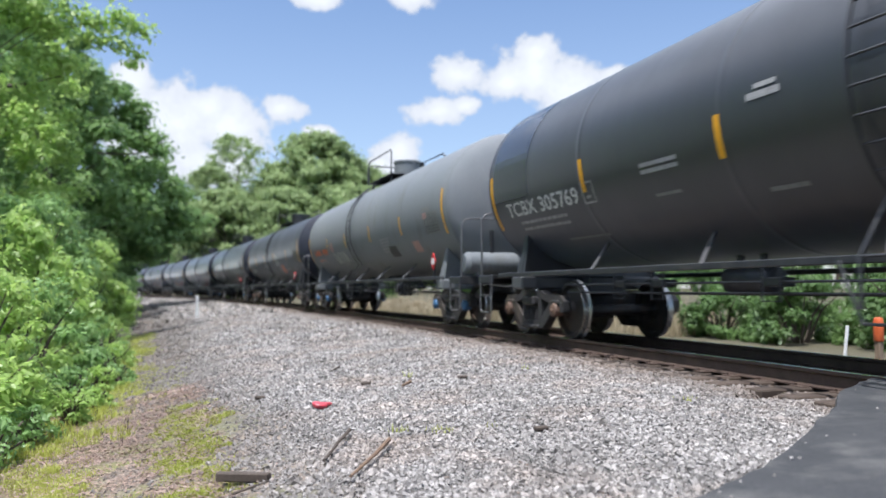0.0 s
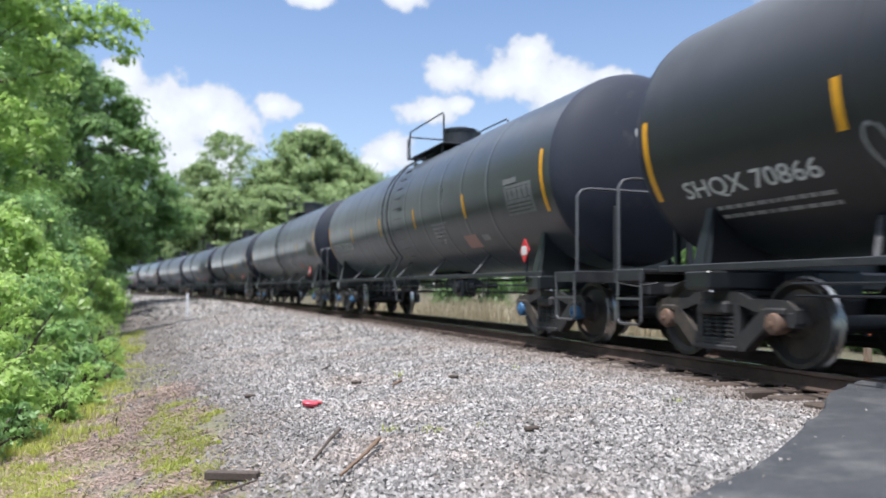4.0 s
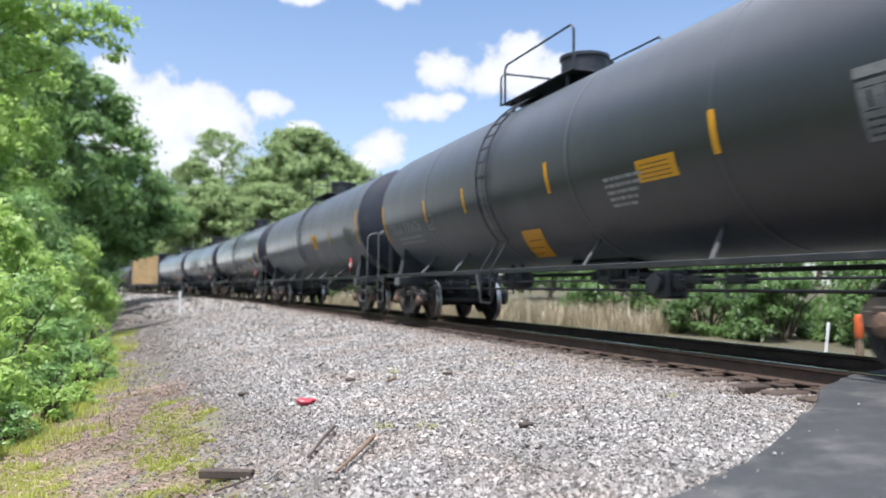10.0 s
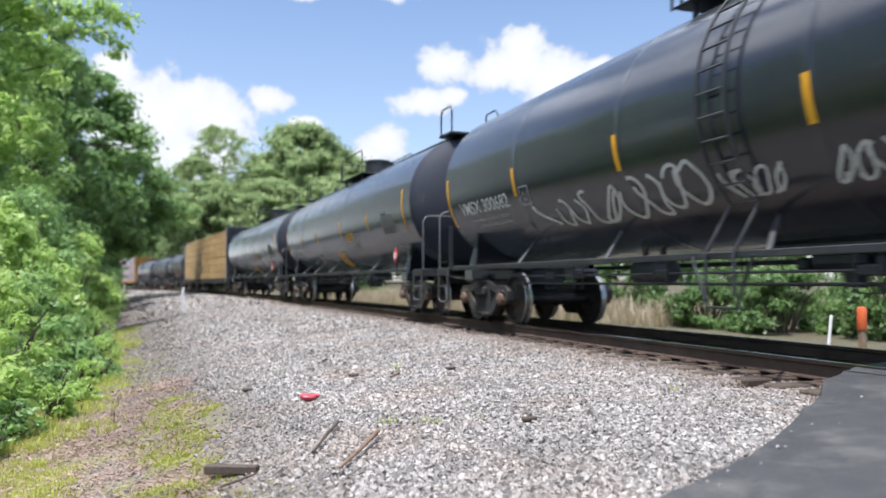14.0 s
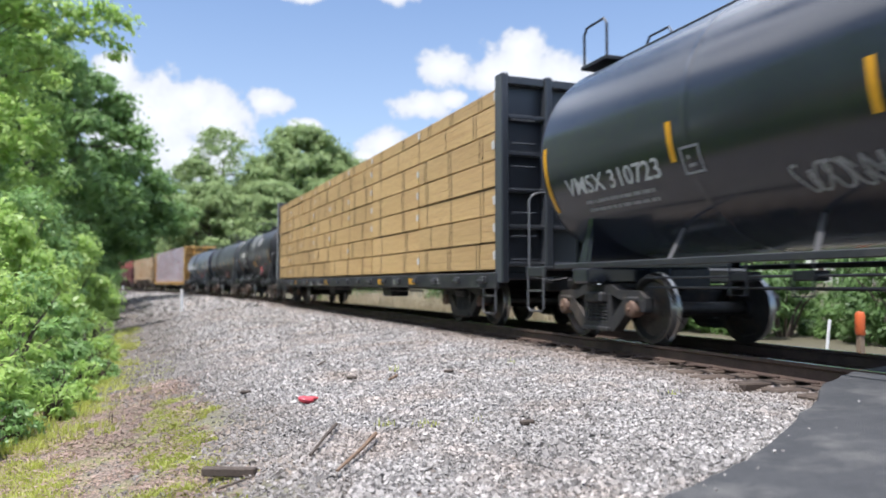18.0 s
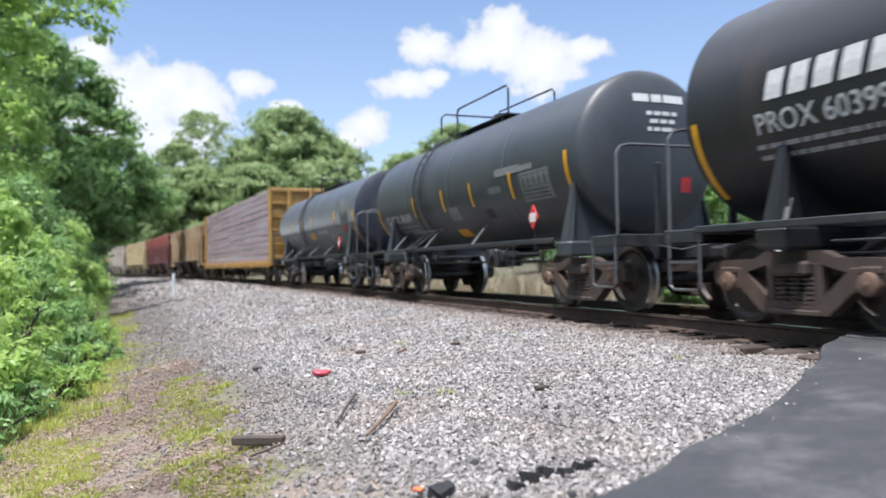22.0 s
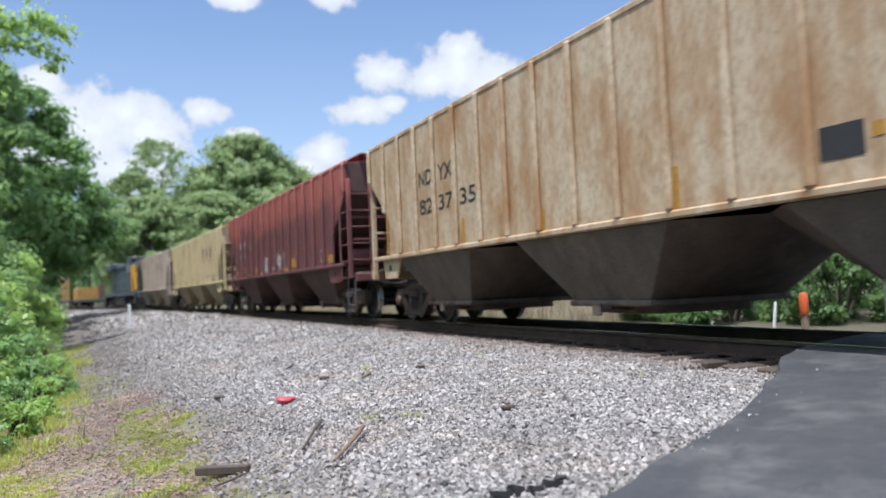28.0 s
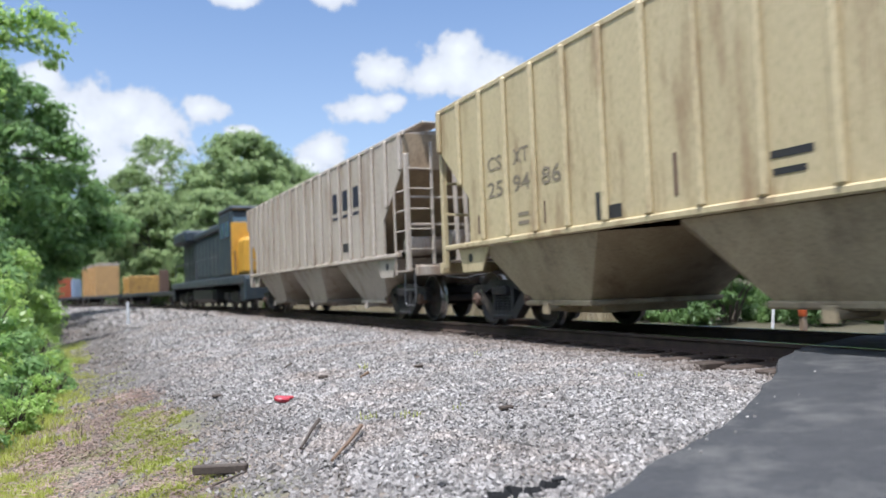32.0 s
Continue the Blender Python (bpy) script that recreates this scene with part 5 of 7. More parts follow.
def tank_car(u0, u1, label, paint, mark, seed, r=1.5, zc=2.65, seams=(-4.5, -1.5, 1.5, 4.5), walkway=False, shell=None, cast=None, cap=None, mark_height=0.25, mark_z=2.01, mark_mat=None, tags="yellow", graffiti=(), mark_width=2.15, logo=False, texts=(), ladder_y=0.0, cover=0.40, end_tank=False, deep=0.58, strips=(4.65, 1.65, -1.3, -4.4), strip_z=2.14, braces=(4.9, 2.6, 0.6, -1.9, -4.4), tag=(-3.05, 2.02, 0.75, 0.27), flash=None, panel=(-6.2, 1.96), box=True, shift=0.0, top_y=0.0, mark_y=0.58):
    L = u1 - u0
    u, hl = (u0 + u1) / 2 + shift, L / 2 - 1.2 if shell is None else shell
    rng = random.Random(seed)
    car = car_thing("tank_car", label, u0 + shift, u1 + shift, "tank car")
    key = "%.2f %.2f %.2f %.2f %.2f" % (L, r, zc, hl, cover)
    part("tank_shell", once("tank|" + key + str(seams), build_tank, r, zc, hl, seams), paint, car)
    for turn in (0, 180):
        part("tank_head", once("tank_head|" + key, build_head, r, zc, hl, deep), HEADGREY if paint is GREYTANK else (paint if paint in (WORN, DARKGREY) else HEADBLACK), car, m=pose(0, 0, 0, 0, 0, turn))
    running_gear(car, u, L, 2.02, cast, cap, -shift)
    sill = zc - math.sqrt(max(0.0, r * r - 0.9 * 0.9))

    def saddle():
        g = Geo()
        b = zc - math.sqrt(r * r - 1.15 * 1.15) + 0.05
        g.add([(-1.3, -0.06, 1.0), (1.3, -0.06, 1.0), (1.15, -0.06, b), (0, -0.06, zc - r + 0.05), (-1.15, -0.06, b), (-1.3, 0.06, 1.0), (1.3, 0.06, 1.0), (1.15, 0.06, b), (0, 0.06, zc - r + 0.05), (-1.15, 0.06, b)],
              [(0, 1, 2, 3, 4), (9, 8, 7, 6, 5), (0, 5, 6, 1), (1, 6, 7, 2), (2, 7, 8, 3), (3, 8, 9, 4), (4, 9, 5, 0)])
        g.box((0, 0, 0.90), (2.7, 0.42, 0.22), 0.03)
        for sgn in (-1, 1):
            g.sheet([(sgn * 1.28, 0.17, 1.0), (sgn * 1.28, -0.17, 1.0), (sgn * 1.12, -0.05, b), (sgn * 1.12, 0.05, b)], 0.02)
        return g

    def platform():
        g = Geo()
        g.box((0, -0.02, 0.86), (0.66, 2.3, 0.30), 0.03)
        g.box((0, -0.75, 1.02), (2.86, 0.55, 0.05), 0.01)
        g.box((0, -1.02, 0.97), (2.9, 0.04, 0.16), 0.008)
        for x in (-1.42, 1.42):
            g.box((x, -0.72, 0.97), (0.04, 0.62, 0.14), 0.008)
        return g

    for sgn in (-1, 1):
        flip = 0 if sgn < 0 else 180
        part("saddle", once("saddle|" + key, saddle), paint, car, m=pose(0, sgn * (L / 2 - 2.02) - shift, 0))
        p = part("end_platform", once("end_platform", platform), STEELBAR, car, m=pose(0, sgn * (L / 2 - 1.55) - shift, 0, 0, 0, flip))
        part("end_handrail", once("end_handrail|" + key, lambda: Geo().tube([(-1.4, 0, 1.0), (-1.4, 0, 2.1), (-1.33, 0, 2.19), (-1.2, 0, 2.22), (1.2, 0, 2.22), (1.33, 0, 2.19), (1.4, 0, 2.1), (1.4, 0, 1.0)], 0.022, 6)), HANDRAIL, p, m=pose(0, -1.0, 0))
        for x in (-0.72, 0.55):
            part("handrail_post", once("handrail_post", lambda: Geo().bar((0, 0, 1.0), (0, 0, 2.0), 0.09, 0.06, 0.01)), STEELBAR, p, m=pose(x, -0.95, 0))
        for x in (-1.43, 1.43):
            part("corner_step", once("corner_step", lambda: Geo().tube([(0, -0.26, 1.0), (0, -0.26, 0.42), (0, -0.2, 0.37), (0, 0.2, 0.37), (0, 0.26, 0.42), (0, 0.26, 1.0)], 0.017, 6).bar((0, -0.26, 0.68), (0, 0.26, 0.68), 0.03, 0.03)), HANDRAIL, p, m=pose(x, -0.72, 0))
        for x in (-1, 1):
            part("side_sill", once("side_sill|" + key, lambda: Geo().bar((0, -(hl - 0.3), 1.03), (0, hl - 0.3, 1.03), 0.05, 0.075, 0.01)), STEELBAR, car, m=pose(x * 1.44, 0, 0)) if sgn < 0 else None
    for y in braces:
        if abs(y) < hl - 0.6:
            part("brace", Geo().bar((-1.42, y, 1.04), (-0.88, y + 0.42, zc - math.sqrt(r * r - 0.88 ** 2) + 0.02), 0.05, 0.03, 0.005), HANDRAIL, car)
    # ladder up the near side to the top platform
    ly = ladder_y
    arc = [(-1.5, 0.62), (-1.5, 1.05)] + [(-(r + 0.09) * math.cos(p), zc + (r + 0.09) * math.sin(p)) for p in np.linspace(-0.75, 1.25, 14)]
    if not walkway:
        lad = part("ladder", once("ladder|" + key, lambda: Geo().tube([(x, ly - 0.21, z) for x, z in arc], 0.02, 5).tube([(x, ly + 0.21, z) for x, z in arc], 0.02, 5)), STEELBAR, car)
        for k in range(1, len(arc)):
            x, z = arc[k]
            part("rung", once("rung", lambda: Geo().cyl((0, -0.21, 0), (0, 0.21, 0), 0.014, 6)), STEELBAR, lad, m=pose(x, ly, z))
        part("stirrup", once("stirrup", lambda: Geo().tube([(0, -0.45, 1.02), (0, -0.21, 0.5), (0, 0.21, 0.5), (0, 0.45, 1.02)], 0.018, 6)), STEELBAR, lad, m=pose(-1.48, ly, 0))
    top = zc + r
    wide, tall, rail_h = (0.55, 0.48, 0.7) if r > 1.4 else (0.34, 0.12, 0.55)
    plat = part("top_platform", once("top_platform|" + key, lambda: Geo().box((-wide, 0, top + 0.02), (wide * 0.9, 2.6, 0.03), 0.008).box((wide, 0, top + 0.02), (wide * 0.9, 2.6, 0.03), 0.008).box((0, -1.1, top + 0.02), (wide * 1.1, 0.4, 0.03), 0.008).box((0, 1.1, top + 0.02), (wide * 1.1, 0.4, 0.03), 0.008).box((-wide * 1.27, -1.0, top - 0.12), (0.05, 0.05, 0.26)).box((-wide * 1.27, 1.0, top - 0.12), (0.05, 0.05, 0.26))), STEELBAR, car, m=pose(0, top_y, 0))
    dome = part("dome_housing", once("dome|" + key, lambda: Geo().lathe([(top - 0.15, cover), (top + tall, cover), (top + tall + 0.005, cover + 0.025), (top + tall + 0.06, cover + 0.025), (top + tall + 0.08, cover - 0.05), (top + tall + 0.09, 0.05)], 24, "z")), STEELBAR if paint is not GREYTANK else paint, car, m=pose(0, top_y - 0.35, 0))
    part("dome_hinge", once("hinge|" + key, lambda: Geo().box((cover + 0.05, 0, top + tall), (0.16, 0.2, 0.14), 0.02)), STEELBAR, dome)
    for x in (-wide * 1.49, wide * 1.49):
        part("guard_rail", once("guard|" + key, lambda: Geo().tube([(0, -1.25, top), (0, -1.25, top + rail_h - 0.08), (0, -1.17, top + rail_h), (0, 1.17, top + rail_h), (0, 1.25, top + rail_h - 0.08), (0, 1.25, top)], 0.021, 6)), STEELBAR, plat, m=pose(x, -0.15, 0))
    part("guard_rail", once("guardend|" + key, lambda: Geo().tube([(-0.8, 0, top), (-0.8, 0, top + rail_h - 0.16), (-0.72, 0, top + rail_h - 0.08), (0.72, 0, top + rail_h - 0.08), (0.8, 0, top + rail_h - 0.16), (0.8, 0, top)], 0.021, 6)), STEELBAR, plat, m=pose(0, 1.32, 0))
    if end_tank:
        part("air_tank", once("car_air_tank", lambda: Geo().lathe([(-0.62, 0.04), (-0.6, 0.17), (-0.52, 0.23), (0.52, 0.23), (0.6, 0.17), (0.62, 0.04)], 18, "x").box((-0.35, 0, -0.2), (0.06, 0.3, 0.1), 0.01).box((0.35, 0, -0.2), (0.06, 0.3, 0.1), 0.01)), paint, car, m=pose(-0.72, -hl - 0.55, 1.32))
    if walkway:
        part("tag_frame", on_tank(bar_verts([(0, 0, 0.46, 0.04), (0, 0.24, 0.46, 0.04), (0, 0, 0.05, 0.28), (0.2, 0, 0.26, 0.28)]), -hl + 1.9, 1.46, r, zc), FADED, car)
        part("roof_walkway", once("walkway|" + key, lambda: Geo().box((0, 0, top + 0.05), (0.62, 2 * hl + 0.4, 0.05), 0.01).box((0, -hl + 0.1, top - 0.1), (0.05, 0.05, 0.3)).box((0, hl - 0.1, top - 0.1), (0.05, 0.05, 0.3)).box((0, -hl, top + 0.03), (1.25, 0.75, 0.06), 0.01).box((0, hl, top + 0.03), (1.25, 0.75, 0.06), 0.01)), STEELBAR, car)
        for sgn in (-1, 1):
            for x in (-0.58, 0.58):
                part("grab_hoop", once("grab_hoop", lambda: Geo().tube([(0, -0.33, 0), (0, -0.33, 0.5), (0, -0.25, 0.6), (0, 0.25, 0.6), (0, 0.33, 0.5), (0, 0.33, 0)], 0.021, 6)), STEELBAR, car, m=pose(x, sgn * hl, top + 0.05))
    # under the tank
    part("bottom_outlet", once("outlet|" + key, lambda: Geo().lathe([(zc - r - 0.45, 0.1), (zc - r - 0.3, 0.13), (zc - r - 0.28, 0.22), (zc - r + 0.05, 0.26)], 14, "z").box((0, 0.5, zc - r - 0.2), (0.5, 0.16, 0.14), 0.03).box((0, -0.5, zc - r - 0.2), (0.5, 0.16, 0.14), 0.03)), STEELBAR, car, m=pose(0, -0.6, 0))
    part("brake_reservoir", once("reservoir", lambda: Geo().lathe([(-0.42, 0.05), (-0.4, 0.14), (-0.34, 0.18), (0.34, 0.18), (0.4, 0.14), (0.42, 0.05)], 16, "y").box((0, -0.2, 0.22), (0.05, 0.08, 0.2)).box((0, 0.2, 0.22), (0.05, 0.08, 0.2))), STEELBAR, car, m=pose(-0.35, 2.4, 0.90))
    for x, z in ((-0.95, 0.86), (-0.9, 0.74), (0.3, 0.72)):
        part("brake_rod", once("brake_rod|" + key, lambda: Geo().cyl((0, -(L / 2 - 3), 0), (0, L / 2 - 3, 0), 0.016, 6)), STEELBAR, car, m=pose(x, 0, z))
    for y in (-4.2, -3.5, -2.3, -1.6, 1.4, 3.4, 4.3):
        if abs(y) < hl - 2.6:
            part("rod_hanger", once("rod_hanger", lambda: Geo().tube([(0, -0.13, 1.02), (0, -0.13, 0.66), (0, 0.13, 0.66), (0, 0.13, 1.02)], 0.014, 5).box((0.1, 0, 0.86), (0.2, 0.3, 0.1), 0.015)), STEELBAR, car, m=pose(-0.98, y, 0))
    part("brake_valve", once("brake_valve", lambda: Geo().box((0, 0, 0.8), (0.34, 0.36, 0.34), 0.04).cyl((-0.25, 0, 0.82), (0.0, 0, 0.82), 0.12, 12).box((0, 0.3, 0.78), (0.2, 0.2, 0.22), 0.03).box((0, -0.28, 0.84), (0.24, 0.18, 0.2), 0.03)), STEELBAR, car, m=pose(-0.85, -2.9 if hl > 6 else -1.6, 0))
    part("sump", once("sump|" + key, lambda: Geo().box((0, 0, zc - r - 0.02), (0.9, 1.7, 0.14), 0.05).box((0, 0, zc - r - 0.16), (0.6, 0.7, 0.2), 0.06)), STEELBAR, car, m=pose(0, -0.6, 0))
    # markings
    end_z = 1.98 if r > 1.4 else zc - 0.85
    for y, z, h in [(-(hl - (0.58 if walkway else 0.3)), end_z, 0.97), (hl - 0.05, end_z - 0.14, 0.97)] + [(q, strip_z, 0.46) for q in strips]:
        if abs(y - ly) > 0.3:
            part("reflective_strip", on_tank(bar_verts([(0, 0, 0.1, h)]), y, z, r, zc, 0.008), YELLOW, car)
    if mark:
        part("car_number", on_tank(text_verts(mark, mark_height, mark_width, 0.012), hl - mark_y, mark_z, r, zc), mark_mat or WHITE, car, "white stencilled car number")
    lines = []
    for k in range(2):
        lines += words(rng, 0.1, -0.15 - 0.12 * k, 1.6, 0.05)
    part("stencil", on_tank(bar_verts(lines), hl - 0.85, mark_z, r, zc), FADED, car)["kind"] = "stuff"
    if box:
        part("inspection_box", on_tank(bar_verts([(0, 0, 0.33, 0.03), (0, 0.29, 0.33, 0.03), (0, 0, 0.03, 0.32), (0.3, 0, 0.03, 0.32), (0.1, 0.08, 0.12, 0.04), (0.1, 0.17, 0.04, 0.05)]), hl - 3.2, 1.98, r, zc), FADED, car)
    part("data_panel", on_tank(bar_verts([(0, 0, 0.98, 0.5), (-0.02, 0.53, 0.5, 0.09)]), panel[0], panel[1], r, zc, 0.005), DECALGREY, car, "grey stencilled data panel")
    print_rows = [q for k in range(3) for q in words(rng, 0.05, 0.04 + 0.065 * k, 0.85, 0.025)] + [(0.05 + 0.18 * k, 0.25, 0.14, 0.012) for k in range(5)] + [(0.05 + 0.18 * k, 0.44, 0.14, 0.012) for k in range(5)] + [(0.1 + 0.18 * k, 0.28, 0.03, 0.14) for k in range(5)]
    part("panel_print", on_tank(bar_verts(print_rows), panel[0], panel[1], r, zc, 0.009), STEELBAR, car)["kind"] = "stuff"
    if r > 1.4:
        part("stencil", on_tank(bar_verts([q for k in range(5) for q in words(rng, 0, -0.09 * k, 0.85 - 0.08 * k, 0.045)]), -2.3, 2.12, r, zc), FADED, car)["kind"] = "stuff"
    if tags == "yellow":
        ty, tz, tw, th = tag
        part("warning_tag", on_tank(bar_verts([(0, 0, tw, th)]), ty, tz, r, zc), YELLOW, car, "yellow warning tag with black print")
        part("tag_print", on_tank(bar_verts([q for k in range(4) for q in words(rng, 0.07, th * (0.14 + 0.2 * k), tw - 0.18, 0.012)]), ty, tz, r, zc, 0.010), BLACKINK, car)["kind"] = "stuff"
        if flash:
            v, f = bar_verts([(0, 0, 0.68, 0.69)])
            v[:, 0] -= 0.62 * (0.69 - v[:, 1])
            part("yellow_flash", on_tank((v, f), flash, 1.28, r, zc), YELLOW, car)
            part("flash_print", on_tank(bar_verts([q for k in range(3) for q in words(rng, 0.02 - 0.2 * (2 - k), 0.12 + 0.17 * k, 0.45, 0.02)]), flash, 1.28, r, zc, 0.010), BLACKINK, car)["kind"] = "stuff"
    elif tags == "pale":
        part("pale_tag", on_tank(bar_verts([(0, 0, 0.6, 0.3)]), -3.75, 1.6, r, zc), PINKTAG, car)
        part("pale_tag", on_tank(bar_verts([(0, 0, 0.3, 0.13)]), -4.6, 1.7, r, zc), FADED, car)
    for y0, z0, w, h, n, th in graffiti:
        part("graffiti", on_tank(scribble(rng, w, h, n, th), y0, z0, r, zc), FADED if th < 0.04 else WHITE, car, "sprayed white scrawl")["kind"] = "stuff"
    pl = part("placard", once("placard", lambda: Geo().slab([(-0.15, 0), (0, -0.19), (0.15, 0), (0, 0.19)], -0.012, 0.012)), REDPAINT, car, "red and white diamond hazard placard", m=pose(-1.47, -(hl - (1.1 if walkway else 0.84)), 1.40))
    part("placard_band", once("placard_band", lambda: Geo().box((-0.014, 0, 0), (0.004, 0.19, 0.14), 0.001)), WHITE, pl)
    part("placard_holder", once("placard_holder", lambda: Geo().bar((0.03, 0, -0.5), (0.03, 0, 0.1), 0.04, 0.03)), STEELBAR, pl)
    head = words(rng, 0, 0.0, 0.95, 0.12, 0.2) + words(rng, 0.2, -0.2, 0.55, 0.06) + words(rng, 0.25, -0.32, 0.45, 0.06) + words(rng, 0.2, -0.44, 0.5, 0.06)
    part("head_stencil", on_head(bar_verts(head), -0.35, 3.05, r, zc, hl, deep), WHITE, car)["kind"] = "stuff"
    if seed % 3:
        part("head_placard", on_head(bar_verts([(0, 0, 0.2, 0.22)]), 0.45, 1.72, r, zc, hl, deep), REDPAINT, car)
    for y0, z0, w, h, body, mm in texts:
        part("lettering" if body else "paint_patch", on_tank(text_verts(body, h, w, 0.012) if body else bar_verts([(0, 0, w, h)]), y0, z0, r, zc), mm, car)
    if logo:
        v, f = bar_verts([(0.3 * k, 0, 0.22, 0.28) for k in range(6)])
        v[:, 0] += 0.25 * v[:, 1]
        part("owner_logo", on_tank((v, f), 3.58, 2.27, r, zc), WHITE, car, "white block lettering reduced to shapes")
        for y, z, w, h, mm in ((0.18, 1.72, 0.78, 0.26, YELLOW), (-2.0, 2.0, 0.3, 0.18, PINKTAG), (-2.15, 1.55, 0.42, 0.26, FADED), (-1.4, 2.75, 0.8, 0.42, FADED), (-3.0, 1.72, 0.3, 0.12, REDPAINT), (-0.5, 1.5, 0.7, 0.1, DECALGREY)):
            part("tag", on_tank(bar_verts([(0, 0, w, h)]), y, z, r, zc), mm, car)
        part("faded_patch", on_tank(bar_verts([(0, 0, 1.3, 1.5)]), 0.9, 2.1, r, zc, 0.003), DECALGREY, car)
        part("worn_patch", on_tank(bar_verts([(0, 0, 0.9, 0.9)]), 0.75, 1.9, r, zc, 0.004), WORN, car)
        for y in (-0.75, -1.75, 1.7):
            part("rust_streak", on_tank(bar_verts([(0, 0, 0.07, 1.1)]), y, 1.6, r, zc, 0.005), RUSTCAP, car)
    return car


# ---- covered hopper cars ----
def build_bay(X, pitch, top):
    """A discharge bay from below the sill down to its gate."""
    t, r, low = 0.34 * pitch, pitch / 2, 0.44
    ring = [(-X + 0.02, -t), (-0.85, -r), (0.85, -r), (X - 0.02, -t), (X - 0.02, t), (0.85, r), (-0.85, r), (-X + 0.02, t)]
    foot = [(-1.1, -0.8), (-0.8, -0.8), (0.8, -0.8), (1.1, -0.8), (1.1, 0.8), (0.8, 0.8), (-0.8, 0.8), (-1.1, 0.8)]
    vs = [(x, y, top) for x, y in ring] + [(x, y, low) for x, y in foot]
    fs = [(k, (k + 1) % 8, 8 + (k + 1) % 8, 8 + k) for k in range(8)] + [tuple(range(7, -1, -1)), tuple(range(8, 16))]
    g = Geo().add(vs, fs).box((0, 0, 0.4), (2.3, 1.7, 0.08), 0.02).box((0, 0, 0.31), (1.5, 1.1, 0.12), 0.02)
    return g.cyl((-1.3, 0, 0.33), (-0.7, 0, 0.33), 0.045, 8).box((-1.3, 0, 0.33), (0.05, 0.16, 0.16), 0.01)


def hopper_car(u0, u1, label, paint, seed, eave=3.72, posts=15, marks=(), roof=0.12, rust=False, lower=None, scrawls=(), shift=0.0):
    L = u1 - u0
    u, h = (u0 + u1) / 2, (u1 - u0) / 2 - 0.62
    rng = random.Random(seed)
    car = car_thing("covered_hopper_car", label, u0, u1, "hopper car")
    running_gear(car, u, L, 2.18, RUSTCAST if rust else CAST, RUSTCAP)
    X, lo = 1.52, 1.38
    key = "%.2f %.2f %d" % (L, eave, posts)
    a, b = h - 1.42, h - 0.30                    # where the side sheet ends at the bottom, and at the top
    zt, zk = eave - 0.7, 2.12

    def side():
        return Geo().slab([(-a, lo), (a, lo), (a, zk), (b, zt), (b, eave), (-b, eave), (-b, zt), (-a, zk)], -0.02, 0.02)

    def ends():
        g = Geo()
        g.sheet([(-X, -a + 0.93, lo), (X, -a + 0.93, lo), (X, -b, zt), (-X, -b, zt)], 0.03)
        g.sheet([(-X, -b, zt), (X, -b, zt), (X, -b, eave), (-X, -b, eave)], 0.03)
        return g

    for sgn in (-1, 1):
        s = part("side_sheet", once("side_sheet|" + key, side), paint, car, m=pose(sgn * X, 0, 0))
        if sgn < 0:
            for k in range(posts + 1):
                y = -b + 0.06 + (2 * b - 0.12) * k / posts
                z = lo if abs(y) < a else zk + (abs(y) - a) / (b - a) * (zt - zk)
                part("side_post", Geo().box((-0.05, y, (z + eave) / 2), (0.085, 0.12, eave - z), 0.035), paint, s)
        part("top_chord", once("top_chord|" + key, lambda: Geo().bar((0, -b - 0.1, eave), (0, b + 0.1, eave), 0.07, 0.1, 0.02)), paint, s, m=pose(0, 0, 0))
        part("side_sill", once("hopper_sill|" + key, lambda: Geo().bar((0, -h + 0.5, lo - 0.03), (0, h - 0.5, lo - 0.03), 0.08, 0.09, 0.02)), paint, s, m=pose(-0.03 * 1, 0, 0))
    for sgn in (-1, 1):
        part("end_slope_sheet", once("end_slope|" + key, ends), GRIMYRED_SHADED if paint is REDHOPPER else STAINED_SHADED, car, m=pose(0, 0, 0, 0, 0, 0 if sgn < 0 else 180))
    part("roof", once("hopper_roof|" + key, lambda: Geo().add([(x, y, eave + roof * (1 - (x / X) ** 2)) for y in (-b, b) for x in np.linspace(-X, X, 9)] + [(x, y, eave - 0.05) for y in (-b, b) for x in np.linspace(-X, X, 9)], [(k, k + 1, k + 10, k + 9) for k in range(8)] + [(18 + k, 27 + k, 28 + k, 19 + k) for k in range(8)] + [(k, 18 + k, 19 + k, k + 1) for k in range(8)] + [(9 + k, 10 + k, 28 + k, 27 + k) for k in range(8)])), paint, car)
    rb = part("running_board", once("running_board|" + key, lambda: Geo().box((-0.95, 0, eave + roof + 0.08), (0.5, 2 * b + 0.5, 0.035), 0.008).box((0.95, 0, eave + roof + 0.08), (0.5, 2 * b + 0.5, 0.035), 0.008)), paint, car)
    for k in range(6):
        part("board_support", once("board_support|" + key, lambda: Geo().box((0, 0, eave + roof * 0.6 + 0.03), (2.2, 0.05, 0.13))), STEELBAR, rb, m=pose(0, (k - 2.5) * 2 * b / 6, 0))
    part("hatch_cover", once("hatch|" + key, lambda: Geo().box((0, 0, eave + roof + 0.04), (0.75, 2 * b - 1.2, 0.12), 0.04)), paint, car)
    # three discharge bays: flat outer sheets, with recessed slopes between them
    pitch = 4.64 * L / 17.1
    for c in (-pitch, 0, pitch):
        part("hopper_bay", once("hopper_bay|" + key, build_bay, X, pitch, lo - 0.08), lower or paint, car, m=pose(0, c, 0))
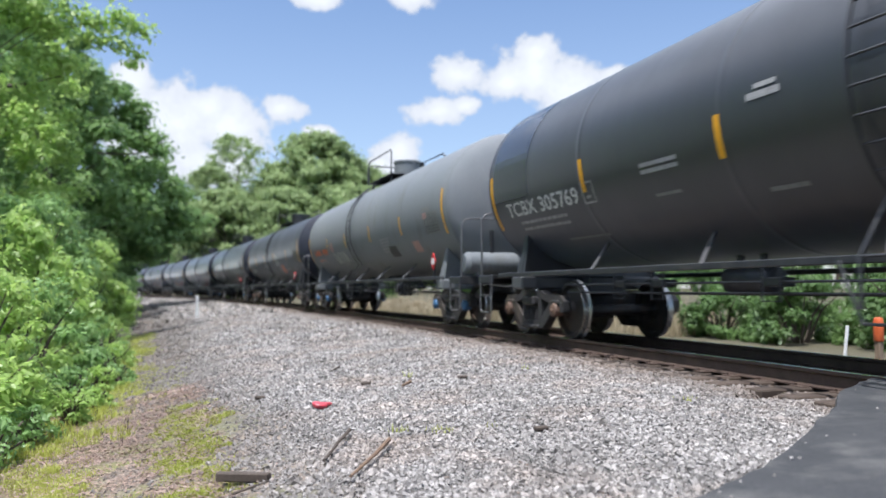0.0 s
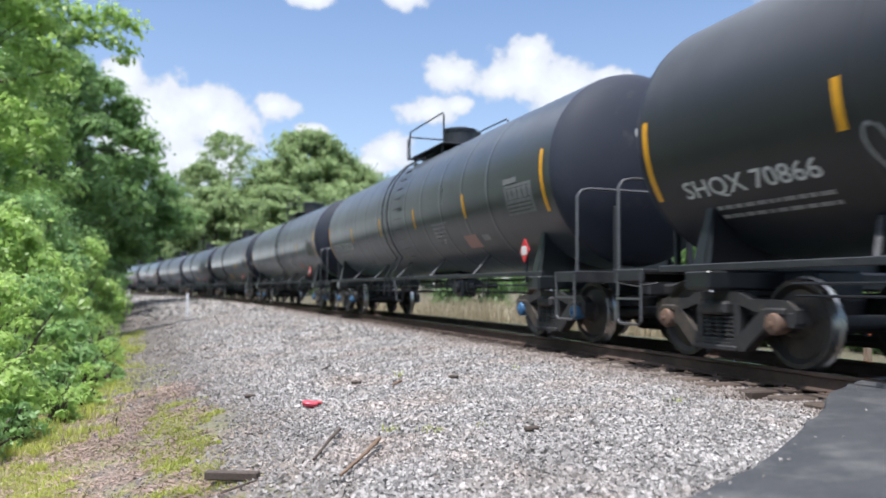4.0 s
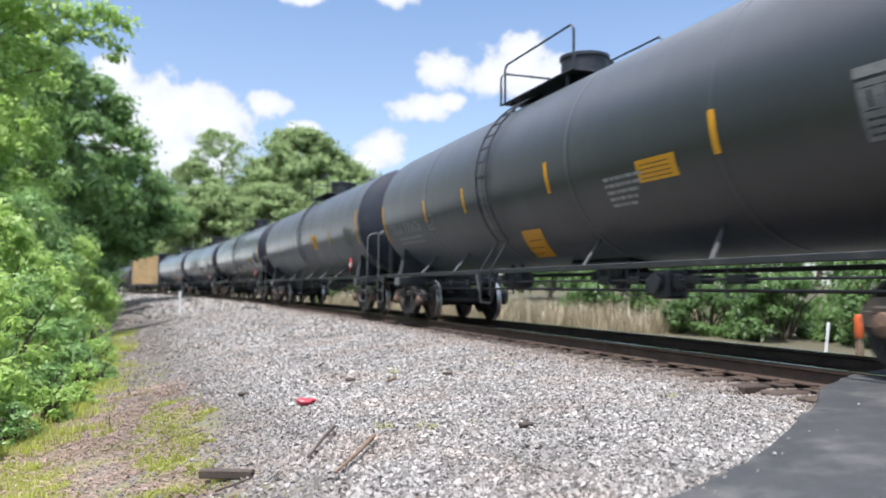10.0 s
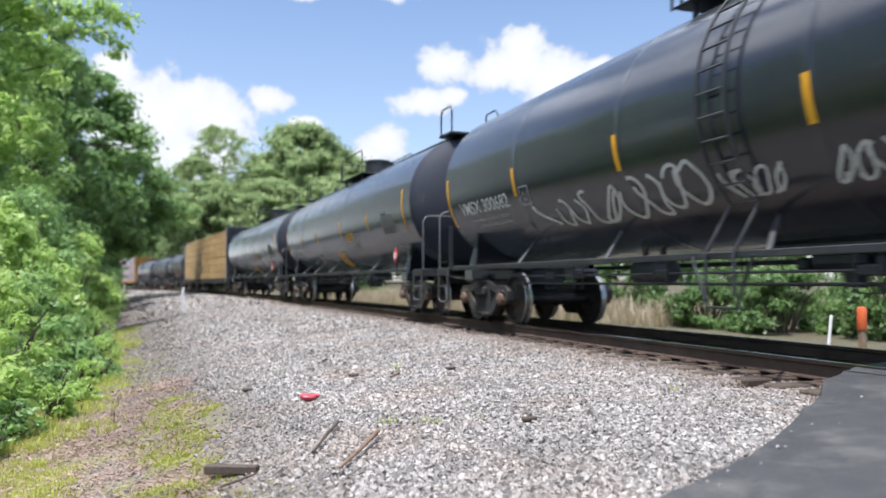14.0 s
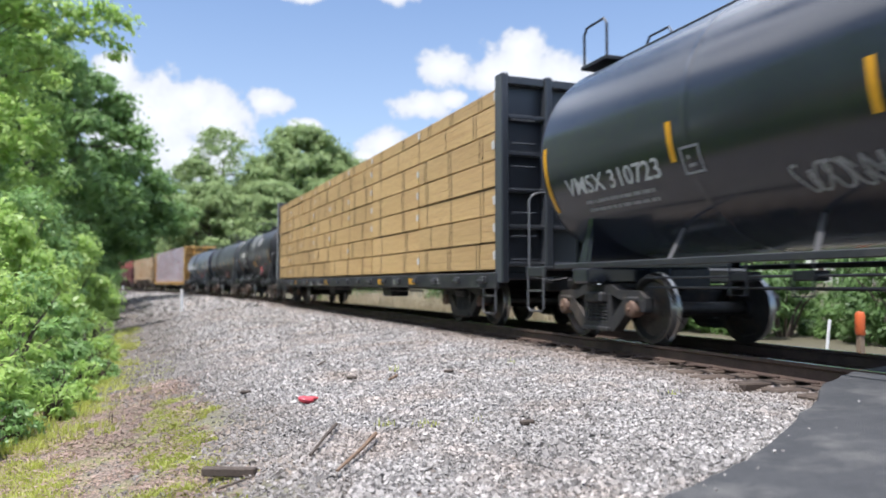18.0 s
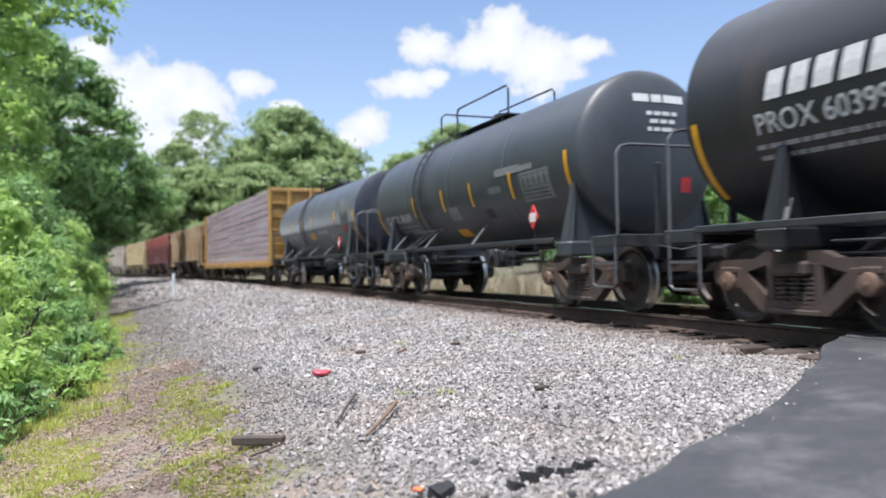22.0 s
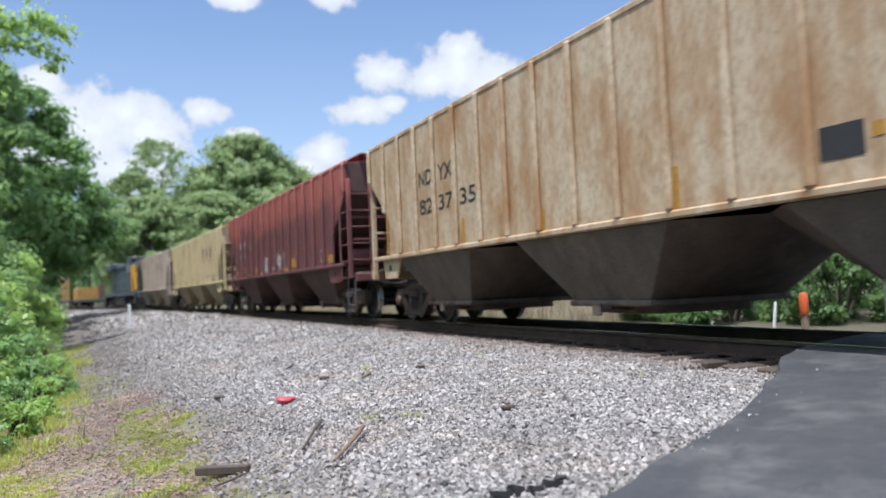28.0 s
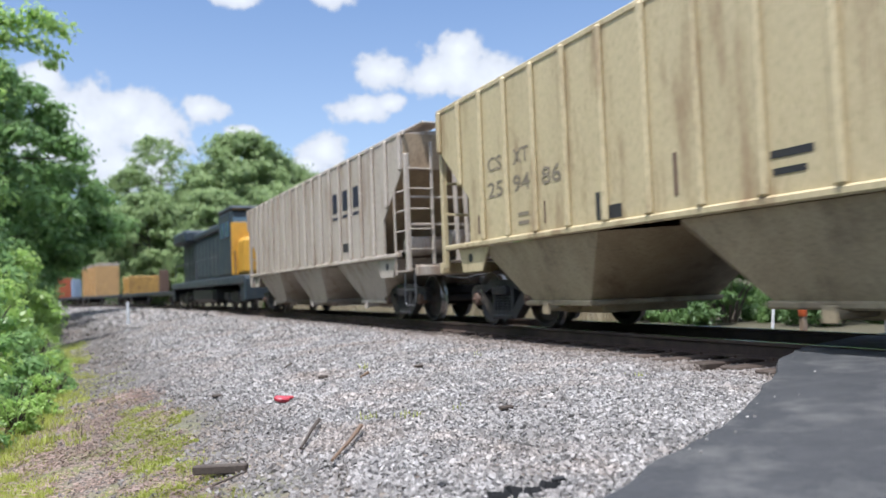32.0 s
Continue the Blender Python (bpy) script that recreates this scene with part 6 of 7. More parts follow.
    for sgn in (-1, 1):
        e = part("end_sill", once("hopper_end_sill", lambda: Geo().box((0, -0.02, 1.02), (2.9, 0.1, 0.2), 0.02)), paint, car, m=pose(0, sgn * h, 0, 0, 0, 0 if sgn < 0 else 180))
        part("draft_sill", once("draft_sill", lambda: Geo().box((0, 1.3, 0.9), (0.6, 2.6, 0.3), 0.02)), GRIMY_SHADED, e)
        part("end_deck", once("end_deck", lambda: Geo().box((0, 0.42, 1.13), (2.7, 0.8, 0.03), 0.008)), GRIMY_SHADED, e)
        for x in (-1.5, 1.5):
            web = part("bolster_web", once("bolster_web", lambda: Geo().sheet([(0, 0.9, 1.32), (0, 2.0, 1.32), (0, 1.75, 0.92), (0, 1.05, 0.92)], 0.03)), paint, e, m=pose(x, 0, 0))
            # solid black disc: the dark inside of the lifting hole as colour
            part("lifting_hole", once("lifting_hole", lambda: Geo().cyl((-0.02, 1.35, 1.14), (0.02, 1.35, 1.14), 0.075, 14)), BLACKINK, web)
            part("corner_post", once("corner_post|" + key, lambda: Geo().box((0, 0, (1.0 + zt + 0.3) / 2), (0.11, 0.09, zt - 0.7), 0.02)), paint, e, m=pose(x * 0.98, 0.27, 0))
        for x in (-0.42, -0.2, 0.35, 0.8):
            part("end_post", once("end_post|" + key, lambda: Geo().bar((0, 0, 1.05), (0, 0.1, zt + 0.2), 0.085, 0.07, 0.015)), paint, e, m=pose(x, 0.17, 0))
        side_l = part("side_ladder", once("side_ladder|" + key, lambda: Geo().tube([(0, 0.75, 0.95), (0, 0.75, 2.66), (0.03, 0.73, 2.76), (0.1, 0.7, 2.8)], 0.028, 6)), paint, e, m=pose(-1.55, 0, 0))
        for k in range(5):
            part("rung", once("side_rung", lambda: Geo().cyl((0, 0.27, 0), (0, 0.75, 0), 0.017, 6)), paint, side_l, m=pose(0.02, 0, 1.02 + k * 0.4))
        end_l = part("end_ladder", once("end_ladder|" + key, lambda: Geo().bar((0, 0, 1.0), (0, 0, zt + 0.55), 0.06, 0.05, 0.01)), paint, e, m=pose(-0.95, 0.22, 0))
        for k in range(6):
            part("rung", once("end_rung", lambda: Geo().cyl((-0.52, 0, 0), (0, 0, 0), 0.017, 6)), paint, end_l, m=pose(0, -0.03, 1.05 + k * 0.4))
        for z in (1.95, 2.5):
            part("cross_tie", once("cross_tie", lambda: Geo().bar((-1.45, 0, 0), (1.45, 0, 0), 0.04, 0.05, 0.008)), paint, e, m=pose(0, 0.33, z))
        part("corner_step", once("corner_step", lambda: Geo()), HANDRAIL, e, m=pose(-1.45, 0.3, -0.02))
        part("brake_cylinder", once("brake_cylinder", lambda: Geo().lathe([(-0.26, 0.03), (-0.25, 0.17), (0.16, 0.19), (0.26, 0.1), (0.27, 0.03)], 16, "x")), paint, e, m=pose(-0.1, 0.75, 1.7))
        part("air_tank", once("air_tank", lambda: Geo().lathe([(-0.5, 0.04), (-0.47, 0.17), (-0.4, 0.21), (0.4, 0.21), (0.47, 0.17), (0.5, 0.04)], 16, "x")), paint, e, m=pose(-0.7, 1.1, 1.55))
        part("brake_wheel", once("brake_wheel", lambda: Geo().tube([(0.27 * math.cos(q), 0, 0.27 * math.sin(q)) for q in np.linspace(0, 6.283, 21)], 0.018, 6).bar((-0.27, 0, 0), (0.27, 0, 0), 0.03, 0.02).bar((0, 0, -0.27), (0, 0, 0.27), 0.03, 0.02)), STEELBAR, e, m=pose(0.35, 0.36, 2.1))
    span = (2 * b - 0.12) / posts
    for y, z, w2, hh, mm, body in marks:
        y += shift
        if body or mm is NAVYINK:                # lettering keeps between the posts
            y = -b + 0.06 + span * (math.floor((y - w2 / 2 + b - 0.06) / span) + 0.5) + w2 / 2
        vf = text_verts(body, hh, w2, 0.01) if body else bar_verts([(0, 0, w2, hh)])
        part("lettering" if body else "paint_patch", on_side(vf, y, z, -X - 0.026), mm, car)
    for y, z, w2, hh, n, th in scrawls:
        y += shift
        part("graffiti", on_side(scribble(rng, w2, hh, n, th), y, z, -X - 0.028), WHITE, car, "sprayed white scrawl")["kind"] = "stuff"
    return car


# ---- cars with stacked loads ----
def flat_frame(car, L, u, paint, deck=0.98, inset=2.1, winches=()):
    running_gear(car, u, L, inset, RUSTCAST if paint == CENTERYELLOW else CAST, RUSTCAP)
    d = part("deck", Geo().box((0, 0, deck - 0.06), (2.8, L - 1.3, 0.12), 0.02).box((0, 0, 0.80), (0.7, L - 1.6, 0.3), 0.03), paint, car)
    for sgn in (-1, 1):
        part("side_sill", Geo().bar((sgn * 1.42, -(L / 2 - 0.65), deck - 0.14), (sgn * 1.42, L / 2 - 0.65, deck - 0.14), 0.09, 0.28, 0.015), paint, d)
    for y in winches:
        part("winch", once("winch", lambda: Geo().box((0.03, 0, 0.01), (0.11, 0.17, 0.11), 0.02).cyl((-0.01, -0.13, -0.02), (-0.01, 0.13, -0.02), 0.038, 10)), STEELBAR if paint != CENTERYELLOW else paint, d, m=pose(-1.5, y, deck - 0.13))
    for sgn in (-1, 1):
        part("corner_step", once("corner_step", lambda: Geo()), HANDRAIL, d, m=pose(-1.44, sgn * (L / 2 - 0.95), -0.1))
        part("hanger", once("hanger", lambda: Geo().box((-0.6, 0, 0.6), (0.5, 0.8, 0.3), 0.04).cyl((-0.9, -3, 0.62), (-0.9, 3, 0.62), 0.025, 6)), STEELBAR, d, m=pose(0, sgn * 3.2, 0))
    return d


def bulkhead(car, L, sgn, paint, height, deck=0.98):
    y = sgn * (L / 2 - 0.72)
    b = part("bulkhead", Geo().box((0, y, (deck + height) / 2), (2.86, 0.05, height - deck), 0.01), paint, car)
    o = y + sgn * 0.13
    for x in (-1.36, -0.5, 0.5, 1.36):
        part("upright", Geo().box((x, o, (0.8 + height) / 2), (0.14, 0.24, height - 0.8), 0.02), paint, b)
    for k in range(6):
        z = deck + 0.15 + (height - deck - 0.25) * k / 5
        part("cross_rib", Geo().box((0, o - sgn * 0.02, z), (2.7, 0.16, 0.07 if k < 5 else 0.14), 0.012), paint, b)
    for k in range(7):
        part("rung", once("rung_long", lambda: Geo().cyl((-0.22, 0, 0), (0.22, 0, 0), 0.016, 6)), paint, b, m=pose(-1.02, o + sgn * 0.14, 1.2 + 0.4 * k))
    return b


def build_pack(w, h, d, courses):
    """One pack: courses of boards, each a little in or out, with open joints."""
    rng = random.Random(int(w * 100))
    g = Geo().box((0, 0, h / 2), (d - 0.05, w - 0.04, h - 0.035))
    t = (h - 0.035) / courses
    for k in range(courses):
        g.box((rng.uniform(-0.002, 0.002), rng.uniform(-0.012, 0.012), 0.012 + (k + 0.5) * t), (d, w - 0.02, t - 0.0015), 0.0015)
    return g


def build_wrapped(w, h, d):
    """One pack in film: rounded edges, slightly sagging faces."""
    rng = random.Random(int(w * 100))
    n, vs = max(6, int(w / 0.3)), []
    for k in range(n + 1):
        y = w * (k / n - 0.5)
        e = 0.02 if k in (0, n) else 0.0
        for px, pz in ((-1, 0.04), (-1, 0.14), (-1, 0.5), (-1, 0.86), (-1, 0.96), (1, 0.96), (1, 0.86), (1, 0.5), (1, 0.14), (1, 0.04)):
            tuck = 0.035 if pz in (0.04, 0.96) else 0.0
            vs.append((px * (d / 2 - tuck - e + rng.uniform(-0.006, 0.006)), y, h * pz + rng.uniform(-0.004, 0.004)))
    fs = [(i * 10 + k, i * 10 + (k + 1) % 10, (i + 1) * 10 + (k + 1) % 10, (i + 1) * 10 + k) for i in range(n) for k in range(10)]
    return Geo().add(vs, fs + [tuple(range(9, -1, -1)), tuple(n * 10 + k for k in range(10))])


def lumber_car(u0, u1):
    L, mid = u1 - u0, (u0 + u1) / 2
    car = car_thing("bulkhead_flat_car", "black bulkhead flat car stacked with strapped yellow lumber packs", u0, u1, "flat car")
    flat_frame(car, L, mid, STEELBAR, inset=3.0, winches=[(k - 9) * 1.2 - 0.15 for k in range(19)])
    for sgn in (-1, 1):
        bulkhead(car, L, sgn, BLACK, 4.42)
    rng = random.Random(77)
    joints = [u0 + 0.85, 197.85, 201.6, 204.05, 206.5, 208.95, 211.32, 213.7, u1 - 0.85]
    tier = 0.487
    for k in range(7):
        h = tier if k < 6 else 0.29
        cuts = [q for i, q in enumerate(joints) if i in (0, 8) or rng.random() > (0.12 if i in (1, 2, 5) else 0.3)]
        for p, q in zip(cuts, cuts[1:]):
            n, y = q - p, (p + q) / 2 - mid + rng.uniform(-0.02, 0.02)
            for sgn in (-1, 1):
                b = part("lumber_pack", once("lumber_pack|%.2f %.2f" % (n, h), build_pack, n - 0.025, h, 1.28, 5 if k < 6 else 3), LUMBER, car, m=pose(sgn * (0.72 + rng.uniform(-0.015, 0.02)), y, 1.03 + k * tier))
                if sgn > 0:
                    continue
                ties = max(2, round(n / 1.5))
                for j in range(ties):
                    o = n * ((j + 0.5) / ties - 0.5) + rng.uniform(-0.15, 0.15)
                    for twin in ((0, 0.13) if rng.random() < 0.55 else (0,)):
                        part("strap", once("strap|%.2f" % h, lambda: Geo().box((-0.649, 0, h / 2), (0.006, 0.012, h - 0.02))), STRAP, b, m=pose(0, o + twin, 0, rng.uniform(-1.5, 1.5)))
                if rng.random() < 0.8:
                    part("end_tag", once("end_tag", lambda: Geo().slab([(-0.055, -0.075), (0.05, -0.08), (0.055, 0.06), (-0.045, 0.075)], -0.656, -0.649)), WHITE, b, m=pose(0, -n / 2 + rng.uniform(0.02, 0.07), h * 0.53, rng.uniform(-12, 12)))
    for u, w in ((206.75, 0.44), (198.22, 0.45), (200.64, 0.5), (209.9, 0.3), (212.1, 0.3), (214.95, 0.4)):
        part("yellow_patch", on_side(bar_verts([(0, 0, w, 0.12)]), u - mid, 0.78, -1.472), YELLOW, car)
    part("lettering", on_side(text_verts("CSXT", 0.15, 0.63, 0.008), 209.04 - mid, 0.74, -1.472), WHITE, car)
    part("lettering", on_side(text_verts("60082", 0.15, 0.68, 0.008), 207.92 - mid, 0.74, -1.472), WHITE, car)
    for u, w in ((210.4, 0.2), (213.2, 0.35), (199.4, 0.3), (196.82, 0.24), (196.46, 0.17)):
        part("stencil", on_side(bar_verts([(0, 0, w, 0.04), (0, 0.06, w * 0.8, 0.04)]), u - mid, 0.78, -1.472), FADED, car)


def center_beam_car(u0, u1):
    L, mid = u1 - u0, (u0 + u1) / 2
    car = car_thing("centre_beam_car", "yellow centre-beam flat car loaded with white plastic-wrapped packs", u0, u1, "flat car")
    flat_frame(car, L, mid, CENTERYELLOW, 1.0, 2.8, [(k - 8.5) * 1.17 for k in range(18)])
    for sgn in (-1, 1):
        bulkhead(car, L, sgn, CENTERYELLOW, 4.28, 1.0)
    part("centre_beam", Geo().box((0, 0, 4.12), (0.3, L - 1.6, 0.12), 0.02).box((0, 0, 2.5), (0.06, L - 1.6, 3.1)), CENTERYELLOW, car)
    rng = random.Random(224)
    joints = [u0 + 0.8, 259.65, 263.27, 267.97, 272.6, 275.1, u1 - 0.8]
    h = 0.295
    for p, q in zip(joints, joints[1:]):
        n = q - p
        count = round(n / 0.535)
        for k in range(11):
            for sgn in (-1, 1):
                b = part("wrapped_pack", once("wrapped_pack|%.2f" % n, build_wrapped, n - 0.03, h, 1.28), WRAP, car, m=pose(sgn * (0.7 + rng.uniform(-0.02, 0.02)), (p + q) / 2 - mid + rng.uniform(-0.02, 0.02), 1.0 + k * h))
                for j in range(count if sgn < 0 else 0):
                    part("printed_mark", once("printed_mark", build_mark), WRAPRED, b, m=pose(-0.647, n * ((j + 0.5) / count - 0.5) + rng.uniform(-0.02, 0.02), h * 0.5 + rng.uniform(-0.012, 0.012), rng.uniform(-2, 2)))
    part("sign_box", Geo().box((-1.5, 1.6, 0.86), (0.03, 0.6, 0.3), 0.01), CREAMHOPPER, car)


def build_mark():
    """A printed badge: a broken ring with two bars in it."""
    g = Geo()
    for c, w in (((0, 0.075), (0.3, 0.03)), ((0, -0.075), (0.3, 0.03)), ((-0.135, 0.02), (0.035, 0.1)), ((0.135, -0.02), (0.035, 0.1)), ((-0.01, 0.02), (0.17, 0.028)), ((0.02, -0.026), (0.19, 0.028))):
        g.box((0, c[0], c[1]), (0.004, w[0], w[1]))
    return g


# ---- locomotive ----
def locomotive(u0, u1):
    L = u1 - u0
    u = (u0 + u1) / 2
    car = car_thing("locomotive", "dark blue diesel locomotive with a yellow cab front", u0, u1, "locomotive")
    BLUE = mat("locomotive_blue", (0.03, 0.045, 0.06), (0.042, 0.058, 0.07), 0.45, scale=2, fine=60, bump=0.05, dirt=(0.10, 0.09, 0.075), dirt_amount=0.45)
    NOSE = mat("locomotive_yellow", (0.62, 0.34, 0.04), (0.52, 0.28, 0.04), 0.45, scale=2, fine=60, bump=0.05)
    GLASS = mat("cab_window_glass", (0.10, 0.16, 0.22), (0.08, 0.13, 0.18), 0.08, scale=3, fine=50, bump=0, spec=0.8)
    f, h = L / 2, L / 2 - 0.8
    part("frame", Geo().box((0, 0, 1.28), (3.0, L - 1.5, 0.34), 0.04).box((0, -h, 0.9), (2.9, 0.3, 0.9), 0.05).box((0, h, 0.9), (2.9, 0.3, 0.9), 0.05), BLUE, car)
    hood = part("long_hood", Geo().box((0, 2.2, 2.65), (1.7, L - 7.4, 2.4), 0.12).box((0, 2.2, 3.95), (2.0, L - 9.0, 0.35), 0.08), BLUE, car)
    part("radiator", Geo().box((0, h - 3.2, 4.05), (3.0, 4.2, 0.7), 0.12), BLUE, hood)
    for k in range(12):
        part("hood_door", Geo().box((-0.87, -4.5 + k * 1.05, 2.6), (0.05, 0.9, 1.9), 0.02), BLUE, hood)
    cab = part("cab", Geo().box((0, -h + 3.4, 2.85), (3.0, 2.6, 2.8), 0.12), BLUE, car)
    part("cab_roof", Geo().box((0, -h + 3.4, 4.32), (3.02, 2.8, 0.2), 0.08), BLUE, cab)
    for y in (-h + 2.75, -h + 3.75):
        part("side_window", Geo().box((-1.51, y, 3.45), (0.04, 0.7, 0.7), 0.02), GLASS, cab)
    for x in (-0.85, 0.85):
        part("windscreen", Geo().box((x, -h + 2.09, 3.55), (1.1, 0.04, 0.75), 0.02), GLASS, cab)
    nose = part("nose", Geo().box((0, -h + 1.4, 2.25), (2.5, 1.5, 1.6), 0.18).box((0, -h + 2.02, 2.6), (2.98, 0.16, 2.2), 0.02), NOSE, car)
    for x in (-0.5, 0.5):
        part("headlight", Geo().lathe([(-0.06, 0.14), (0.0, 0.15), (0.02, 0.1)], 14, "y", (x * 0.4, -h + 0.64, 2.9)), WHITE, nose)
    part("fuel_tank", Geo().box((0, 0.4, 0.72), (2.6, 6.0, 0.85), 0.2), STEELBAR, car)
    for sgn in (-1, 1):
        for q in (-1, 1):
            part("handrail", Geo().tube([(sgn * 1.45, q * 0.2 + 1, 1.45), (sgn * 1.45, q * 0.2 + 1, 2.45), (sgn * 1.45, q * (h - 1.5), 2.45), (sgn * 1.45, q * (h - 1.5), 1.45)], 0.02, 6), HANDRAIL, car)
            part("steps", Geo().box((sgn * 1.4, q * (h - 0.35), 0.9), (0.1, 0.6, 1.0), 0.02).box((sgn * 1.47, q * (h - 0.35), 0.7), (0.08, 0.5, 0.05)).box((sgn * 1.47, q * (h - 0.35), 1.0), (0.08, 0.5, 0.05)), BLUE, car)
        t = part("truck", Geo().box((0, 0, 0.62), (1.9, 4.2, 0.24), 0.05), CAST, car, m=pose(0, sgn * (h - 3.2), 0))
        for q in (-1, 1):
            part("side_frame", Geo().slab([(-2.3, 0.55), (-2.1, 0.78), (2.1, 0.78), (2.3, 0.55), (2.1, 0.4), (1.2, 0.5), (0.6, 0.36), (-0.6, 0.36), (-1.2, 0.5), (-2.1, 0.4)], q * 1.0, q * 1.15).box((q * 1.1, -1.0, 0.55), (0.2, 0.3, 0.5), 0.04).box((q * 1.1, 1.0, 0.55), (0.2, 0.3, 0.5), 0.04), CAST, t)
        for a in (-1.85, 0, 1.85):
            w = part("wheelset", MESHES["wheelset"], WHEEL, t)
            w.location = (0, a, AXLE)
            SPINNERS.append((w, a, u + sgn * (h - 3.2) + a))
        part("coupler", MESHES["coupler"], CAST, car, m=pose(0, sgn * (f - 0.02), 0, 0, 0, 0 if sgn < 0 else 180))


def container_car(u0, u1, boxes, label):
    """A flat car with containers: boxes are rows of centre y, length, foot, height, material, middle x, width."""
    L = u1 - u0
    car = car_thing("container_car", label, u0, u1, "flat car")
    running_gear(car, (u0 + u1) / 2, L, 2.1)
    part("deck", Geo().box((0, 0, 0.9), (2.5, L - 1.4, 0.3), 0.04), STEELBAR, car)
    for y, ln, z0, hh, mm, xc, wd in boxes:
        b = part("container", Geo().box((xc, y, z0 + hh / 2), (wd, ln, hh), 0.04), mm, car)
        n, face = max(3, int(ln / 0.6)), xc - wd / 2
        for k in range(n):
            part("wall_rib", Geo().box((face - 0.02, y + ln * ((k + 0.5) / n - 0.5), z0 + hh / 2), (0.05, 0.16, hh - 0.3), 0.015), mm, b)
        for k in range(max(2, int(wd / 0.4))):
            part("door_rib", Geo().box((face + 0.25 + k * 0.4, y - ln / 2 - 0.02, z0 + hh / 2), (0.09, 0.05, hh - 0.25), 0.015), mm, b)
        for q in (-1, 1):
            part("corner_post", Geo().box((face, y + q * (ln / 2 - 0.06), z0 + hh / 2), (0.07, 0.12, hh), 0.01), mm, b)


def train():
    # places along the train of the couplings
    U = [-3.9, 14.0, 31.8, 49.4, 67.2, 84.9, 102.75, 120.75, 138.95, 156.7, 174.8, 192.9]
    blk = "black tank car with yellow reflective strips and white stencils"
    tank_car(U[0], U[1], "black tank car, lettering in white, dusty lower shell", BLACK, "TCBX 305769", 1, tags="none", ladder_y=-0.4, mark_width=2.5, strips=(4.5, 1.6, -1.4, -4.4), braces=(4.3, 1.95, -0.4, -2.8, -5.1),
             texts=[(7.6, 2.3, 1.4, 1.9, "", GLOSS), (3.05, 2.18, 0.75, 0.05, "", FADED), (3.05, 2.26, 0.75, 0.05, "", FADED), (2.9, 1.9, 0.5, 0.04, "", DECALGREY), (1.1, 2.62, 0.45, 0.07, "", FADED), (1.0, 2.72, 0.3, 0.05, "", FADED), (5.6, 1.55, 1.2, 0.04, "", DECALGREY), (1.1, 1.75, 0.5, 0.05, "", DECALGREY)])
    tank_car(U[1], U[2], "grey tank car with stains and a side ladder", GREYTANK, "", 2, tags="none", mark_mat=FADED, ladder_y=0.75, end_tank=True, cap=BLUECAP, strips=(4.4, 1.68, -1.34, -4.32), braces=(4.5, 2.5, 0.3, -2.0, -4.4), panel=(-6.15, 2.03), graffiti=[(3.75, 1.7, 1.75, 0.42, 7, 0.045), (0.45, 1.3, 0.9, 0.5, 6, 0.03), (3.2, 1.62, 0.9, 0.3, 5, 0.028)],
             texts=[(6.75 - 0.27 * k, 2.06, 0.19, 0.2, "", ORANGE) for k in range(8) if k != 4] + [(-4.9, 1.7, 0.5, 0.3, "", PINKTAG), (-2.8, 1.66, 0.72, 0.33, "", BLACKINK), (-6.15, 2.38, 0.25, 0.13, "", PINKTAG), (3.95, 2.1, 0.35, 0.3, "", PINKTAG), (6.4, 1.86, 0.8, 0.04, "", ORANGE), (6.4, 1.74, 1.5, 0.04, "", DECALGREY)])
    tank_car(U[2], U[3], "black tank car sprayed with white graffiti", DULL, "SHQX 70866", 3, tags="none", strips=(4.75, 1.65, -1.25, -4.57), braces=(4.4, 2.0, -0.4, -2.6, -4.9), panel=(-6.2, 2.05), box=False, ladder_y=0.12,
             graffiti=[(4.5, 1.75, 1.2, 0.5, 7, 0.03), (3.05, 1.6, 1.55, 0.75, 11, 0.032), (1.75, 1.95, 1.05, 0.36, 5, 0.055), (-1.3, 1.95, 1.05, 0.62, 4, 0.07)], mark_z=1.78, mark_width=1.95,
             texts=[(-2.62, 1.62, 0.62, 0.42, "", ORANGE), (-2.74, 1.68, 0.38, 0.3, "", PINKTAG), (-3.5, 1.72, 0.9, 0.08, "", FADED), (-5.6, 1.66, 0.22, 0.2, "", FADED)])
    ribs = (-5.4, -4.2, -3.0, -1.8, -0.6, 0.6, 1.8, 3.0, 4.2, 5.4)
    for k, mark in ((3, "ETPX 200026"), (4, "ETPX 200039")):
        tank_car(U[k], U[k + 1], blk, SATIN, mark, k + 1, tags="pale", seams=ribs, mark_z=1.97, cap=BLUECAP, mark_width=2.3, strips=(4.65, 1.6, -1.2, -4.2), braces=(4.6, 2.3, 0.2, -2.2, -4.6), panel=(-6.1, 2.02), box=False, ladder_y=-0.28)
    for k, mark in ((5, "TILX 730545"), (6, "TILX 730826")):
        tank_car(U[k], U[k + 1], blk, BLACK, mark, 2 * k - 3, mark_mat=FADED, mark_width=2.15, strips=(4.65, 2.45, -0.82, -4.43), braces=(4.95, 3.05, -1.8, -4.35), flash=0.6, ladder_y=1.3, top_y=0.85)
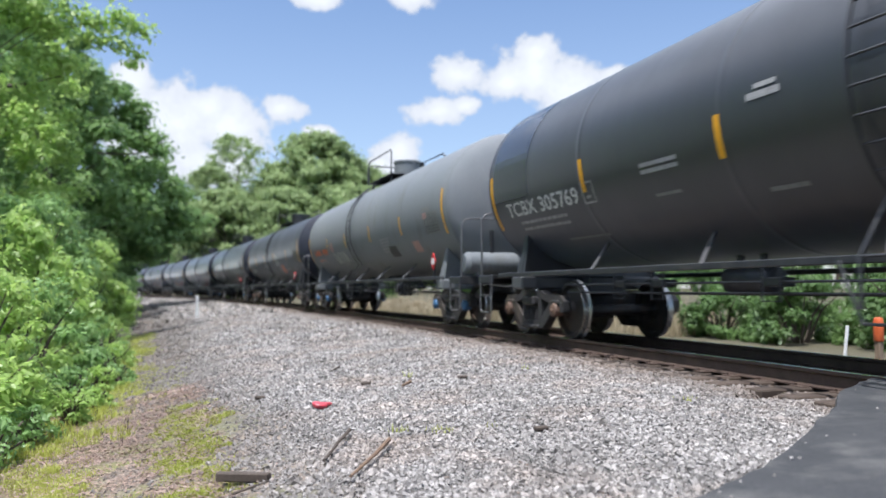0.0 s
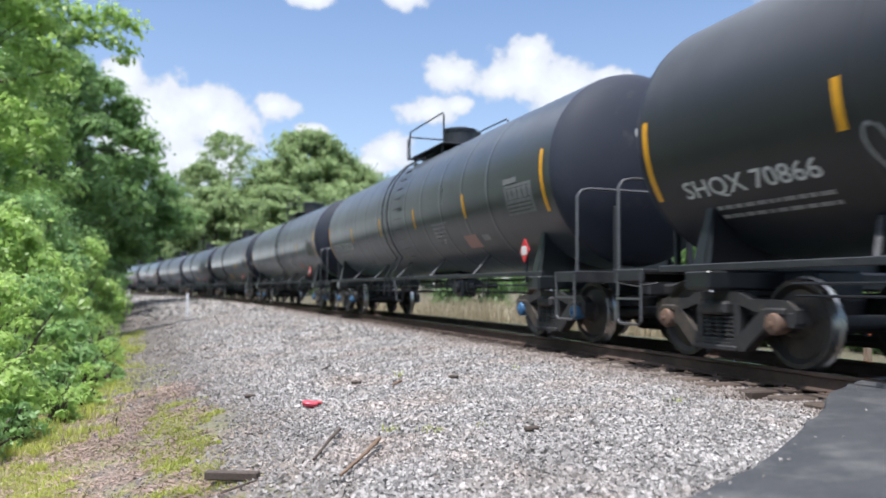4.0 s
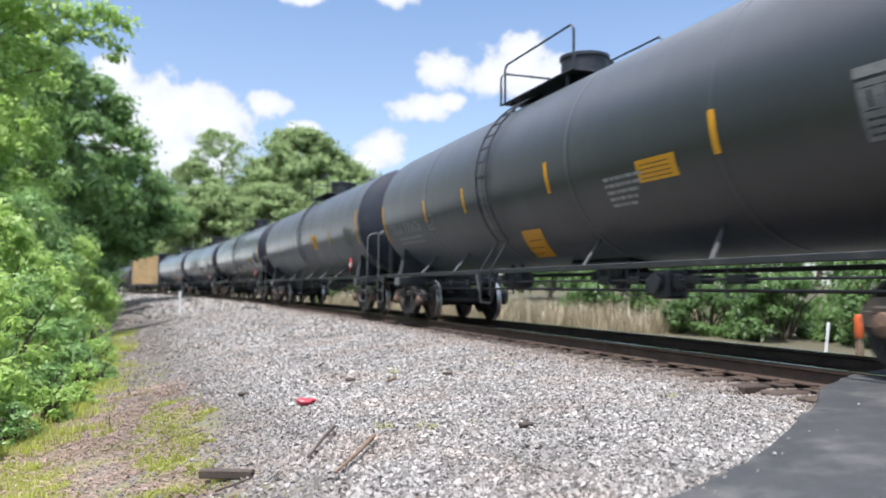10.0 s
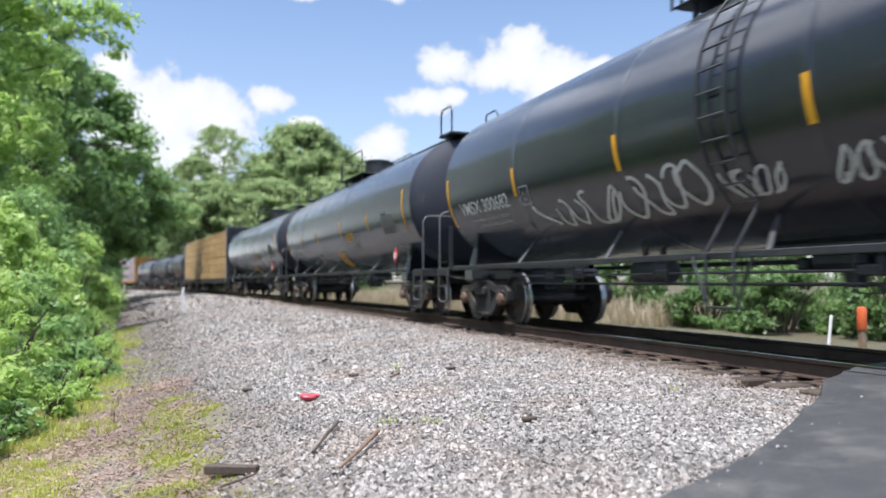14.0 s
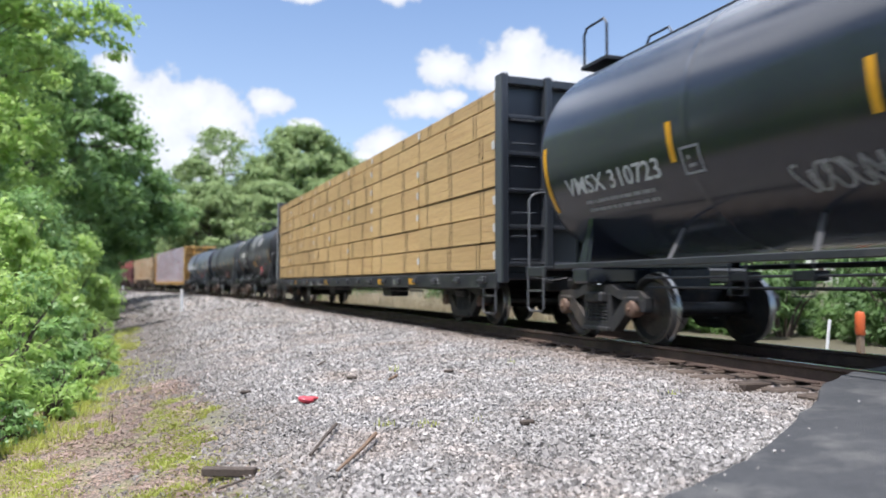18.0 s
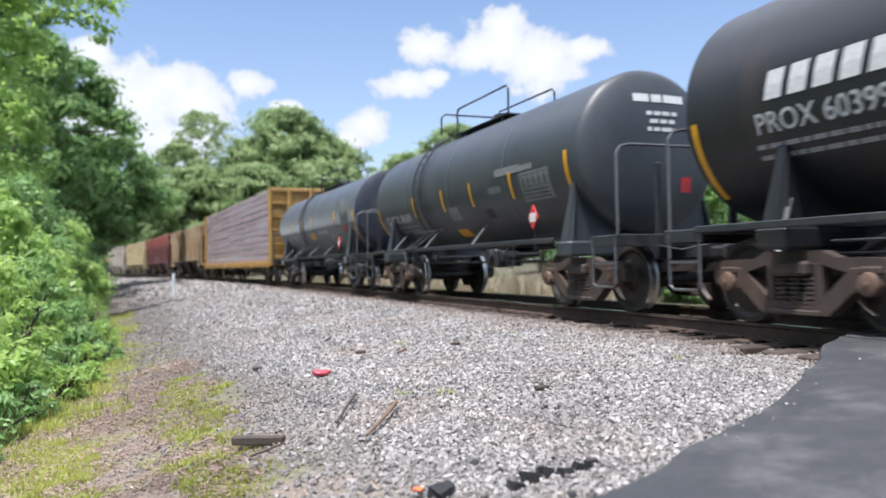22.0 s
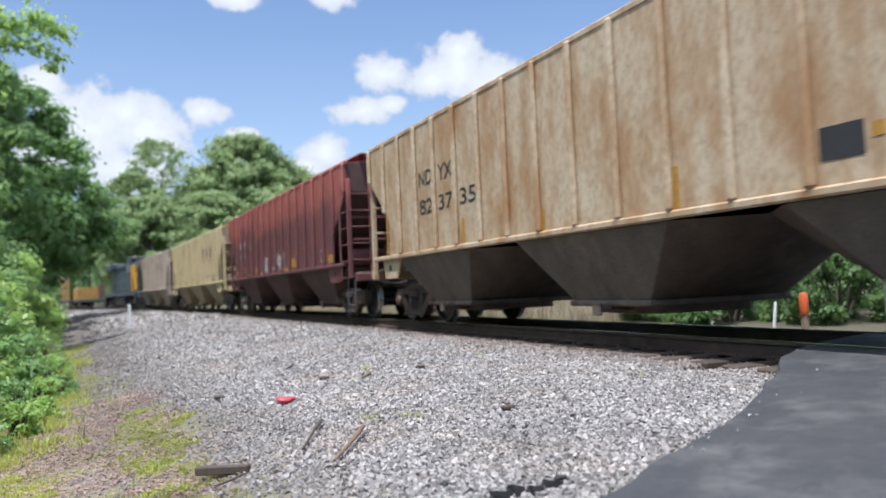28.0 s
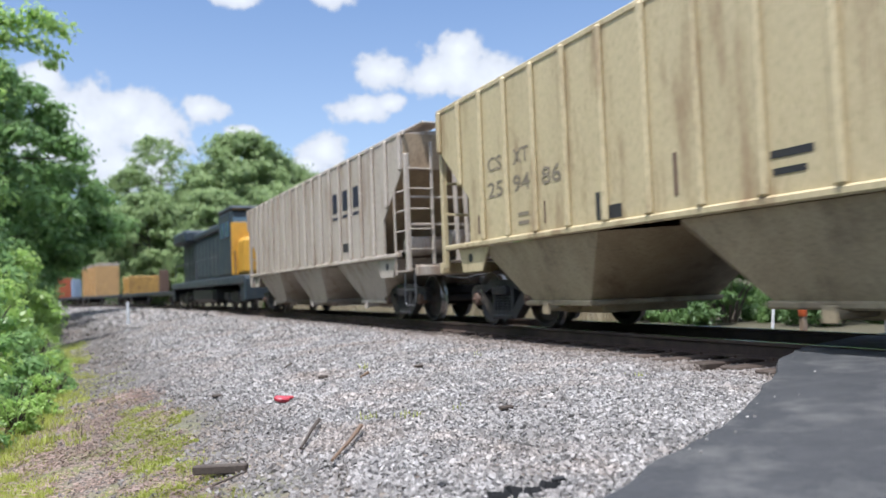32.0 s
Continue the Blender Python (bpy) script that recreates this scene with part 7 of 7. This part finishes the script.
    tank_car(U[7], U[8], blk, BLACK, "GBRX 708813", 8, mark_mat=FADED, mark_width=2.4, strips=(4.86, 2.0, -1.42, -4.33), braces=(4.6, 2.4, -0.9, -3.0, -5.0), tag=(-1.96, 2.06, 0.64, 0.5), ladder_y=-0.1,
             texts=[(3.3, 2.2, 0.7, 0.04, "", FADED), (3.3, 2.28, 0.7, 0.04, "", FADED), (1.65, 2.66, 0.36, 0.05, "", FADED), (1.65, 2.74, 0.3, 0.04, "", FADED), (3.0, 1.85, 0.4, 0.03, "", DECALGREY), (-3.1, 2.3, 0.75, 0.05, "", FADED), (-3.15, 1.9, 0.7, 0.06, "", DECALGREY)])
    tank_car(U[8], U[9], "glossy black tank car with pale graffiti along its side", GLOSS, "VMSX 300682", 11, strips=(4.64, 1.64, -1.42, -4.3), braces=(4.55, 1.95, -0.9, -3.1, -5.2), tag=(-4.55, 1.98, 0.62, 0.24), ladder_y=-0.32, mark_width=2.15,
             graffiti=[(4.25, 1.62, 0.62, 0.42, 1, 0.05), (3.55, 1.58, 0.75, 0.5, 2, 0.05), (2.7, 1.55, 0.85, 0.6, 2, 0.05), (1.75, 1.55, 0.8, 0.65, 2, 0.055), (0.9, 1.6, 0.7, 0.62, 2, 0.05), (-0.05, 1.62, 0.9, 0.36, 4, 0.04), (-1.5, 1.62, 1.3, 0.4, 6, 0.04), (-3.2, 1.55, 1.6, 0.5, 6, 0.035)])
    tank_car(U[9], U[10], "glossy black tank car with a roof walkway", GLOSS, "VMSX 311038", 13, walkway=True, mark_width=2.2, strips=(4.83, 2.19, -1.15, -4.2), braces=(4.9, 2.8, 0.6, -4.37), tag=(-1.72, 1.98, 0.76, 0.24), flash=0.2, panel=(-5.55, 1.97))
    tank_car(U[10], U[11], "glossy black tank car with a roof walkway", GLOSS, "VMSX 310723", 15, walkway=True, mark_width=2.2, strips=(4.83, 2.19, -1.15, -4.2), braces=(4.9, 2.8, 0.6, -4.37), tag=(-1.72, 1.98, 0.76, 0.24), flash=0.2, panel=(-5.55, 1.97), graffiti=[(3.2, 1.62, 1.1, 0.34, 6, 0.035)],
             texts=[(-0.6, 1.98, 0.55, 0.03, "", FADED), (-3.3, 1.7, 0.5, 0.03, "", FADED), (-4.4, 1.7, 0.6, 0.05, "", DECALGREY)])
    lumber_car(193.0, 217.15)
    tank_car(217.2, 229.4, "old short black tank car with patches, tags and rust", WORN, "PROX 60399", 17, mark_y=1.02, r=1.28, zc=2.38, seams=(-2.2, 0.0, 2.2), shell=4.75, deep=0.3, cover=0.26, ladder_y=1.5, logo=True, tags="none", cast=RUSTCAST, mark_width=1.55, mark_z=1.95, mark_height=0.22, shift=0.6, strips=(1.75, -1.27), strip_z=1.85, panel=(-3.2, 1.92), braces=(3.2, 0.6, -1.8), box=False)
    tank_car(229.4, 242.0, "dark grey short tank car, faded lettering, rusty trucks", DARKGREY, "GATX 8669", 19, r=1.24, zc=2.33, seams=(-2.6, 0.0, 2.6), shell=4.92, deep=0.28, cover=0.26, ladder_y=1.6, tags="none", cast=RUSTCAST, mark_width=1.8, mark_z=1.72, mark_height=0.22, shift=0.45, strips=(2.2, 0.42, -1.05, -2.75), strip_z=1.8, panel=(-3.15, 1.72), braces=(3.0, 0.9, -1.6), box=False,
             texts=[(0.42, 1.28, 0.55, 0.24, "", YELLOW), (0.3, 1.34, 0.3, 0.14, "", DECALGREY), (0.2, 1.6, 0.5, 0.3, "", DECALGREY), (3.0, 1.45, 1.9, 0.05, "", FADED), (-2.25, 2.22, 0.95, 0.13, "", DECALGREY), (-1.9, 1.95, 0.5, 0.12, "", DECALGREY), (-1.5, 1.55, 0.3, 0.2, "", BLACKINK)])
    tank_car(242.0, 255.5, "short black sulphur tank car with yellow tags", BLACK, "SHQX  9113", 22, mark_y=0.83, r=1.225, zc=2.32, seams=(-3.4, -1.7, 0.0, 1.7, 3.4), deep=0.25, mark_width=2.25, mark_z=1.72, mark_height=0.22, shell=5.6, tags="none", ladder_y=1.1, cover=0.26, shift=0.2, strips=(3.17, 1.42, -0.04, -3.2), strip_z=2.0, panel=(-3.95, 2.12), braces=(3.6, 2.0, -0.4, -2.6), box=False,
             texts=[(-0.93, 1.8, 1.2, 0.16, "MOLTEN SULFUR", WHITE), (-0.93, 1.64, 1.15, 0.12, "", DECALGREY), (0.42, 1.68, 0.7, 0.25, "", YELLOW), (0.32, 1.5, 0.45, 0.15, "", DECALGREY), (0.0, 1.26, 0.25, 0.2, "", FADED), (-2.4, 1.62, 0.25, 0.2, "", FADED), (-3.0, 1.56, 0.6, 0.36, "", FADED), (-3.06, 1.61, 0.2, 0.26, "", BLACKINK), (-3.31, 1.61, 0.22, 0.26, "", BLACKINK), (-3.0, 1.44, 0.55, 0.06, "", DECALGREY), (-4.1, 1.78, 0.34, 0.18, "", REDPAINT), (-4.05, 1.62, 0.42, 0.13, "", DECALGREY)])
    center_beam_car(255.8, 278.2)
    I = BLACKINK
    hopper_car(278.0, 295.8, "rust-stained tan covered hopper car", TANHOPPER, 31, 3.76, 18, [(5.5, 2.58, 0.6, 0.28, I, "ND"), (4.6, 2.58, 0.6, 0.28, I, "YX"), (5.5, 2.05, 0.6, 0.28, I, "82"), (4.6, 2.05, 0.6, 0.28, I, "37"), (3.75, 2.05, 0.6, 0.28, I, "35"),
                                                                    (-3.62, 1.6, 0.42, 0.28, I, ""), (3.35, 1.42, 0.1, 0.4, OCHRE, ""), (0.86, 1.4, 0.1, 0.3, OCHRE, ""), (-1.8, 1.4, 0.1, 0.45, OCHRE, ""), (7.0, 1.42, 0.1, 0.85, OCHRE, ""), (-4.1, 1.72, 0.12, 0.12, OCHRE, ""), (-6.3, 1.5, 0.3, 0.14, GRIMY_SHADED, "")], rust=True, lower=GRIMY_SHADED)
    hopper_car(295.8, 312.9, "dark red covered hopper car with sprayed tags", REDHOPPER, 32, 3.82, 17, [(5.4, 2.5, 0.34, 0.24, WHITE, "IT"), (4.5, 2.5, 0.5, 0.24, WHITE, "FX"), (5.45, 2.12, 0.6, 0.22, FADED, "466"), (4.4, 2.12, 0.6, 0.22, FADED, "816"), (3.55, 2.38, 0.26, 0.02, WHITE, ""), (3.55, 2.64, 0.26, 0.02, WHITE, ""), (3.55, 2.38, 0.02, 0.28, WHITE, ""), (3.31, 2.38, 0.02, 0.28, WHITE, ""), (3.48, 2.45, 0.1, 0.1, FADED, ""),
                                                                      (5.0, 1.66, 0.35, 0.05, FADED, ""), (5.0, 1.55, 0.35, 0.05, FADED, ""), (4.4, 1.66, 0.4, 0.05, FADED, ""), (4.4, 1.55, 0.35, 0.05, FADED, ""), (0.1, 1.5, 0.45, 0.1, FADED, ""), (-5.4, 1.52, 0.42, 0.02, WHITE, ""), (-5.4, 1.8, 0.42, 0.02, WHITE, ""), (-5.4, 1.52, 0.02, 0.3, WHITE, ""), (-5.6, 1.52, 0.02, 0.3, WHITE, ""), (-5.82, 1.52, 0.02, 0.3, WHITE, ""),
                                                                      (2.75, 1.48, 0.32, 0.2, OCHRE, ""), (2.0, 1.4, 0.4, 0.09, OCHRE, ""), (-1.48, 1.4, 0.46, 0.1, OCHRE, ""), (-2.35, 1.48, 0.5, 0.26, OCHRE, ""), (-6.1, 1.45, 0.4, 0.2, OCHRE, ""), (6.3, 1.5, 0.25, 0.18, OCHRE, ""), (4.2, 1.42, 0.3, 0.1, OCHRE, "")], rust=True, lower=GRIMYRED_SHADED, scrawls=[(1.4, 1.42, 0.8, 0.56, 5, 0.03), (1.3, 1.5, 0.55, 0.36, 3, 0.035), (-0.36, 1.42, 1.15, 0.62, 6, 0.032), (-0.5, 1.54, 0.85, 0.4, 4, 0.04)])
    logo = lambda y0: [q for k in range(3) for q in ((y0 - 0.797 * k, 2.6, 0.42, 0.48, NAVYINK, ""), (y0 - 0.797 * k, 2.43, 0.46, 0.07, NAVYINK, ""))]
    hopper_car(312.9, 330.0, "cream covered hopper car with dark lettering", CREAMHOPPER, 33, 3.76, 19, logo(-2.86) + [(5.94, 2.42, 0.45, 0.22, BROWNINK, "CS"), (5.25, 2.42, 0.45, 0.22, BROWNINK, "XT"), (5.84, 2.02, 0.48, 0.24, BROWNINK, "25"), (5.05, 2.02, 0.48, 0.24, BROWNINK, "94"), (4.3, 2.02, 0.48, 0.24, BROWNINK, "86"),
                                                                       (-3.7, 1.62, 0.4, 0.17, I, ""), (3.0, 1.42, 0.5, 0.16, I, ""), (3.0, 1.56, 0.16, 0.2, I, ""), (0.32, 1.72, 0.46, 0.07, I, ""), (0.3, 1.57, 0.36, 0.06, I, ""), (-5.2, 1.45, 0.4, 0.1, I, ""), (-5.45, 1.5, 0.12, 0.3, I, ""), (-6.2, 1.6, 0.06, 0.75, RUSTCAP, ""), (1.6, 1.55, 0.06, 0.45, RUSTCAP, ""), (4.2, 1.5, 0.04, 0.3, RUSTCAP, ""), (6.2, 1.5, 0.06, 0.3, RUSTCAP, ""), (4.9, 1.66, 0.3, 0.05, BROWNINK, ""), (4.9, 1.54, 0.3, 0.05, BROWNINK, ""), (-4.5, 1.66, 0.25, 0.12, BROWNINK, "")], lower=GRIMYCREAM)
    hopper_car(330.0, 347.0, "pale grey covered hopper car with dark lettering", PALEHOPPER, 34, 3.76, 19, logo(-2.85) + [(-3.7, 1.6, 0.4, 0.2, I, "")])
    locomotive(347.0, 368.4)
    ORNG = mat("orange_container_paint", (0.55, 0.16, 0.07), (0.48, 0.13, 0.06), 0.5, scale=2, fine=50, bump=0.05, dirt=(0.25, 0.14, 0.08), dirt_amount=0.3)
    TANC = mat("tan_container_paint", (0.56, 0.34, 0.14), (0.48, 0.29, 0.12), 0.5, scale=2, fine=50, bump=0.05, dirt=(0.30, 0.18, 0.10), dirt_amount=0.3)
    BLUEC = mat("blue_container_paint", (0.22, 0.30, 0.42), (0.30, 0.36, 0.44), 0.5, scale=2, fine=50, bump=0.05)
    container_car(368.4, 396.0, [(3.5, 0.5, 1.04, 1.9, RUSTCAP, 0.95, 0.6), (9.5, 4.2, 1.04, 1.55, CENTERYELLOW, 0, 2.5)], "flat car carrying a low yellow container")
    container_car(396.0, 425.0, [(7.0, 11.0, 1.04, 3.35, TANC, 0, 2.5), (7.0, 11.0, 4.41, 0.3, PALEHOPPER, 0, 2.5)], "flat car with a tall tan container, pale roof")
    container_car(425.0, 443.0, [(6.5, 2.4, 1.04, 2.6, BLUEC, 0.75, 1.0)], "flat car with a grey-blue container")
    container_car(443.0, 460.0, [(0, 9.0, 1.04, 2.9, ORNG, 0, 2.5)], "flat car with an orange-red container")
    container_car(460.0, 484.0, [(0, 20.0, 1.04, 2.2, CREAMHOPPER, 0, 2.5)], "flat car with a cream container")


# ---- lineside things ----
def lineside():
    for s, off, hh in ((33.8, -5.45, 0.9), (98.0, -4.6, 0.9)):
        p = on_track(s, off)
        z = ground_z(p.x, p.y)
        ob = tagged(new("marker_post"), "slim white marker post standing in the ballast", "post", "white marker posts")
        ob.location = (p.x, p.y, z - 0.1)
        part("post", Geo().box((0, 0, 0.5), (0.11, 0.05, 1.0), 0.012), WHITEPOST, ob)
        part("post_cap", Geo().box((0, 0, hh + 0.12), (0.12, 0.06, 0.05), 0.012), WHITEPOST, ob)

    # a crumpled scrap of pale plastic under the shrubs
    rs = random.Random(9)
    g = Geo()
    n = 6
    x0, y0 = -8.42, 10.2
    g.add([(x0 + (i / (n - 1) - 0.5) * 0.24 + rs.uniform(-0.02, 0.02), y0 + (j / (n - 1) - 0.5) * 0.2 + rs.uniform(-0.02, 0.02), ground_z(x0, y0) + 0.03 + rs.uniform(0, 0.09)) for i in range(n) for j in range(n)],
          [(i * n + j, (i + 1) * n + j, (i + 1) * n + j + 1, i * n + j + 1) for i in range(n - 1) for j in range(n - 1)])
    tagged(part("plastic_scrap", g, WHITEPOST), "crumpled scrap of pale plastic lying under the shrubs", "litter")

    # broken pieces along the asphalt's edge
    for x, y, a, b, c, turn in ((-5.65, 3.54, 0.1, 0.075, 0.06, 20), (-5.30, 3.40, 0.075, 0.045, 0.04, 10), (-5.20, 3.44, 0.08, 0.045, 0.05, -15), (-5.09, 3.47, 0.07, 0.045, 0.05, 5), (-5.01, 3.44, 0.07, 0.05, 0.045, 30), (-4.91, 3.45, 0.065, 0.04, 0.04, -10), (-4.81, 3.50, 0.06, 0.035, 0.035, 0), (-4.81, 3.38, 0.035, 0.025, 0.02, 50), (-5.16, 3.08, 0.05, 0.03, 0.025, 70), (-5.31, 3.93, 0.035, 0.025, 0.02, 40)):
        pts = [(sx * a * rs.uniform(0.35, 0.95), sy * b * rs.uniform(0.35, 0.95), sz * c * rs.uniform(0.35, 0.9)) for sx in (-1, 1) for sy in (-1, 1) for sz in (-1, 1)]
        g = Geo().add(pts, [(0, 1, 3, 2), (4, 6, 7, 5), (0, 4, 5, 1), (2, 3, 7, 6), (0, 2, 6, 4), (1, 5, 7, 3)])
        tagged(part("asphalt_chunk", g, TAR, m=pose(x, y, ground_z(x, y) + c * 0.35, rs.uniform(-15, 15), rs.uniform(-15, 15), turn), smooth=False), "broken black piece of asphalt lying on the gravel", "rubble", "broken asphalt pieces")

    x, y = -5.73, 3.66
    tagged(part("orange_scrap", Geo().slab([(-0.03, -0.012), (0.025, -0.02), (0.032, 0.012), (-0.02, 0.018)], -0.004, 0.004), ORANGE, m=pose(x, y, ground_z(x, y) + 0.03, 0, 70, 25)), "small scrap of orange plastic among the stones", "litter")

    def stick(kind, label, pts, r, material, cat="stick"):
        g = Geo().tube([(x, y, ground_z(x, y) + dz) for x, y, dz in pts], r, 7, r * 0.6)
        tagged(part(kind, g, material), label, cat)

    x0, y0, x1, y1 = -6.48, 5.58, -6.14, 5.42
    zz = ground_z(-6.3, 5.5) + 0.05
    g = Geo().bar((x0, y0, zz), (x1, y1, zz + 0.005), 0.07, 0.06, 0.008)
    tagged(part("timber_offcut", g, TWIG), "short dark weathered piece of timber on gravel", "timber")
    stick("dead_branch", "thin dark dead stick lying on the ballast", [(-5.42, 6.25, 0.06), (-5.58, 5.85, 0.07), (-5.78, 5.35, 0.05)], 0.016, TWIG)
    stick("dead_branch", "brown dry stick lying on the ballast", [(-5.25, 5.62, 0.07), (-5.46, 5.2, 0.06), (-5.71, 4.77, 0.05)], 0.017, BROWNSTICK)
    stick("dead_branch", "small dark stick on the ballast", [(-4.62, 11.0, 0.05), (-4.8, 10.6, 0.05)], 0.016, TWIG)
    stick("dead_branch", "small dark stick on the ballast", [(-6.40, 5.22, 0.03), (-6.16, 5.3, 0.03)], 0.01, TWIG)
    stick("dead_branch", "small reddish stick on the ballast", [(-4.27, 8.5, 0.05), (-4.42, 8.3, 0.05)], 0.02, BROWNSTICK)
    for x, y in ((-4.06, 5.5), (-4.7, 8.9), (-3.6, 8.6), (-5.9, 9.0)):
        z = ground_z(x, y) + 0.03
        tagged(part("dark_chip", Geo().box((x, y, z), (0.12, 0.05, 0.04), 0.012), TWIG), "small dark chip of wood among the stones", "wood chip")
    g = Geo().lathe([(-0.02, 0.05), (0.0, 0.075), (0.022, 0.08), (0.034, 0.07), (0.038, 0.03)], 16, "z", (0, 0, 0)).box((0.1, 0.02, 0.02), (0.12, 0.06, 0.025), 0.008)
    ob = tagged(part("plastic_tub", g, REDPLASTIC), "crushed red plastic lid on the ballast", "litter")
    ob.matrix_basis = pose(-5.43, 7.72, ground_z(-5.43, 7.72) + 0.03, 8, 5, 30)
    # marker stakes beyond the track
    p = (3.75, 9.5)
    z = ground_z(*p)
    ob = tagged(new("cable_marker"), "orange-topped weathered cable marker post", "marker post")
    ob.location = (*p, z - 0.05)
    part("post", Geo().box((0, 0, 0.25), (0.1, 0.1, 0.5), 0.012), WEATHERWOOD, ob)
    part("orange_cap", Geo().lathe([(0.42, 0.065), (0.44, 0.075), (0.74, 0.075), (0.79, 0.06), (0.80, 0.02)], 16, "z"), ORANGE, ob)
    ob = tagged(new("survey_stake"), "slim leaning white stake beyond the track", "stake")
    ob.matrix_basis = pose(3.6, 10.05, ground_z(3.6, 10.05) - 0.05, 0, 8, 0)
    part("stake", Geo().box((0, 0, 0.32), (0.05, 0.04, 0.64), 0.01), WHITEPOST, ob)
    # crossing signal
    x, y = 4.1, 8.2
    z = ground_z(x, y) - 0.05
    sig = tagged(new("crossing_signal"), "level crossing signal mast with flashing red lamps", "crossing signal")
    sig.location = (x, y, z)
    part("mast", Geo().cyl((0, 0, 0), (0, 0, 4.2), 0.06, 12).lathe([(0, 0.22), (0.1, 0.22), (0.14, 0.1)], 14, "z"), ALU, sig)
    LAMP = bpy.data.materials.new("lit_red_lamp")
    LAMP.use_nodes = True
    bs = LAMP.node_tree.nodes["Principled BSDF"]
    bs.inputs["Base Color"].default_value, bs.inputs["Emission Color"].default_value, bs.inputs["Emission Strength"].default_value = (0.6, 0.02, 0.01, 1), (1, 0.06, 0.02, 1), 6.0
    part("cross_arm", Geo().bar((-0.42, -0.05, 2.85), (0.42, -0.05, 2.85), 0.05, 0.05, 0.01), STEELBAR, sig)
    for q in (-0.36, 0.36):
        disc = part("lamp_backboard", Geo().lathe([(-0.03, 0.02), (-0.03, 0.28), (0.0, 0.29), (0.02, 0.2)], 22, "y", (q, -0.1, 2.85)), BLACKINK, sig)
        part("lamp_lens", Geo().lathe([(-0.06, 0.02), (-0.05, 0.08), (-0.03, 0.10)], 18, "y", (q, -0.1, 2.85)), LAMP, disc)
        part("lamp_hood", Geo().tube([(q + 0.13 * math.cos(a), -0.22, 2.85 + 0.13 * math.sin(a)) for a in np.linspace(-0.3, 3.44, 12)], 0.015, 5), BLACKINK, disc)
    for q in (-45, 45):
        part("crossbuck", Geo().box((0, 0, 0), (1.2, 0.02, 0.2), 0.004, pose(0, -0.08, 3.7, 0, q, 0)), WHITEPOST, sig)
    cab = tagged(new("signal_cabinet"), "grey metal signal cabinet on the far verge", "cabinet")
    cab.location = (6.6, 8.8, ground_z(6.6, 8.8) - 0.05)
    part("cabinet_body", Geo().box((0, 0, 0.75), (0.9, 0.7, 1.5), 0.03), ALU, cab)
    part("cabinet_door", Geo().box((-0.46, 0, 0.75), (0.03, 0.58, 1.3), 0.01), ALU, cab)
    part("cabinet_roof", Geo().box((0, 0, 1.53), (1.0, 0.8, 0.06), 0.02), ALU, cab)
    pole = tagged(new("utility_pole"), "tall grey utility pole beyond the crossing", "pole")
    pole.location = (12.5, 10.2, ground_z(12.5, 10.2) - 0.1)
    part("pole", Geo().tube([(0, 0, 0), (0, 0, 9.5)], 0.15, 12, 0.1), WEATHERWOOD, pole)
    part("cross_arm", Geo().box((0, 0, 8.9), (0.12, 2.2, 0.14), 0.02), WEATHERWOOD, pole)


# ---- sleepers ----
def sleepers():
    me = Geo().box((0, 0, -0.275), (2.72, 0.23, 0.18), 0.015).mesh("sleeper")
    plate = Geo().box((0, 0, -0.181), (0.34, 0.18, 0.018), 0.004).box((-0.13, 0.05, -0.165), (0.03, 0.03, 0.03)).box((0.13, -0.05, -0.165), (0.03, 0.03, 0.03)).mesh("tie_plate")
    rng = random.Random(8)
    rest = Geo()
    for k in range(560):
        s = 5.2 + 0.505 * k
        if k < 150:
            ob = part("sleeper", me, SLEEPER, track, m=track_pose(s, rng.uniform(-0.07, 0.07), rng.uniform(-0.012, 0.004)) @ pose(-0.16 if k < 4 else 0, 0, 0.012 if k < 4 else 0, 0, 0, rng.uniform(-1.2, 1.2)))
            if k < 40:
                for side in (-0.753, 0.753):
                    part("tie_plate", plate, RAILSTEEL, track, m=track_pose(s, side, 0))
        else:
            m = track_pose(s)
            rest.box((0, 0, -0.275), (2.72, 0.23, 0.18), 0, m)
    tagged(part("sleeper_row", rest, SLEEPER, track), kind="stuff")


plants()
grasses()
train()
lineside()
ballast()
sleepers()


def motions():
    """The train rolls along the curve, slowing a little, and its wheels turn while they are near the crossing."""
    for thing, u in MOVERS:
        walk(thing, [(float(t), track_pose(u - travelled(t))) for t in range(0, 33)])
    step = 2.0 / FPS
    for wheel, y, u in SPINNERS:
        near = [k for k in range(481) if -9 < u - travelled(k * step) < 42] or [0, 1]
        t0, t1 = near[0], max(near[-1], near[0] + 1)
        rows = [] if t0 == 0 else [(0.0, pose(0, y, AXLE))]
        for k in range(t0, t1 + 1):
            rows.append((k * step, Matrix.Translation((0, y, AXLE)) @ Matrix.Rotation(math.remainder((travelled(k * step) - travelled(t0 * step)) / AXLE, 2 * math.pi), 4, "X")))
        if t1 < 480:
            rows.append((32.0, rows[-1][1]))
        walk(wheel, rows)


motions()
